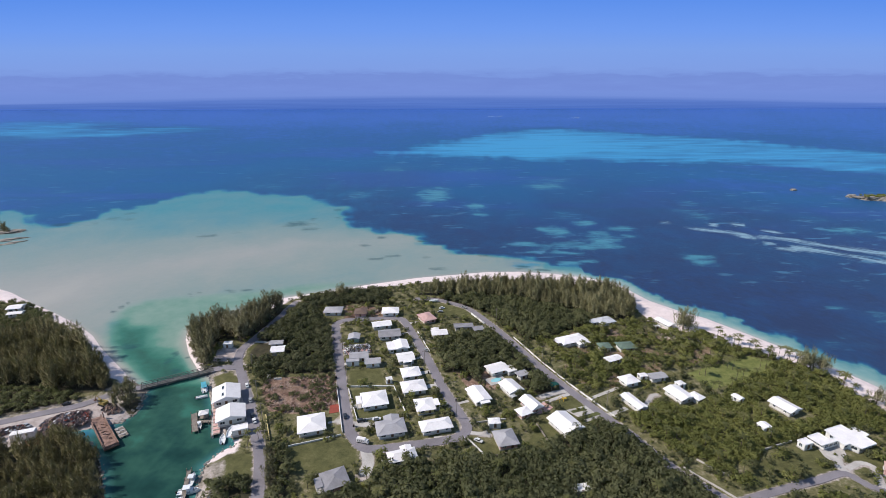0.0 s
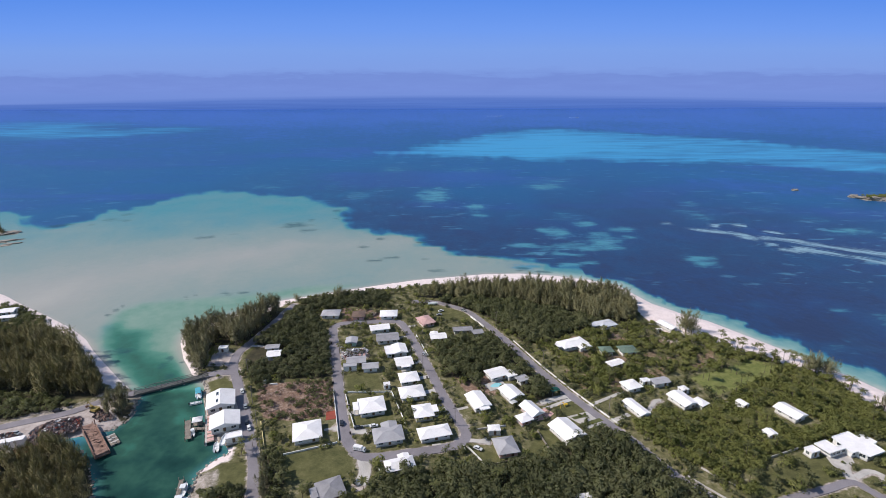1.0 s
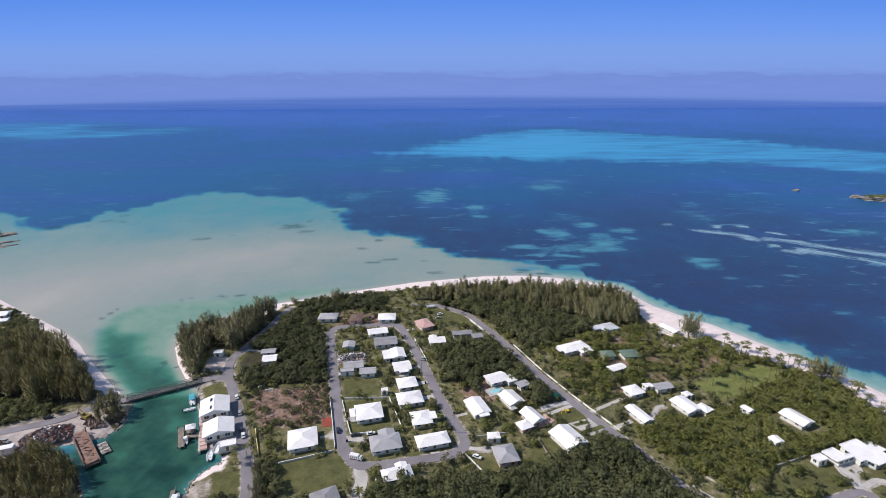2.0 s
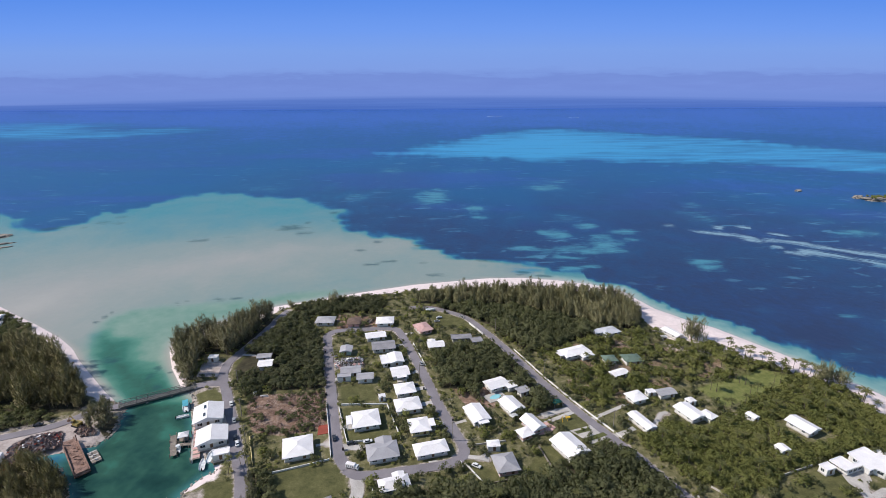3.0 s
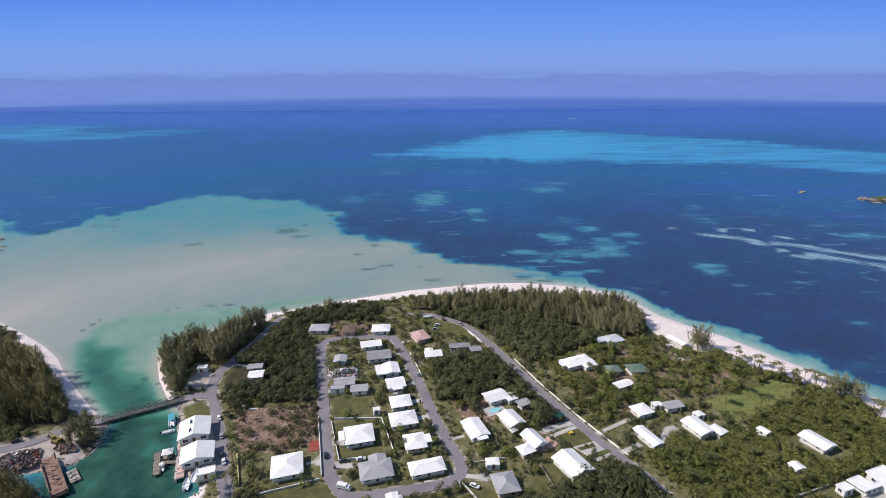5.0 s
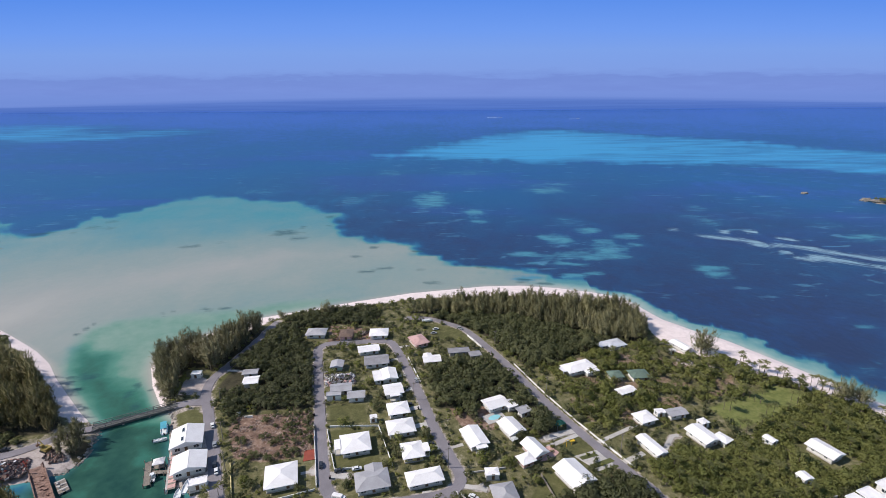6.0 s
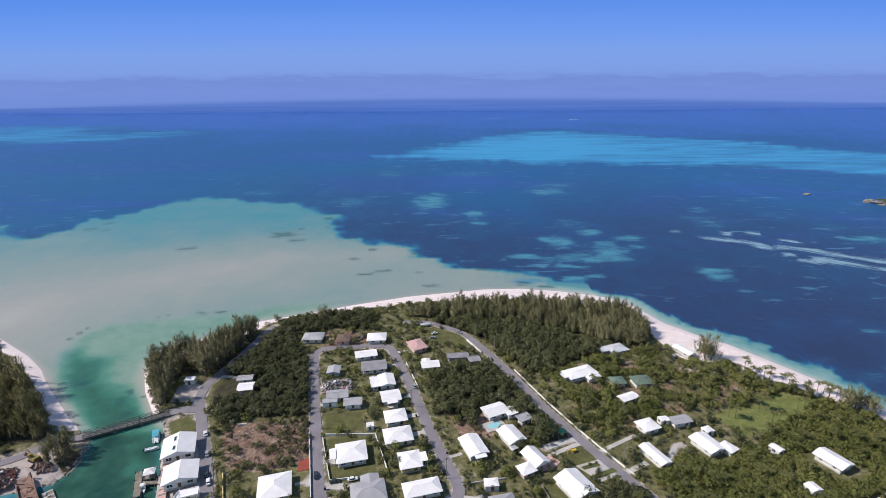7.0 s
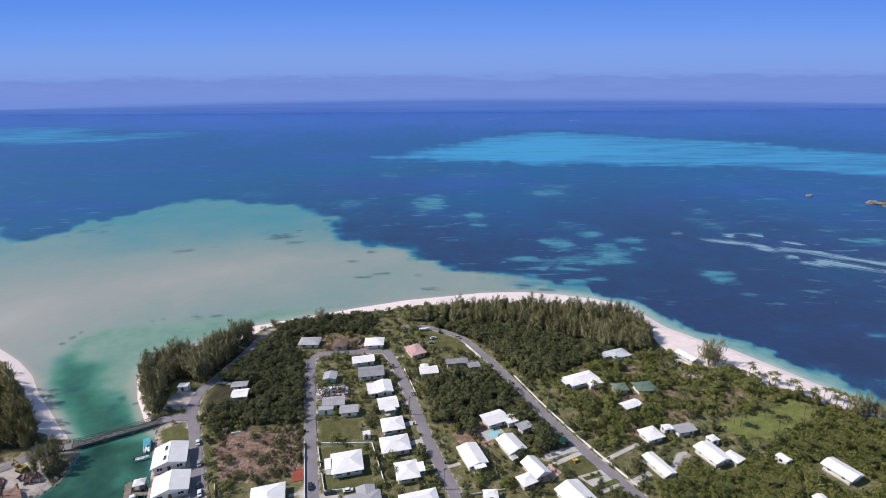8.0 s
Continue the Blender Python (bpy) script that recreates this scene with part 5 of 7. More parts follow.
KINDS = {}
for kind, crowns, stems, leaf in (
        ("casuarina_tree", [casuarina_crown(s) for s in range(6)], [stem_mesh("trunk", 9.5, 0.2, 5, s) for s in range(6)], L_CAS_DARK),
        ("broadleaf_tree", [broad_crown(20 + s, 4.0, 2.7, 410, 0.52) for s in range(9)], [stem_mesh("trunk", 2.9, 0.16, 5, 20 + s) for s in range(9)], L_DARK),
        ("shrub", [broad_crown(40 + s, 3.6, 3.0, 300, 0.62) for s in range(9)], [stem_mesh("trunk", 2.2, 0.1, 5, 40 + s) for s in range(9)], L_BRIGHT),
        ("wide_casuarina", [casuarina_crown(120 + s, 11.5, 3.2, 900, 4.4) for s in range(3)], [stem_mesh("trunk", 7.5, 0.3, 9, 120 + s) for s in range(3)], L_CAS_PALE),
        ("pale_casuarina", [casuarina_crown(80 + s) for s in range(5)], [stem_mesh("trunk", 9.5, 0.2, 5, 80 + s) for s in range(5)], L_CAS_PALE),
        ("coconut_palm", [palm_crown(60 + s, 6.8) for s in range(4)], [stem_mesh("trunk", 6.9, 0.17, 0, 60 + s, 0.0) for s in range(4)], L_PALM)):
    KINDS[kind] = [(v, f, mesh_of("crown", v, f, leaf, normals=nn), st, nn) for (v, f, nn), st in zip(crowns, stems)]

blocked_rings = [np.array(r) for r in (LAWNS[:6] + LAWNS[7:] + [FORECOURT, QUAYFILL, PLAZA])]


def free(x, y, gap, open_lawns=True):
    """Whether a plant of that radius may stand at each place: off roads, houses, lawns and water."""
    ok = near_coast(x, y) > 1.5
    for line, w in ROADS + DRIVES:
        ok &= from_line(x, y, line) > w / 2 + gap * 0.75
    for hx, hy, turn, bx, by, bl, bw in FOOTPRINTS:
        c, s = math.cos(radians(turn)), math.sin(radians(turn))
        u, v = (x - hx) * c + (y - hy) * s - bx, -(x - hx) * s + (y - hy) * c - by
        ok &= (np.abs(u) > bl / 2 + gap * 0.7) | (np.abs(v) > bw / 2 + gap * 0.7)
    if open_lawns:
        for r in blocked_rings:
            ok &= signed(x, y, r) < gap * 0.3
    return ok


def sow(ring, spacing, seed, gap=1.2, margin=0.0, open_lawns=True):
    """Scattered places inside a ring."""
    rng = np.random.default_rng(seed)
    r = np.array(ring)
    gx, gy = np.meshgrid(np.arange(r[:, 0].min(), r[:, 0].max(), spacing), np.arange(max(r[:, 1].min(), 105.9), r[:, 1].max(), spacing))
    x, y = gx.ravel() + rng.uniform(-0.45, 0.45, gx.size) * spacing, gy.ravel() + rng.uniform(-0.45, 0.45, gx.size) * spacing
    keep = (signed(x, y, ring) > margin) & free(x, y, gap, open_lawns)
    return np.stack((x[keep], y[keep]), 1)


def stand(name, label, category, kind, places, sizes, seed, leaf):
    """A close stand that nobody could count: one mesh of crowns with one of stems under it."""
    rng = np.random.default_rng(seed)
    vs, fs, ns, sv, sf, k, q = [], [], [], [], [], 0, 0
    for (x, y), size in zip(places, sizes):
        v, f, _, st, nn = KINDS[kind][rng.integers(0, len(KINDS[kind]))]
        a, wide = rng.uniform(0, 2 * np.pi), rng.uniform(0.85, 1.2)
        turn = np.array([[np.cos(a), np.sin(a), 0], [-np.sin(a), np.cos(a), 0], [0, 0, 1]])
        z = min(GZ, float(land_height(np.array([x]), np.array([y]))[0]))
        vs.append((v @ turn) * (size * wide, size * wide, size) + (x, y, z - 0.05))
        fs.append(f + k)
        ns.append(nn @ turn)
        k += len(v)
        w = np.array([(-0.12, -0.1, 0), (0.12, -0.1, 0), (0, 0.14, 0), (0, 0, v[:, 2].max() * 0.8)]) * (size, size, size) + (x, y, z - 0.3)
        sv.append(w)
        sf.append(np.array([(0, 1, 3), (1, 2, 3), (2, 0, 3)]) + q)
        q += 4
    ob = tagged(new(name, mesh_of(name, np.vstack(vs), np.vstack(fs), leaf, normals=np.vstack(ns))), label, category, kind="stuff")
    piece("stems", mesh_of("stems", np.vstack(sv), np.vstack(sf), M_BARK), ob)



def single(kind, x, y, size, rng, label, group, leaf=None):
    _, _, crown, stem, _ = KINDS[kind][rng.integers(0, len(KINDS[kind]))]
    z = float(min(GZ, land_height(np.array([x]), np.array([y]))[0]))
    t = thing("casuarina_tree" if "casuarina" in kind else kind, pose(x, y, z - 0.05, 0, 0, rng.uniform(0, 360)), label, "palm" if "palm" in kind else "shrub" if kind == "shrub" else "tree", group)
    t.scale = (size * rng.uniform(0.9, 1.15), size * rng.uniform(0.9, 1.15), size)
    piece("trunk", stem, t), piece("crown", crown, t)


def sizes_for(n, lo, hi, seed):
    r = np.random.default_rng(seed)
    return (lo * 0.85 + (hi - lo * 0.85) * r.random(n) ** 1.5) * np.where(r.random(n) < 0.06, 1.3, 1.0)


rng = np.random.default_rng(77)
# casuarinas: those of the tip and the free-standing ones singly, the woods as stands
CAS_LABEL = "tall feathery grey-green casuarina beside the beach"
tip = sow(CAS_TIP, 3.7, 1, 0.8)
for x, y in tip:
    single("casuarina_tree", x, y, rng.uniform(0.62, 1.12), rng, CAS_LABEL, "casuarinas of the point")
head = sow(CAS_HEAD, 2.7, 2, 0.8)
near = signed(head[:, 0], head[:, 1], CAS_HEAD) < 2.6
for x, y in head[near][:150]:
    single("pale_casuarina", x, y, rng.uniform(0.55, 0.9), rng, "tall pale olive casuarina at the edge of a wood", "casuarinas of the headland")
rest = np.vstack((head[~near], head[near][150:]))
stand("casuarina_wood", "dense pale olive casuarina wood on the headland", "wood", "casuarina_tree", rest, sizes_for(len(rest), 0.55, 0.98, 3), 4, L_CAS_PALE)
for ring, seed, label in ((CAS_WEST, 5, "dense casuarina wood on the far bank"), (CAS_SOUTHWEST, 7, "dark casuarina wood beside the channel")):
    p = sow(ring, 3.1, seed, 0.8)
    s = sizes_for(len(p), 0.6, 1.1, seed) * (0.75 if seed == 7 else 1.0) * np.where(np.hypot(p[:, 0] + 238, p[:, 1] - 238) < 26, 0.42, 1.0)
    stand("casuarina_wood", label, "wood", "casuarina_tree", p, s, seed + 1, L_CAS)
for x, y, s in ((-63, 282, 1.05), (-60, 283, 0.7), (-87, 277, 0.65), (174, 170, 0.95), (176, 165, 0.95), (172, 162, 0.85), (180, 162, 0.95), (177, 157, 0.9),
                (-131, 177.5, 0.75), (-126.5, 172.5, 0.75), (-130, 168, 0.6), (-128.5, 175.5, 0.85), (-133.5, 174.5, 0.7), (-129, 171.5, 0.8), (-125.6, 169.0, 0.6), (-132.4, 170.6, 0.65), (-60, 139.5, 0.55), (-57.5, 135, 0.6), (-56.5, 130, 0.6), (-55.5, 126, 0.55)):
    wide = x > 150 or y > 270
    single("wide_casuarina" if wide else "casuarina_tree", x, y, s * 0.75 if wide else s, rng, "free-standing feathery casuarina beside sand and scrub", "single casuarinas")
for x, y, s in ((127, 236, 1.1), (129.5, 235, 0.9), (166, 196.5, 0.95), (169, 193.5, 0.85), (163, 197, 0.8), (178, 168, 0.9)):
    single("wide_casuarina", x, y, s, rng, "wide many-stemmed casuarina at the edge of a white beach", "single casuarinas")

# low bushes down to the sand of the point
p = sow(COAST, 1.9, 46, 0.6)
p = p[(near_coast(p[:, 0], p[:, 1]) < 6.5) & (p[:, 0] < -104) & (p[:, 1] > 197) & (p[:, 1] < 236)]
stand("beach_scrub", "low dark bushes at the sandy edge of the point", "scrub", "broadleaf_tree", p, sizes_for(len(p), 0.3, 0.6, 47), 48, L_CAS_DARK)

# scrub
for ring, spacing, lo, hi, kind, leaf, label in (
        (SCRUB_MID, 2.7, 0.75, 1.1, "broadleaf_tree", L_DEEP, "dark close scrub between two village roads"),
        (SCRUB_LOTS, 3.2, 0.8, 1.35, "broadleaf_tree", L_DARK, "mixed dark scrub behind the houses"),
        (SCRUB_SOUTH, 2.9, 1.0, 1.4, "broadleaf_tree", L_DARK, "wide dark green scrub wood beside a road"),
        (SCRUB_HEAD, 2.6, 0.8, 1.35, "broadleaf_tree", L_DARK, "dark brown-green scrub in front of a casuarina wood"),
        (SCRUB_WEST, 2.7, 0.5, 0.85, "shrub", L_DARK, "low dark green scrub beside the bridge road"),
        (SCRUB_EAST, 2.6, 0.5, 0.88, "shrub", L_BRIGHT, "yellow-green scrub among scattered houses"),
        (SCRUB_FAREAST, 2.1, 0.58, 0.78, "shrub", L_BRIGHT, "bright green unbroken scrub near the beach"),
        (SCRUB_QUAY, 3.6, 0.8, 1.3, "broadleaf_tree", L_DARK, "dark garden trees by the harbour"),
        (SCRUB_ROADSIDE, 3.0, 0.7, 1.2, "broadleaf_tree", L_DARK, "dark roadside trees")):
    p = sow(ring, spacing, int(spacing * 100) + len(ring), 1.1)
    if ring is SCRUB_EAST:
        p = p[(rough_field(p[:, 0], p[:, 1], 22, 71) < 0.2) & ((signed(p[:, 0], p[:, 1], SOIL2) < 0) | (np.random.default_rng(72).random(len(p)) < 0.35))]
    stand("scrub", label, "scrub", kind, p, sizes_for(len(p), lo, hi, len(ring)), len(ring) + 5, leaf)
p = sow(WESTGREEN, 3.0, 43, 1.0)
p = p[np.hypot(p[:, 0] + 243, p[:, 1] - 255) < 24]
stand("scrub", "green bushes round a white house", "scrub", "shrub", p, sizes_for(len(p), 0.5, 0.85, 44), 45, L_DARK)
p = sow(SCRUB_GAP, 3.0, 31, 1.0)
p = p[(signed(p[:, 0], p[:, 1], DIRTLOT) < 3) | (np.random.default_rng(5).random(len(p)) < 0.12)]
stand("scrub", "ragged scrub round a cleared lot", "scrub", "broadleaf_tree", p, sizes_for(len(p), 0.4, 0.75, 8), 12, L_DARK)

p = sow(GREEN, 2.6, 33, 0.8)
p = p[(signed(p[:, 0], p[:, 1], GREEN) < 13) & (p[:, 0] > 113) & (p[:, 1] > 176) & (np.hypot(p[:, 0] - 124, p[:, 1] - 240) > 9)]
stand("beach_scrub", "green bushes along the back of a white beach", "scrub", "shrub", p, sizes_for(len(p), 0.4, 0.95, 34), 35, L_BRIGHT)

p = sow(DIRTLOT, 2.0, 36, 0.8)
p = p[ease(-64, -52, p[:, 0] + 0.25 * (p[:, 1] - 178) + 6 * rough_field(p[:, 0], p[:, 1], 14, 37)) > np.random.default_rng(38).uniform(0.1, 0.9, len(p))]
stand("lot_bushes", "dark bushes growing over a cleared lot", "bushes", "broadleaf_tree", p, sizes_for(len(p), 0.26, 0.5, 39), 41, L_DARK)

# garden and roadside trees
p = sow(GREEN, 5.6, 50, 1.4, 2.5)
p = p[np.max([signed(p[:, 0], p[:, 1], r) for r in FORESTS + [SCRUB_EAST, SCRUB_FAREAST, DIRTLOT, SOIL2]], 0) < -0.5]
np.random.default_rng(9).shuffle(p)
for x, y in p[:230]:
    kind = rng.choice(["broadleaf_tree", "shrub"], p=[0.5, 0.5])
    single(kind, x, y, rng.uniform(0.45, 0.95), rng, "dark leafy garden tree" if kind == "broadleaf_tree" else "green garden shrub beside a house", "garden plants")
# coconut palms along the beach and in the scrub
edge = spline(GREEN[29:37], 3.4)
for x, y in edge:
    if rng.random() < 0.4:
        single("coconut_palm", x - rng.uniform(0, 4), y - rng.uniform(0, 4), rng.uniform(0.6, 0.95), rng, "coconut palm at the edge of a white beach", "palms")
for ring, spacing, seed in ((SCRUB_EAST, 7.2, 60), (SCRUB_FAREAST, 8.0, 61), (SCRUB_SOUTH, 13.0, 63)):
    for x, y in sow(ring, spacing, seed, 2.6, 0.0, False):
        single("coconut_palm", x, y, rng.uniform(0.5, 0.8), rng, "coconut palm standing out of low scrub", "palms")
for x, y in ((145.0, 220.1), (148.7, 213.5), (159.7, 208.2), (162.7, 205.2), (163.7, 201.4), (151.7, 204.4), (113.9, 192.0), (129.0, 197.1), (128.4, 188.5), (143.8, 197.0), (112.8, 179.2), (126.8, 200.8)):
    for dx, dy in ((0, 0), (1.8, -1.2)):
        single("coconut_palm", x + dx, y + dy, rng.uniform(0.6, 0.85), rng, "coconut palm beside open grass near the beach", "palms")
for x, y in ((-24.5, 128), (-20, 131), (-43, 126), (-70, 148), (-67, 149.5), (-69, 145), (-22, 127), (112, 128.5), (106, 131), (98, 131.5)):
    single("coconut_palm", x, y, rng.uniform(0.55, 0.8), rng, "coconut palm in a garden", "palms")


# low undergrowth
def undergrowth():
    r = np.random.default_rng(88)
    p = sow(GREEN, 2.9, 90, 0.4, 1.0)
    p = p[(np.max([signed(p[:, 0], p[:, 1], q) for q in LAWNS + [DIRTLOT]], 0) < 0.3) & (rough_field(p[:, 0], p[:, 1], 18, 91) + r.uniform(-0.6, 0.6, len(p)) > 0.1)]
    base, f, nn = broad_crown(99, 1.6, 1.2, 60, 0.5)
    vs, fs, ns = [], [], []
    for k, (x, y) in enumerate(p):
        s = r.uniform(0.4, 1.0)
        vs.append(base[:, [0, 1, 2]] * (s, s * r.uniform(0.8, 1.2), s) + (x, y, GZ - 0.1))
        fs.append(f + k * len(base))
        ns.append(nn)
    tagged(new("undergrowth", mesh_of("undergrowth", np.vstack(vs), np.vstack(fs), L_BRIGHT, normals=np.vstack(ns))), "low bushes and weeds over rough grass", "bushes", kind="stuff")


undergrowth()


def garden_bushes():
    """Dark bushes and hedges close round the houses."""
    r = np.random.default_rng(188)
    p = sow(GREEN, 2.5, 190, 0.5, 1.0)
    keep = (np.max([signed(p[:, 0], p[:, 1], q) for q in FORESTS + [SCRUB_FAREAST, DIRTLOT]], 0) < 0) & (rough_field(p[:, 0], p[:, 1], 13, 191) + r.uniform(-0.7, 0.7, len(p)) > 0.32)
    p = p[keep]
    base, f, nn = broad_crown(199, 2.6, 1.7, 110, 0.55)
    vs, fs, ns = [], [], []
    for k, (x, y) in enumerate(p):
        s = r.uniform(0.35, 1.0)
        a = r.uniform(0, 6.28)
        turn = np.array([[math.cos(a), math.sin(a), 0], [-math.sin(a), math.cos(a), 0], [0, 0, 1]])
        vs.append((base @ turn) * (s, s, s) + (x, y, GZ - 0.1))
        fs.append(f + k * len(base))
        ns.append(nn @ turn)
    tagged(new("garden_bushes", mesh_of("garden_bushes", np.vstack(vs), np.vstack(fs), L_DARK, normals=np.vstack(ns))), "dark green bushes and hedges round the gardens", "bushes", kind="stuff")


garden_bushes()


# ---- bridge over the channel ----
def bridge():
    a, b = Vector((-128.6, 182.7, 0)), Vector((-104.6, 196.7, 0))
    d = b - a
    n = d.length
    t = thing("bridge", Matrix.Translation((a.x, a.y, 0)) @ Matrix.Rotation(math.atan2(d.y, d.x), 4, "Z"), "narrow grey steel bridge with truss railings over the channel", "bridge")
    part("deck", box(bmesh.new(), n / 2, 0, GZ - 0.02, n + 1.0, 3.2, 0.24), M_BRIDGE, t)
    for s in (-1, 1):
        part("girder", box(bmesh.new(), n / 2, s * 1.45, GZ - 0.45, n + 0.4, 0.3, 0.6), M_BRIDGE, t)
        for z in (0.62, 1.35):
            part("rail", box(bmesh.new(), n / 2, s * 1.55, GZ + z, n, 0.16, 0.14), M_BRIDGE, t)
        count = 14
        for i in range(count + 1):
            x = n * i / count
            part("post", box(bmesh.new(), x, s * 1.55, GZ + 0.72, 0.15, 0.15, 1.24), M_BRIDGE, t)
            if i < count:
                lo, hi = (x, x + n / count) if i % 2 else (x + n / count, x)
                part("brace", beam(bmesh.new(), (lo, s * 1.55, GZ + 0.12), (hi, s * 1.55, GZ + 1.35), 0.05, sides=4), M_BRIDGE, t)
    for i in (0.02, 0.34, 0.66, 0.98):
        for s in (-1, 1):
            part("pile", beam(bmesh.new(), (n * i, s * 1.1, -3.0), (n * i, s * 1.1, GZ - 0.6), 0.3, sides=10), M_CONCRETE, t)
        part("pile_cap", box(bmesh.new(), n * i, 0, GZ - 0.95, 0.7, 3.2, 0.4), M_CONCRETE, t)


bridge()


# ---- harbour quay, jetty and boats ----
def quay():
    t = thing("quay", pose(-90.2, 166.4, 0, 0, 0, 114), "reddish timber and concrete quay along the harbour water", "quay")
    part("edge_wall", box(bmesh.new(), 0, 0.9, -0.8, 32, 0.6, 4.05), M_CONCRETE, t)
    for i in range(40):
        part("plank", box(bmesh.new(), -15.6 + 0.8 * i, -0.55, GZ + 0.06, 0.76, 2.3, 0.09), M_PINK_WALL if i % 3 else M_TIMBER, t)
    for i in range(9):
        part("pile", beam(bmesh.new(), (-15.5 + 3.9 * i, 1.35, -3), (-15.5 + 3.9 * i, 1.35, GZ + 0.8), 0.16, sides=8), M_TIMBER, t)


quay()


def planked(name, x, y, turn, length, width, z, label, piles=True, board=0.32):
    t = thing(name, pose(x, y, 0, 0, 0, turn), label, name)
    for i in range(int(length / board)):
        part("plank", box(bmesh.new(), -length / 2 + board * (i + 0.5), 0, z, board - 0.03, width, 0.08), M_TIMBER, t)
    for s in (-1, 1):
        part("bearer", box(bmesh.new(), 0, s * (width / 2 - 0.2), z - 0.16, length, 0.18, 0.22), M_TIMBER, t)
        if piles:
            for i in range(4):
                part("pile", beam(bmesh.new(), (-length / 2 + 0.2 + (length - 0.4) * i / 3, s * (width / 2 + 0.1), -3), (-length / 2 + 0.2 + (length - 0.4) * i / 3, s * (width / 2 + 0.1), z + 0.9), 0.13, sides=7), M_TIMBER, t)
    return t


planked("jetty", -95.0, 159.6, 117, 12.4, 2.0, 0.9, "grey timber jetty head in the harbour")
planked("jetty", -90.6, 160.1, 3, 6.6, 1.5, 0.9, "short grey timber jetty walkway from the quay")
planked("jetty", -82.6, 128.0, 108, 14.0, 1.3, 0.8, "narrow grey timber mooring stage along the bank")


def hull_bm(length, beam_w, depth):
    """A boat hull, bow to +x, waterline at z = 0."""
    bm = bmesh.new()
    rows = []
    for i in range(9):
        u = i / 8
        w = beam_w / 2 * (0.86 + 0.14 * math.sin(math.pi * min(u * 1.4, 1))) * (1 - max(0, (u - 0.55) / 0.45) ** 2.2)
        x = -length / 2 + length * u
        sheer = depth * (0.75 + 0.4 * u * u)
        w = max(w, 0.02)
        rows.append([bm.verts.new(c) for c in ((x, -w, sheer), (x, -w * 0.82, -0.05), (x, 0, -0.35 * (1 - u * 0.6)), (x, w * 0.82, -0.05), (x, w, sheer), (x, w * 0.86, sheer - 0.03), (x, w * 0.8, sheer * 0.45), (x, -w * 0.8, sheer * 0.45), (x, -w * 0.86, sheer - 0.03))])
    for p, q in zip(rows, rows[1:]):
        for j in range(9):
            k = (j + 1) % 9
            bm.faces.new((p[j], p[k], q[k], q[j]))
    bm.faces.new(rows[0]), bm.faces.new(rows[-1][::-1])
    bmesh.ops.recalc_face_normals(bm, faces=bm.faces[:])
    return bm


def boat(x, y, turn, length, width, label, top="", name="motor_boat"):
    t = thing(name, pose(x, y, 0.12, 0, 0, turn), label, "boat", "boats")
    part("hull", hull_bm(length, width, 0.85), M_GELCOAT, t)
    if top != "open":
        c = bmesh.new()
        box(c, length * 0.08, 0, 1.0, length * 0.3, width * 0.6, 0.8)
        bmesh.ops.bevel(c, geom=c.edges[:], offset=0.12, segments=2, affect="EDGES")
        part("cabin", c, M_GELCOAT, t)
        part("windscreen", box(bmesh.new(), length * 0.235, 0, 1.2, 0.05, width * 0.5, 0.35), M_GLASS, t)
        mat = M_CANVAS if top == "canvas" else M_GELCOAT
        c = box(bmesh.new(), -length * 0.06, 0, 2.1, length * (0.62 if top == "canvas" else 0.34), width * 0.8, 0.08)
        part("canopy", c, mat, t)
        for sx in (-0.2, 0.08):
            for sy in (-0.34, 0.34):
                part("canopy_post", beam(bmesh.new(), (length * sx, width * sy, 0.6), (length * sx, width * sy, 2.08), 0.035), M_STEEL, t)
    else:
        for sx in (-0.2, 0.1):
            part("thwart", box(bmesh.new(), length * sx, 0, 0.55, 0.3, width * 0.72, 0.06), M_GELCOAT, t)
    c = box(bmesh.new(), -length / 2 - 0.2, 0, 0.5, 0.4, 0.38, 0.95)
    bmesh.ops.bevel(c, geom=c.edges[:], offset=0.06, segments=1, affect="EDGES")
    part("outboard", c, M_RUBBER, t)


boat(-102.4, 183.4, 118, 7.6, 2.6, "turquoise-topped motor boat moored beside the quay", "canvas")
boat(-100.2, 176.6, 18, 4.6, 1.5, "small open white skiff beside the quay", "open", "skiff")
boat(-92.4, 158.0, 112, 3.6, 1.6, "small white boat tied to a jetty", "hard")
boat(-80.4, 150.4, 110, 5.2, 2.1, "white open motor boat near the sand spit", "open")
boat(-82.0, 130.6, 100, 5.6, 2.2, "white motor boat moored along the bank", "hard")
boat(-80.6, 125.6, 12, 6.8, 2.6, "white cabin cruiser moored along the bank", "hard")
boat(-81.2, 120.6, 100, 6.0, 2.2, "white motor boat moored along the bank", "hard")


def boat_lift():
    t = thing("boat_house", pose(-93.0, 163.2, 0, 0, 0, 20), "small open shelter with a white roof on harbour piles", "shelter")
    part("platform", box(bmesh.new(), 0, 0, 0.85, 3.2, 3.0, 0.14), M_TIMBER, t)
    for sx in (-1, 1):
        for sy in (-1, 1):
            part("post", box(bmesh.new(), sx * 1.4, sy * 1.3, 0.1, 0.16, 0.16, 5.0), M_TIMBER, t)
    piece("roof", roof_mesh("hip", 3.6, 3.4, 0.7, M_WHITE_ROOF), t, Matrix.Translation((0, 0, 2.65)))


boat_lift()


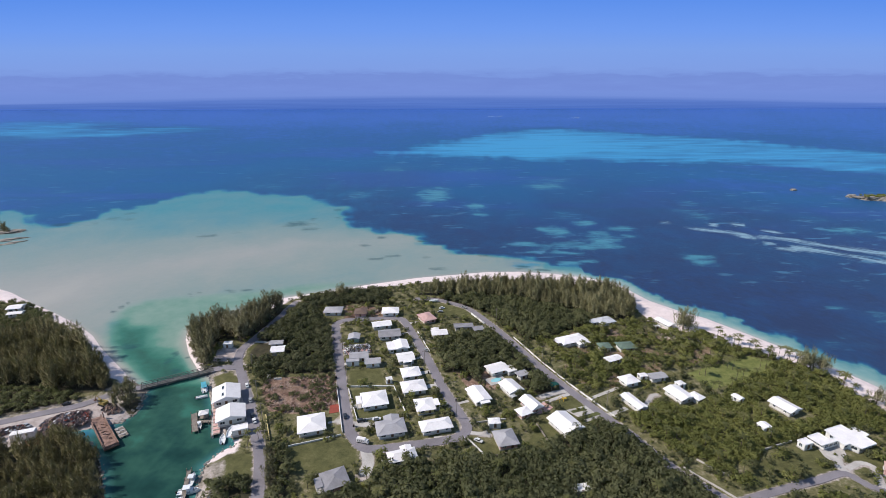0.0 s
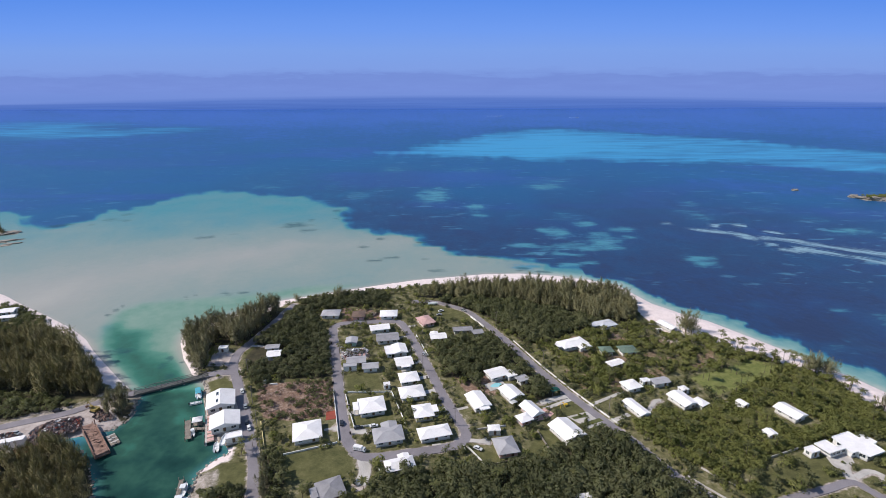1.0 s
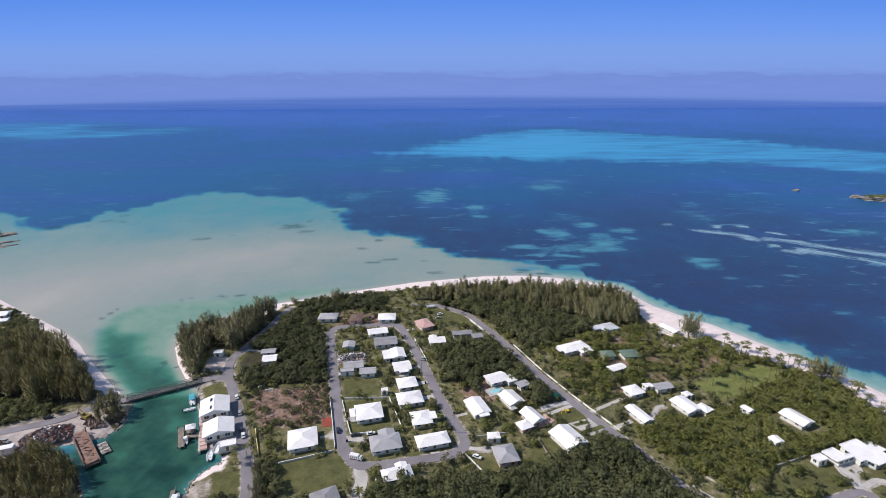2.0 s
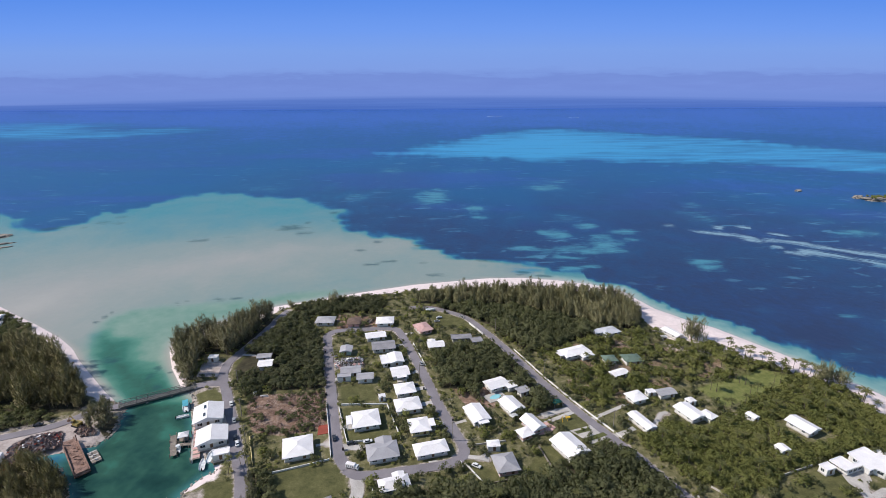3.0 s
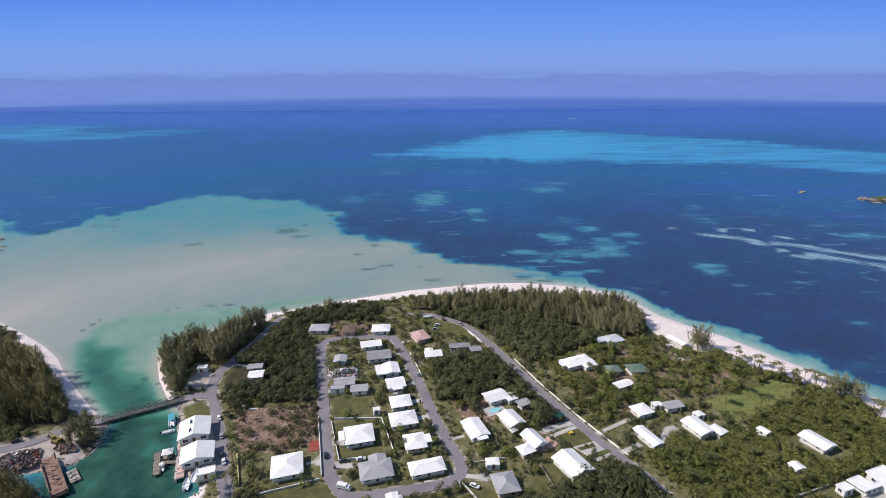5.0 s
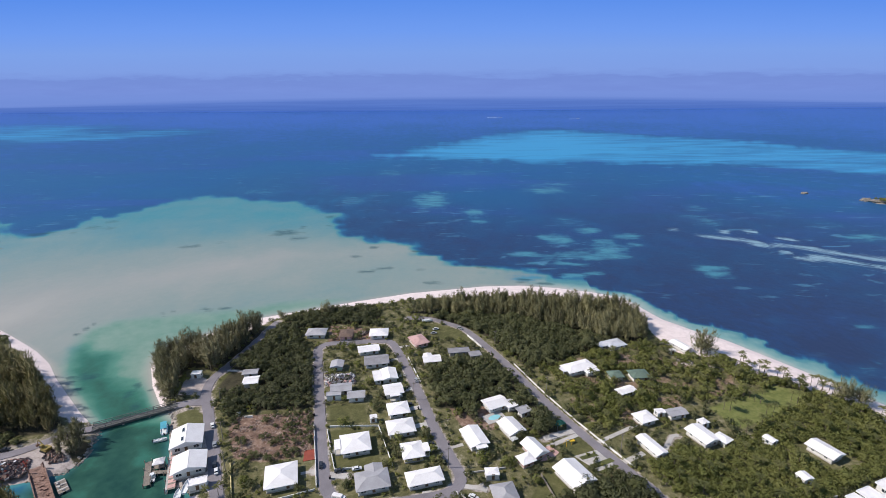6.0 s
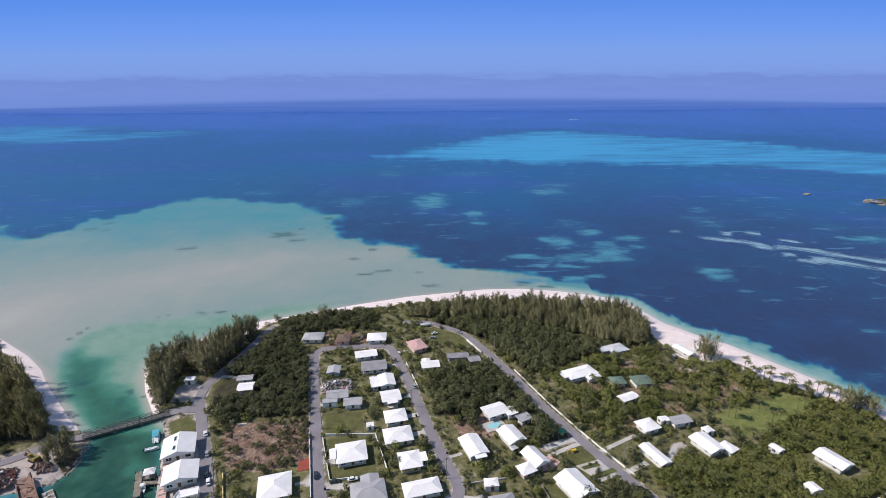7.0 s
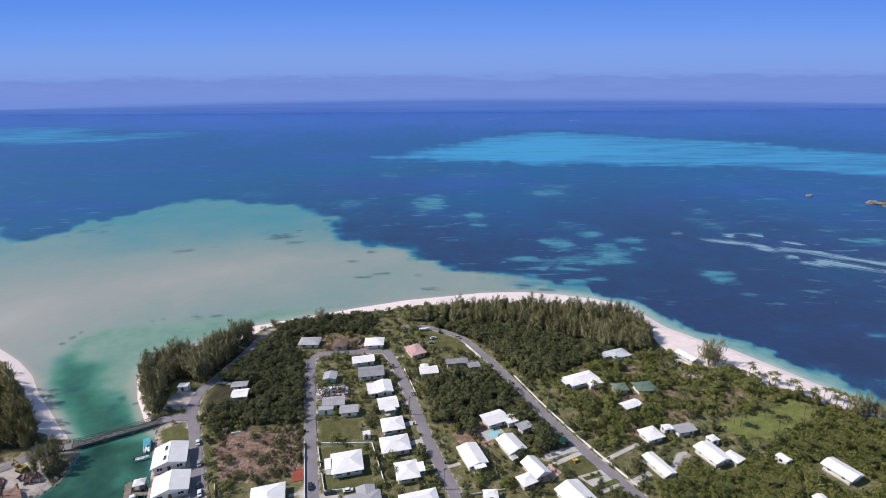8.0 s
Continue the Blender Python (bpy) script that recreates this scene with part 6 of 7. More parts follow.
def skylight(x, y):
    t = thing("skylight", pose(x, y, GZ + 4.3, 0, -17.5, 22), "dark rectangular skylight on a white roof", "skylight")
    part("curb", box(bmesh.new(), 0, 0, 0.02, 0.95, 2.3, 0.2), M_TRIM, t)
    part("pane", box(bmesh.new(), 0, 0, 0.14, 0.78, 2.1, 0.06), M_GLASS, t)


skylight(-90.34, 175.63)
skylight(-88.39, 170.8)


# distant boats with their wakes
def far_boat(x, y, turn, wake):
    boat(x, y, turn, 24, 7, "white boat under way far out at sea", "hard")
    bm = bmesh.new()
    c, s = math.cos(radians(turn)), math.sin(radians(turn))
    n = 14
    rows = []
    for i in range(n + 1):
        u = i / n
        w = 4.0 + 9 * u
        px, py = x - c * (6 + wake * u), y - s * (6 + wake * u)
        rows.append((bm.verts.new((px - s * w, py + c * w, 0.12)), bm.verts.new((px + s * w, py - c * w, 0.12))))
    for p, q in zip(rows, rows[1:]):
        bm.faces.new((p[0], p[1], q[1], q[0]))
    bmesh.ops.recalc_face_normals(bm, faces=bm.faces[:])
    tagged(part("wake", bm, M_FOAM, None), "thin white wake trailing a far boat", "wake", kind="structure")


far_boat(338, 2968, 4, 70)
far_boat(723, 2731, 2, 40)


# ---- rocks and islets ----
def rock(x, y, sx, sy, h, seed, label, name="rock_islet", turn=0):
    r = random.Random(seed)
    bm = bmesh.new()
    bmesh.ops.create_icosphere(bm, subdivisions=4, radius=1)
    for v in bm.verts:
        k = 1 + 0.35 * noise.noise(v.co * 1.7 + Vector((seed * 3.1, 0, 0))) + 0.2 * noise.noise(v.co * 5.0 + Vector((0, seed, 0)))
        v.co = Vector((v.co.x * sx * k, v.co.y * sy * k, max(v.co.z * h * k, -1.0)))
        v.co.z = min(v.co.z, h * (0.75 + 0.3 * noise.noise(Vector((v.co.x * 0.2, v.co.y * 0.2, seed)))))
    ob = part(name, bm, M_ROCK, None)
    ob.matrix_basis = pose(x, y, 0, 0, 0, turn)
    return tagged(ob, label, "rock")


rock(512, 576, 19, 9, 5.5, 1, "low brown limestone islet with a green top", turn=-8)
rock(497, 590, 6, 4, 4.5, 2, "pale limestone knob at the end of an islet")
rock(548, 572, 32, 16, 6.0, 12, "broad low brown limestone islet", turn=-6)
rock(458, 636, 4.5, 3.0, 2.6, 3, "small dark rock standing in the sea")
for x, y, sx, sy, h, k, turn in ((-380, 412, 15, 2.6, 1.2, 4, 28), (-366, 404, 8, 2.0, 1.0, 5, 40), (-376, 395, 13, 2.0, 0.9, 6, 22), (-400, 436, 14, 7, 2.2, 7, 20), (-396, 402, 22, 3.0, 1.2, 8, 18)):
    rock(x, y, sx, sy, h, k, "dark flat limestone ledge off the far bank", "rock_ledge", turn)
rng = np.random.default_rng(5)
for x, y, s in ((-404, 438, 1.0), (-408, 441, 1.1), (-399, 435, 0.8), (-412, 437, 1.0)):
    single("casuarina_tree", x, y, s, rng, "dark casuarina on a limestone ledge", "casuarinas of the ledge")
p = np.array([(500 + 60 * rng.random(), 568 + 16 * rng.random()) for _ in range(50)])
bush_v, bush_f, _ = broad_crown(120, 2.2, 2.2, 80, 0.9)
tagged(new("islet_scrub", mesh_of("islet_scrub", np.vstack([bush_v + (x, y, 3.6) for x, y in p]), np.vstack([bush_f + k * len(bush_v) for k in range(len(p))]), L_BRIGHT)),
       "low green scrub on a limestone islet", "scrub", kind="stuff")


# ---- barge, raft and scrap yard ----
def barge():
    t = thing("barge", pose(-125.2, 153.2, 0.0, 0, 0, -45), "rust-brown steel landing barge with its bow on the shore", "barge")
    bm = bmesh.new()
    box(bm, 0, 0, 0.2, 22, 4.6, 1.8)
    for v in bm.verts:
        if v.co.x > 0 and v.co.z < 0:
            v.co.x -= 1.6
    part("hull", bm, M_RUST, t)
    for i in range(11):
        part("deck_plate", box(bmesh.new(), -10 + 2 * i, 0, 1.125, 1.94, 3.7, 0.05), M_RUST, t)
    for s in (-1, 1):
        part("bulwark", box(bmesh.new(), 0.6, s * 2.15, 1.5, 20.4, 0.28, 0.8), M_RUST, t)
        part("ramp_post", box(bmesh.new(), -10.6, s * 2.0, 2.2, 0.35, 0.35, 2.6), M_RUST, t)
    part("ramp", box(bmesh.new(), -12.4, 0, 1.05, 3.2, 3.6, 0.16), M_RUST, t)
    part("stern_box", box(bmesh.new(), 9.2, 0, 1.5, 2.4, 3.6, 0.7), M_RUST, t)
    for i in range(16):
        r = random.Random(i)
        part("deck_scrap", box(bmesh.new(), r.uniform(-8, 8), r.uniform(-1.5, 1.5), 1.3, r.uniform(0.3, 1.2), r.uniform(0.2, 0.7), r.uniform(0.2, 0.5), r.uniform(0, 90)), M_RUST, t)


barge()


def raft():
    t = thing("work_raft", pose(-119.8, 154.4, 0, 0, 0, -43), "pale timber work raft beside a rusty barge", "raft")
    for s in (-1, 1):
        part("float", box(bmesh.new(), 0, s * 0.9, 0.1, 7.0, 0.9, 0.9), M_STEEL, t)
    for i in range(12):
        part("plank", box(bmesh.new(), -3.3 + 0.6 * i, 0, 0.6, 0.55, 2.9, 0.1), M_TIMBER if i % 4 else M_CONCRETE, t)
    for i in range(5):
        r = random.Random(90 + i)
        part("crate", box(bmesh.new(), r.uniform(-3, 3), r.uniform(-1, 1), 0.85, 0.7, 0.5, 0.4, r.uniform(0, 90)), M_CONCRETE, t)


raft()


def scrap_heap(name, ring, count, seed, mats, label, bulk=1.0):
    """Heaps of bent plate, pipe and broken boxes; too tangled to count."""
    r = np.random.default_rng(seed)
    ring = np.array(ring)
    top = tagged(new(name), label, "scrap", kind="stuff")
    corners = np.array([(x, y, z) for x in (-0.5, 0.5) for y in (-0.5, 0.5) for z in (-0.5, 0.5)])
    quads = np.array([(0, 1, 3, 2), (4, 6, 7, 5), (0, 4, 5, 1), (2, 3, 7, 6), (0, 2, 6, 4), (1, 5, 7, 3)])
    for m, share in mats:
        vs, fs, k = [], [], 0
        while k < count * share:
            x, y = r.uniform(ring[:, 0].min(), ring[:, 0].max()), r.uniform(ring[:, 1].min(), ring[:, 1].max())
            d = float(signed(np.array([x]), np.array([y]), ring)[0])
            if d < 0:
                continue
            size = r.uniform(0.15, 1.0, 3) * (1.7 * bulk, 1.1 * bulk, 0.8 * bulk)
            turn = np.array(Euler(r.uniform(-0.9, 0.9, 3) + (0, 0, r.uniform(0, 6))).to_matrix())
            vs.append((corners * size) @ turn.T + (x, y, GZ + 0.25 + r.uniform(0, min(d * 0.55, 1.9))))
            fs.append(quads + 8 * k)
            k += 1
        piece("scrap", mesh_of("scrap", np.vstack(vs), np.vstack(fs), m), top)


YARD = [(-152.1, 158.9), (-148.7, 163.6), (-145.0, 165.2), (-139.2, 166.0), (-134.9, 158.5), (-141.2, 155.1), (-144.2, 150.6), (-148.2, 150.8)]
SCRAP_MIX = ((M_SCRAP, 0.64), (M_RUST, 0.23), (M_RED, 0.05), (M_STEEL, 0.04), (M_TRIM, 0.03))
scrap_heap("scrap_heap", YARD, 950, 1, SCRAP_MIX, "tangled dark and rusty scrap metal heap beside the road", 1.05)
scrap_heap("scrap_heap", [(-141.8, 160.4), (-140.4, 163.2), (-137.0, 162.6), (-137.8, 159.8)], 70, 15, ((M_RED, 0.8), (M_SCRAP, 0.2)), "heap of crumpled red sheet metal on scrap", 1.3)
scrap_heap("scrap_heap", [(-150.2, 145.0), (-148.6, 147.4), (-144.6, 149.4), (-143.8, 147.8), (-147.6, 145.4)], 90, 16, ((M_RED, 0.75), (M_SCRAP, 0.25)), "long heap of red painted scrap beside a container", 1.2)
scrap_heap("scrap_heap", [(-168.0, 150.5), (-163.7, 155.6), (-158.0, 157.2), (-155.6, 155.3), (-160.1, 152.6), (-163.0, 149.0)], 260, 14, SCRAP_MIX, "heap of dark scrap metal behind a container", 1.0)
scrap_heap("scrap_heap", [(-134.5, 171.0), (-129.0, 168.0), (-126.5, 165.5), (-130.5, 164.0), (-135.5, 166.5)], 120, 2, ((M_RUST, 0.4), (M_SCRAP, 0.4), (M_TIMBER, 0.2)), "rusty pipes and plates heaped near the shore")


def container(x, y, turn, length, mat, label):
    t = thing("container", pose(x, y, GZ - 0.05, 0, 0, turn), label, "container")
    bm = box(bmesh.new(), 0, 0, 1.35, length, 2.6, 2.6)
    part("body", bm, mat, t)
    for s in (-1, 1):
        for i in range(int(length / 0.6)):
            part("rib", box(bmesh.new(), -length / 2 + 0.4 + 0.6 * i, s * 1.32, 1.35, 0.2, 0.06, 2.3), mat, t)
    part("door", box(bmesh.new(), length / 2 + 0.03, 0, 1.35, 0.06, 2.3, 2.3), mat, t)


container(-152.6, 150.6, 20, 7.4, M_WHITE_ROOF, "long white shipping container in a scrap yard")
container(-163.5, 148.2, 20, 6.0, M_LIGHTGREY_ROOF, "grey shipping container in a scrap yard")


# ---- vehicles ----
def vehicle_meshes():
    bm = bmesh.new()
    box(bm, 0, 0, 0.62, 4.3, 1.72, 0.62)
    bmesh.ops.bevel(bm, geom=bm.edges[:], offset=0.14, segments=2, affect="EDGES")
    top = bmesh.new()
    box(top, -0.25, 0, 1.17, 2.3, 1.5, 0.56)
    for v in top.verts:
        if v.co.z > 1.2:
            v.co.x = -0.25 + (v.co.x + 0.25) * 0.72
            v.co.y *= 0.86
    return bm, top


def car(x, y, turn, paint, label, name="car", z=GZ + 0.08):
    t = thing(name, pose(x, y, z, 0, 0, turn), label, "car", "parked cars")
    t.scale = (0.76, 0.76, 0.76)
    body, top = vehicle_meshes()
    part("body", body, paint, t)
    part("window", top, M_GLASS, t)
    part("roof", box(bmesh.new(), -0.25, 0, 1.475, 1.72, 1.32, 0.06), paint, t)
    for sx in (-1.35, 1.35):
        for sy in (-0.8, 0.8):
            part("wheel", beam(bmesh.new(), (sx, sy - 0.1, 0.32), (sx, sy + 0.1, 0.32), 0.32, sides=12), M_RUBBER, t)
    for sy in (-0.55, 0.55):
        part("headlight", box(bmesh.new(), 2.13, sy, 0.68, 0.06, 0.34, 0.16), M_TRIM, t)


P_WHITE = surface("white_car_paint", (0.75, 0.75, 0.74), (0.68, 0.68, 0.67), 0.25, spec=0.5, relief=0)
P_DARK = surface("dark_car_paint", (0.045, 0.05, 0.06), (0.03, 0.033, 0.04), 0.25, spec=0.5, relief=0)
P_RED = surface("red_car_paint", (0.4, 0.04, 0.035), (0.25, 0.03, 0.025), 0.3, spec=0.5, relief=0)
P_SILVER = surface("silver_car_paint", (0.42, 0.43, 0.44), (0.35, 0.36, 0.37), 0.3, metal=0.3, relief=0)
for x, y, turn, paint, label in (
        (-72.0, 159.4, 116, P_WHITE, "white car on the harbour road"), (-83.9, 183.3, 118, P_WHITE, "white car parked beside the boathouse"), (-78.4, 172.6, 115, P_SILVER, "silver car parked beside the boathouse"), (-74.0, 162.6, 115, P_DARK, "dark car parked beside the store"), (-31.2, 159.3, 12, P_DARK, "dark car on a house drive"), (-37.9, 162.0, 105, P_DARK, "dark car parked on the street"),
        (-25.5, 160.2, 14, P_WHITE, "white car on a house drive"), (-0.6, 262.8, 20, P_WHITE, "white car standing on rough grass"), (-1.6, 258.0, 10, P_SILVER, "silver car standing on rough grass"), (12.2, 263.6, -40, P_SILVER, "silver car beside the road bend"),
        (-24.4, 220.6, 105, P_DARK, "dark car beside a row house"), (-1.6, 172.2, 20, P_DARK, "dark car beside a garden"), (12.6, 147.8, -30, P_WHITE, "white car on a garden lawn"),
        (-8.4, 213.6, 110, P_SILVER, "silver car at the street side"), (-10.8, 196.0, 15, P_DARK, "dark car beside a bungalow"), (-9.2, 183.5, 15, P_SILVER, "silver car beside a bungalow"), (3.4, 164.0, 110, P_DARK, "dark car at the street bend"),
        (-141.5, 161.3, 30, P_RED, "red wrecked car in the scrap yard"), (-139.6, 163.4, 70, P_RED, "red wrecked car on scrap"), (-148.6, 146.6, 38, P_RED, "red wrecked car beside a container"), (-147.2, 149.0, 25, P_DARK, "dark wrecked car beside a container"),
        (-156.5, 156.8, -20, P_SILVER, "silver wrecked car in the scrap yard"), (-150.5, 157.4, 60, P_DARK, "dark wrecked car in the scrap yard"), (-161.0, 153.2, 10, P_WHITE, "white wrecked car in the scrap yard"), (-151.5, 170.4, 20, P_DARK, "dark car on the bridge road")):
    car(x, y, turn, paint, label)


def truck(x, y, turn):
    t = thing("truck", pose(x, y, GZ + 0.08, 0, 0, turn), "white box truck parked at the street corner", "truck")
    t.scale = (0.66, 0.66, 0.66)
    b = box(bmesh.new(), -0.9, 0, 1.75, 5.0, 2.2, 2.1)
    bmesh.ops.bevel(b, geom=b.edges[:], offset=0.06, segments=1, affect="EDGES")
    part("cargo_box", b, M_WHITE_ROOF, t)
    b = box(bmesh.new(), 2.6, 0, 1.3, 1.7, 2.0, 1.7)
    for v in b.verts:
        if v.co.x > 3 and v.co.z > 1.6:
            v.co.x -= 0.5
    part("cab", b, P_WHITE, t)
    part("windscreen", box(bmesh.new(), 3.2, 0, 1.7, 0.08, 1.7, 0.6), M_GLASS, t)
    part("chassis", box(bmesh.new(), 0, 0, 0.6, 6.6, 1.2, 0.25), M_RUBBER, t)
    for sx in (-2.4, 2.3):
        for sy in (-0.95, 0.95):
            part("wheel", beam(bmesh.new(), (sx, sy - 0.14, 0.42), (sx, sy + 0.14, 0.42), 0.42, sides=12), M_RUBBER, t)
    for i in range(4):
        part("side_panel", box(bmesh.new(), -2.6 + 1.1 * i, -1.13, 1.7, 0.5, 0.03, 1.0), M_STEEL, t)


truck(-28.8, 147.4, -16)


def excavator(x, y, turn):
    t = thing("excavator", pose(x, y, GZ - 0.03, 0, 0, turn), "dull yellow excavator parked beside scrap", "excavator")
    for s in (-1, 1):
        b = box(bmesh.new(), 0, s * 1.0, 0.4, 3.4, 0.5, 0.75)
        bmesh.ops.bevel(b, geom=b.edges[:], offset=0.2, segments=2, affect="EDGES")
        part("track", b, M_RUBBER, t)
    part("body", box(bmesh.new(), -0.5, 0, 1.35, 2.8, 2.2, 1.0), M_YELLOWPAINT, t)
    part("cab", box(bmesh.new(), 0.55, 0.55, 2.2, 1.2, 1.0, 1.5), M_YELLOWPAINT, t)
    part("window", box(bmesh.new(), 0.6, 0.55, 2.4, 1.24, 1.04, 0.7), M_GLASS, t)
    part("boom", beam(bmesh.new(), (0.8, -0.3, 1.6), (3.4, -0.3, 3.6), 0.24, 0.18, 4), M_YELLOWPAINT, t)
    part("arm", beam(bmesh.new(), (3.4, -0.3, 3.6), (4.6, -0.3, 1.5), 0.17, 0.14, 4), M_YELLOWPAINT, t)
    part("bucket", box(bmesh.new(), 4.6, -0.3, 1.1, 0.8, 0.9, 0.7, 0), M_RUST, t)


excavator(-136.8, 170.2, 160)


# ---- garden walls and fences ----
def garden_wall(points, height, mat, label, thick=0.24, name="garden_wall"):
    """A wall in straight runs with a coping on each."""
    t = thing(name, Matrix.Identity(4), label, "wall", "garden walls")
    for (ax, ay), (bx, by) in zip(points, points[1:]):
        n, a = math.hypot(bx - ax, by - ay), math.degrees(math.atan2(by - ay, bx - ax))
        part("run", box(bmesh.new(), (ax + bx) / 2, (ay + by) / 2, GZ + height / 2 - 0.2, n, thick, height + 0.4, a), mat, t)
        part("coping", box(bmesh.new(), (ax + bx) / 2, (ay + by) / 2, GZ + height + 0.045, n, thick + 0.1, 0.08, a), mat, t)


WALL_LABEL = "low white rendered garden wall"
for pts, h, mat, label in (
        ([(8.7, 149.3), (14.9, 139.4)], 1.0, M_WHITE_WALL, "low white wall along a garden drive"), ([(14.9, 139.4), (28.7, 143.4)], 0.9, M_TIMBER, "brown timber fence at the scrub edge"),
        ([(-13.4, 233.4), (-11.3, 227.1), (-8.2, 217.5), (-6.6, 212.5)], 0.9, M_WHITE_WALL, "low white wall along the village street"), ([(-40.0, 180.6), (-36.6, 170.4)], 1.0, M_WHITE_WALL, WALL_LABEL),
        ([(-35.6, 167.5), (-32.9, 159.8), (-25.4, 160.9)], 1.0, M_WHITE_WALL, "low white wall round a lawn garden"), ([(-45.6, 183.4), (-41.6, 168.8), (-37.2, 152.6)], 1.0, M_WHITE_WALL, "white wall along the village street"),
        ([(-37.4, 151.4), (-45.0, 148.6), (-54.9, 145.2)], 0.8, M_WHITE_WALL, "low white wall above a mown lot"), ([(-69.0, 163.2), (-62.6, 148.6)], 0.9, M_YELLOW_WALL, "pale cream wall along the harbour road"),
        ([(-22.2, 143.0), (-19.8, 133.6)], 1.0, M_WHITE_WALL, "white wall beside a drive"), ([(-39.4, 182.4), (-21.1, 182.6), (-13.9, 162.0)], 1.0, M_WHITE_WALL, "pale rendered wall between gardens"),
        ([(35.2, 157.3), (37.6, 147.7)], 0.9, M_TIMBER, "brown timber fence beside a lawn"), ([(110.2, 142.3), (124.5, 147.3)], 1.1, M_CONCRETE, "pale concrete wall at the scrub edge"),
        ([(-74.0, 188.4), (-70.8, 188.8)], 1.0, M_WHITE_WALL, WALL_LABEL), ([(8.2, 147.6), (7.4, 150.0)], 0.8, M_WHITE_WALL, WALL_LABEL), ([(-54.4, 216.0), (-51.4, 205.0)], 0.9, M_GREY_WALL, "grey block wall before a half-built house"),
        ([(10.0, 157.8), (24.0, 160.4)], 0.8, M_CONCRETE, "low concrete wall behind a hut"), ([(93.4, 130.6), (90.0, 133.6), (86.2, 138.4)], 0.7, M_CONCRETE, "broken pale wall along the road")):
    garden_wall(pts, h * 0.65, mat, label, 0.18)

# white wall along the seaward side of the diagonal road
line = spline(ROAD_M, 6.0)
way = np.gradient(line, axis=0)
way /= np.hypot(way[:, 0], way[:, 1])[:, None]
off = line + np.stack((-way[:, 1], way[:, 0]), 1) * 3.0
run = [tuple(q) for q in off if 160 < q[1] < 227]
for a in range(0, len(run) - 1, 5):
    garden_wall(run[a:a + 6], 0.5, M_WHITE_WALL, "low white wall along the diagonal road", 0.18)
off2 = line - np.stack((-way[:, 1], way[:, 0]), 1) * 2.9
garden_wall([tuple(q) for q in off2 if 238 < q[1] < 256], 0.8, M_WHITE_WALL, "short white wall along the diagonal road")
garden_wall([tuple(q) for q in off if 120 < q[1] < 136], 0.5, M_CONCRETE, "pale kerb wall along the diagonal road")


# ---- pool, patio, debris and posts ----
def pool():
    t = thing("swimming_pool", pose(23.0, 187.6, GZ, 0, 0, 27), "small turquoise swimming pool on a pale terrace", "pool")
    part("terrace", box(bmesh.new(), 0, 0, 0.0, 8.4, 5.4, 0.24), M_CONCRETE, t)
    bm = bmesh.new()
    bmesh.ops.create_circle(bm, cap_ends=True, segments=28, radius=1)
    for v in bm.verts:
        v.co = Vector((v.co.x * 2.6, v.co.y * 1.4 * (1 + 0.15 * v.co.x), 0.128))
    part("water", bm, M_POOL, t)


pool()
slab("patio", [(-44.6, 164.2), (-40.9, 165.2), (-42.0, 170.4), (-45.4, 169.6)], GZ + 0.12, M_RED, "red tiled patio beside a bungalow", "patio")
slab("court", [(17.0, 150.0), (16.0, 154.4), (12.6, 152.0)], GZ + 0.028, M_CONCRETE, "pale concrete yard beside a house", "yard")


def brush():
    """Cut and dried branches strewn over the cleared lot."""
    r = np.random.default_rng(3)
    n = 5200
    ring = np.array(DIRTLOT)
    x, y = r.uniform(ring[:, 0].min(), ring[:, 0].max(), n), r.uniform(ring[:, 1].min(), ring[:, 1].max(), n)
    keep = (signed(x, y, DIRTLOT) > 0.5) & (rough_field(x, y, 11, 33) + r.uniform(-0.5, 0.5, n) > 0.0)
    x, y = x[keep], y[keep]
    k = len(x)
    way = unit(np.stack((r.normal(0, 1, k), r.normal(0, 1, k), np.abs(r.normal(0, 0.35, k))), 1))
    base = np.stack((x, y, GZ + r.uniform(0.02, 0.5, k)), 1)
    side = unit(np.cross(way, r.normal(0, 1, (k, 3))))
    v, f = blades(base, way, side, r.uniform(0.5, 1.6, k), r.uniform(0.12, 0.4, k))
    tagged(new("cut_brush", mesh_of("cut_brush", v, f, M_BRUSH)), "dry brown cut branches strewn on a cleared lot", "brush", kind="stuff")


brush()


def pole(x, y):
    t = thing("utility_pole", pose(x, y, GZ - 0.3, 0, 0, 20), "brown wooden utility pole with a crossarm", "pole", "utility poles")
    part("mast", beam(bmesh.new(), (0, 0, 0), (0, 0, 8.6), 0.14, 0.1, 8), M_TIMBER, t)
    part("crossarm", box(bmesh.new(), 0, 0, 8.0, 1.8, 0.12, 0.14), M_TIMBER, t)
    for u in (-0.75, 0.75, 0.3):
        part("insulator", beam(bmesh.new(), (u, 0, 8.07), (u, 0, 8.26), 0.05, sides=6), M_STEEL, t)


for x, y in ((-76.6, 175.4), (-69.0, 159.6), (-62.0, 144.0), (-86.2, 196.4), (-41.6, 186.5), (-49.6, 217.0), (-8.6, 199.5), (4.9, 160.8), (46.2, 203.4), (29.0, 245.0), (64.6, 167.0)):
    pole(x, y)


def tank(x, y, r, h, mat, label, name="water_tank"):
    t = thing(name, pose(x, y, GZ - 0.05), label, "tank")
    part("body", beam(bmesh.new(), (0, 0, 0), (0, 0, h), r, r, 16), mat, t)
    part("lid", beam(bmesh.new(), (0, 0, h), (0, 0, h + 0.18), r * 0.9, r * 0.3, 16), mat, t)


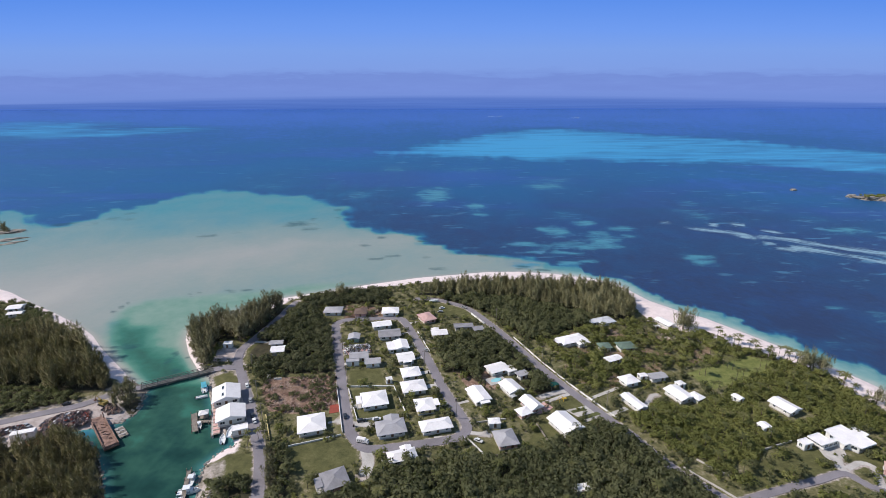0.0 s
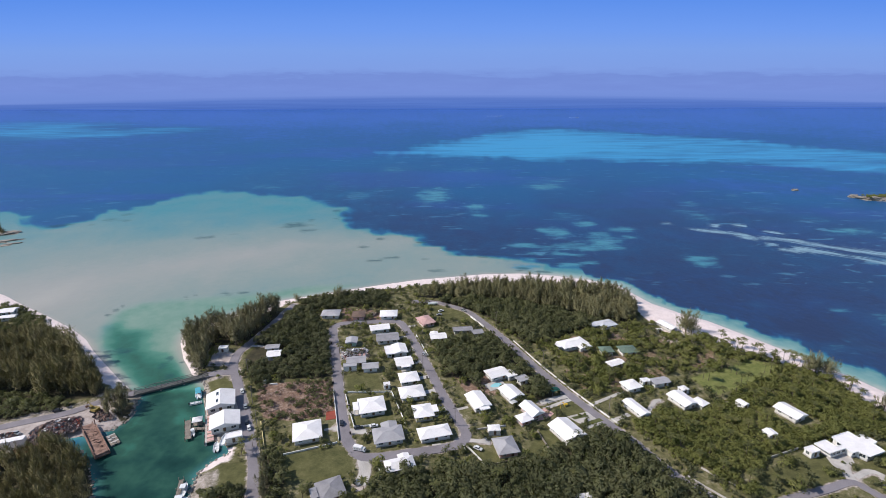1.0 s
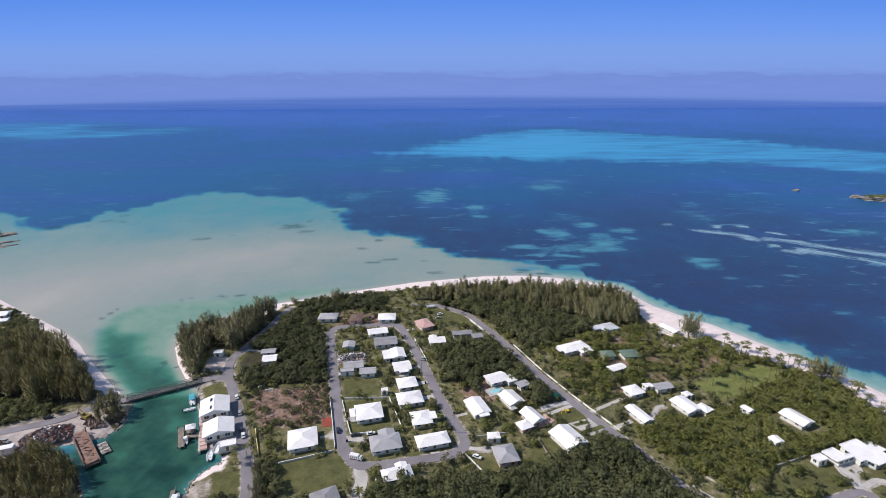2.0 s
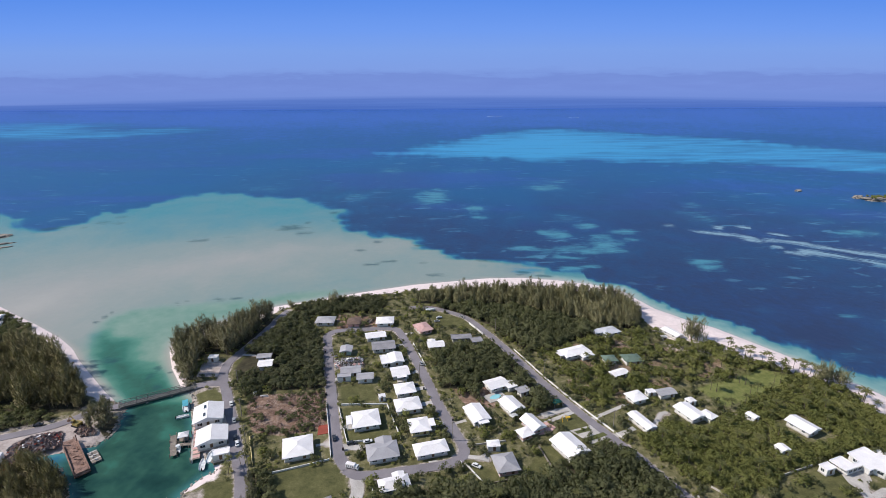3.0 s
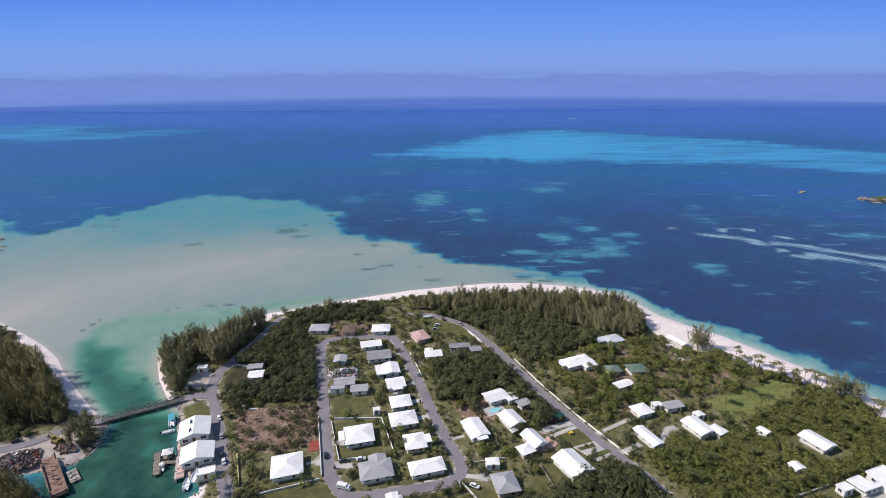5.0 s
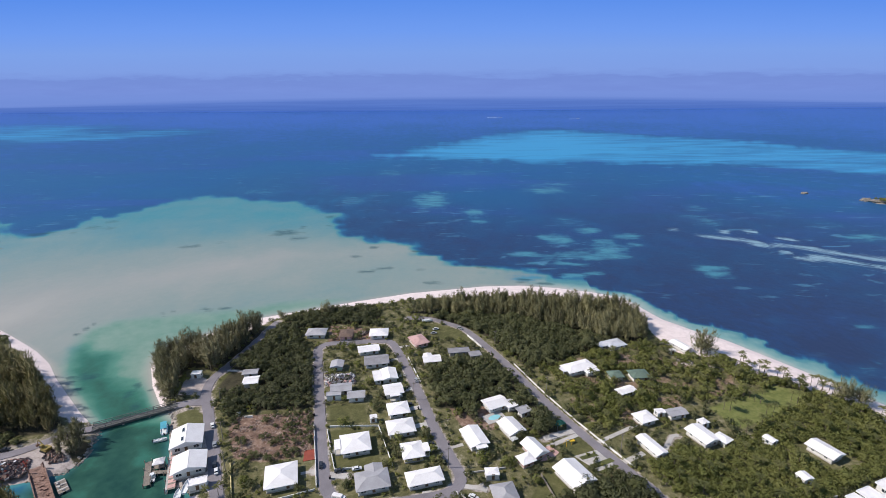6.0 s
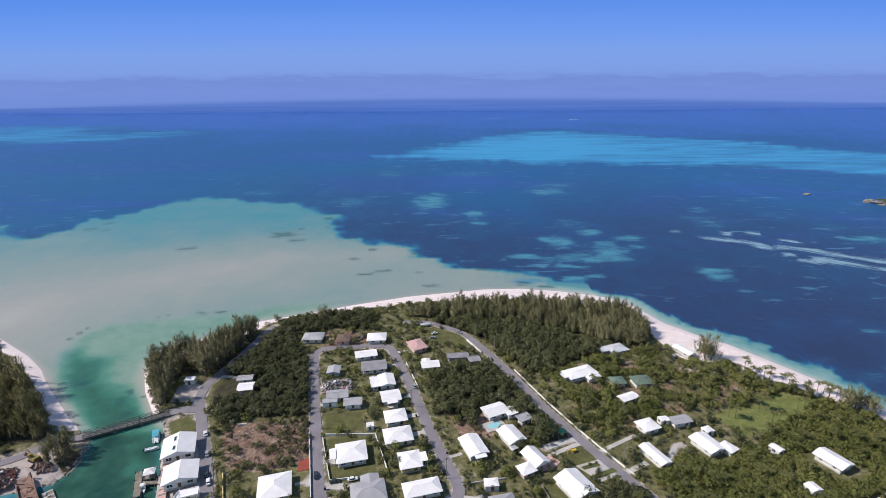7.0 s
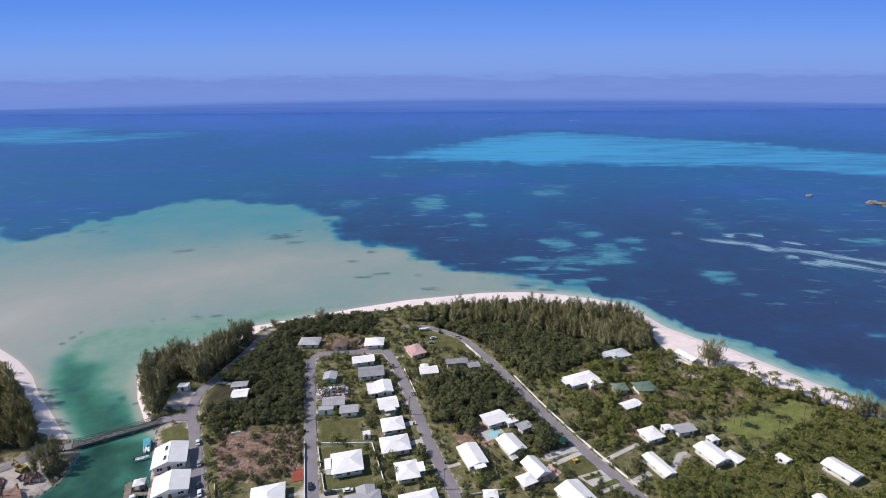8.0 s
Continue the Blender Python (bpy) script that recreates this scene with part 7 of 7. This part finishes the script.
tank(-76.8, 190.2, 0.75, 1.3, M_TRIM, "white water tank at the edge of a cleared lot")
tank(-46.5, 252.8, 0.6, 1.2, M_TRIM, "white water tank beside a cottage")
tank(27.2, 205.6, 0.8, 1.5, M_TRIM, "white water tank among scrub trees")


# ---- drives from the houses to the streets ----
def drive_to(x, y, line, reach, width, k):
    """A concrete drive from a house's edge to the nearest point of a street."""
    c = spline(line, 0.8)
    q = c[np.argmin(np.hypot(c[:, 0] - x, c[:, 1] - y))]
    d = np.array((x, y)) - q
    n = np.hypot(*d)
    d /= n
    a, b = q + d * 1.9, q + d * max(2.4, n - reach)
    ribbon("driveway", [tuple(a), tuple((a + b) / 2), tuple(b)], width, GZ + 0.034 + 0.0011 * k, M_CONCRETE, "pale concrete drive from a street to a house", "driveway")


for k, (x, y, line, reach, width) in enumerate((
        (-27.8, 171.1, ROAD_A, 5.4, 2.2), (-49.2, 157.0, ROAD_A, 5.6, 1.2), (-7.4, 168.0, ROAD_B, 4.2, 2.6), (-2.8, 154.7, ROAD_B, 4.0, 3.0), (-12.5, 181.0, ROAD_B, 5.2, 2.4), (-14.4, 192.0, ROAD_B, 4.4, 2.4),
        (-17.6, 205.3, ROAD_B, 4.2, 2.6), (-20.6, 217.0, ROAD_B, 4.0, 2.4), (-27.6, 229.0, ROAD_B, 5.8, 2.2), (-29.9, 256.1, ROAD_B, 4.8, 3.2), (-46.6, 255.2, ROAD_B, 4.0, 2.6), (-45.0, 223.0, ROAD_A, 3.4, 1.6),
        (-38.4, 203.0, ROAD_A, 5.0, 2.2), (14.4, 174.1, ROAD_B, 4.4, 1.4), (-9.0, 247.6, ROAD_B, 5.0, 1.8), (34.9, 168.0, ROAD_M, 6.0, 1.8), (79.6, 184.7, ROAD_M, 4.0, 1.6), (75.9, 169.1, ROAD_M, 3.5, 2.0))):
    drive_to(x, y, line, reach, width, k)

slab("terrace", [(36.2, 163.6), (40.4, 164.6), (43.6, 168.0), (41.0, 171.4), (38.2, 170.4), (39.4, 167.4)], GZ + 0.06, M_PINK_WALL, "pink paved terrace beside a pink house", "terrace")
slab("yard", [(-34.2, 211.2), (-47.2, 209.6), (-49.8, 218.6), (-36.2, 219.8)], GZ + 0.03, M_SANDROAD, "pale sandy builder's yard", "yard")
scrap_heap("rubble_heap", [(-34.6, 211.4), (-47.0, 210.0), (-49.2, 218.2), (-36.4, 219.4)], 330, 12, ((M_LIGHTGREY_ROOF, 0.45), (M_SCRAP, 0.22), (M_TRIM, 0.13), (M_TIMBER, 0.12), (M_PINK_WALL, 0.08)), "grey blocks and building rubble beside a half-built house")
scrap_heap("rubble_heap", [(-36.4, 257.2), (-40.6, 255.4), (-40.0, 260.4), (-36.6, 261.0)], 40, 13, ((M_TIMBER, 0.5), (M_SCRAP, 0.5)), "timber and rubble beside a cottage")


# ---- odds and ends of the gardens ----
def awning(x, y, turn, length, width, mat, label):
    t = thing("awning", pose(x, y, GZ - 0.05, 0, 0, turn), label, "awning")
    bm = bmesh.new()
    n = 8
    rows = [[bm.verts.new((-length / 2 + length * i / n, s * width / 2, 2.2 + 0.28 * math.sin(math.pi * i / n) - 0.1 * abs(s))) for s in (-1, 0, 1)] for i in range(n + 1)]
    for p, q in zip(rows, rows[1:]):
        bm.faces.new((p[0], p[1], q[1], q[0])), bm.faces.new((p[1], p[2], q[2], q[1]))
    bmesh.ops.solidify(bm, geom=bm.faces[:], thickness=0.04)
    part("canvas", bm, mat, t)
    for sx in (-1, 1):
        for sy in (-1, 1):
            part("post", beam(bmesh.new(), (sx * (length / 2 - 0.1), sy * (width / 2 - 0.1), 0), (sx * (length / 2 - 0.1), sy * (width / 2 - 0.1), 2.2), 0.05), M_STEEL, t)


awning(46.7, 181.2, 25, 4.2, 2.8, M_TENT, "dark green canvas shelter under garden trees")
awning(131.4, 236.2, -30, 3.4, 2.2, M_TRIM, "white canvas awning on beach sand")
awning(28.4, 172.6, 30, 3.0, 2.0, M_TRIM, "white canvas awning between two houses")


def play_frame(x, y):
    t = thing("play_frame", pose(x, y, GZ - 0.05, 0, 0, 20), "yellow garden climbing frame on a lawn", "play frame")
    for sx in (-1, 1):
        for sy in (-1, 1):
            part("leg", beam(bmesh.new(), (sx * 1.1, sy * 0.9, 0), (sx * 0.8, 0, 2.0), 0.07), M_TOY, t)
    part("top_bar", beam(bmesh.new(), (-1.0, 0, 2.0), (1.0, 0, 2.0), 0.08), M_TOY, t)
    part("slide", box(bmesh.new(), 1.8, 0, 1.0, 1.9, 0.9, 0.1), M_TOY, t)


play_frame(47.6, 172.2)


def hut_row():
    for x, y, turn, label in ((127.6, 242.4, 40, "small white beach hut on sand"), (129.8, 238.6, 35, "small white beach hut beside a casuarina"), (113.0, 236.0, 10, "low pale beach shed in scrub")):
        house(x, y, turn, 2.8, 2.4, "gable_x", label=label, category="hut", name="beach_hut", wall_h=2.1)


hut_row()
rng = np.random.default_rng(404)
pc = np.mean(PLAZA, 0)
for x, y, s in ((pc[0], pc[1], 0.24), (142.2, 131.6, 0.42), (140.4, 130.2, 0.4), (143.6, 132.8, 0.36), (128.0, 134.6, 0.26), (129.6, 133.4, 0.24)):
    single("shrub", x, y, s, rng, "clipped green shrub in a paved drive", "villa shrubs")


def trailer_boat(x, y, turn, label):
    t = thing("trailer_boat", pose(x, y, GZ, 0, 0, turn), label, "boat")
    h = part("hull", hull_bm(5.6, 2.0, 0.9), M_GELCOAT, t)
    h.matrix_basis = Matrix.Translation((0, 0, 0.75))
    part("trailer_frame", box(bmesh.new(), 0.4, 0, 0.42, 6.0, 0.3, 0.12), M_STEEL, t)
    part("axle", box(bmesh.new(), -0.6, 0, 0.34, 0.12, 1.8, 0.12), M_STEEL, t)
    for s in (-1, 1):
        part("wheel", beam(bmesh.new(), (-0.6, s * 0.9 - 0.1, 0.3), (-0.6, s * 0.9 + 0.1, 0.3), 0.3, sides=12), M_RUBBER, t)


trailer_boat(-5.6, 272.2, 6, "white boat on a trailer on rough grass")
trailer_boat(-78.2, 152.2, 100, "white boat on a trailer by the quay")


def bin_of(x, y):
    t = thing("waste_bin", pose(x, y, GZ - 0.02), "dark wheeled waste bin at the roadside", "bin", "waste bins")
    bm = box(bmesh.new(), 0, 0, 0.55, 0.6, 0.7, 1.0)
    for v in bm.verts:
        if v.co.z < 0.3:
            v.co.x *= 0.8
            v.co.y *= 0.8
    part("body", bm, M_RUBBER, t)
    part("lid", box(bmesh.new(), 0, 0, 1.1, 0.66, 0.76, 0.08), M_SCRAP, t)


for x, y in ((-37.0, 172.6), (-33.6, 156.2), (-6.6, 193.2), (-12.0, 207.6), (5.2, 172.4), (3.0, 158.8), (-55.4, 225.0), (-47.0, 189.4)):
    bin_of(x, y)


# ---- shore rocks and flotsam along the harbour banks ----
def shore_rocks(name, line, count, spread, seed, label):
    r = np.random.default_rng(seed)
    c = spline(line, 0.5)
    bm = bmesh.new()
    bmesh.ops.create_icosphere(bm, subdivisions=1, radius=0.5)
    ball = np.array([v.co[:] for v in bm.verts])
    tris = np.array([[v.index for v in f.verts] for f in bm.faces])
    bm.free()
    vs, fs = [], []
    for k in range(count):
        x, y = c[r.integers(0, len(c))] + r.normal(0, spread, 2)
        z = float(land_height(np.array([x]), np.array([y]))[0])
        s = r.uniform(0.25, 1.3) * np.array([1, r.uniform(0.6, 1.0), r.uniform(0.4, 0.8)])
        a = r.uniform(0, 6.28)
        turn = np.array([[math.cos(a), math.sin(a), 0], [-math.sin(a), math.cos(a), 0], [0, 0, 1]])
        vs.append(((ball * (1 + r.uniform(-0.25, 0.25, (len(ball), 1)))) * s) @ turn + (x, y, max(z, -0.4) + 0.1))
        fs.append(tris + k * len(ball))
    tagged(new(name, mesh_of(name, np.vstack(vs), np.vstack(fs), M_ROCK)), label, "rocks", kind="stuff")


shore_rocks("shore_rocks", WEST[11:18], 230, 0.8, 1, "broken grey limestone rocks along the scrap yard shore")
shore_rocks("shore_rocks", WEST[18:24], 120, 0.7, 2, "dark rocks along the wooded channel bank")
shore_rocks("shore_rocks", COAST[0:6], 150, 0.7, 3, "pale rocks along the harbour bank")
shore_rocks("shore_rocks", COAST[9:12], 40, 0.6, 4, "grey rocks at the bridge foot")
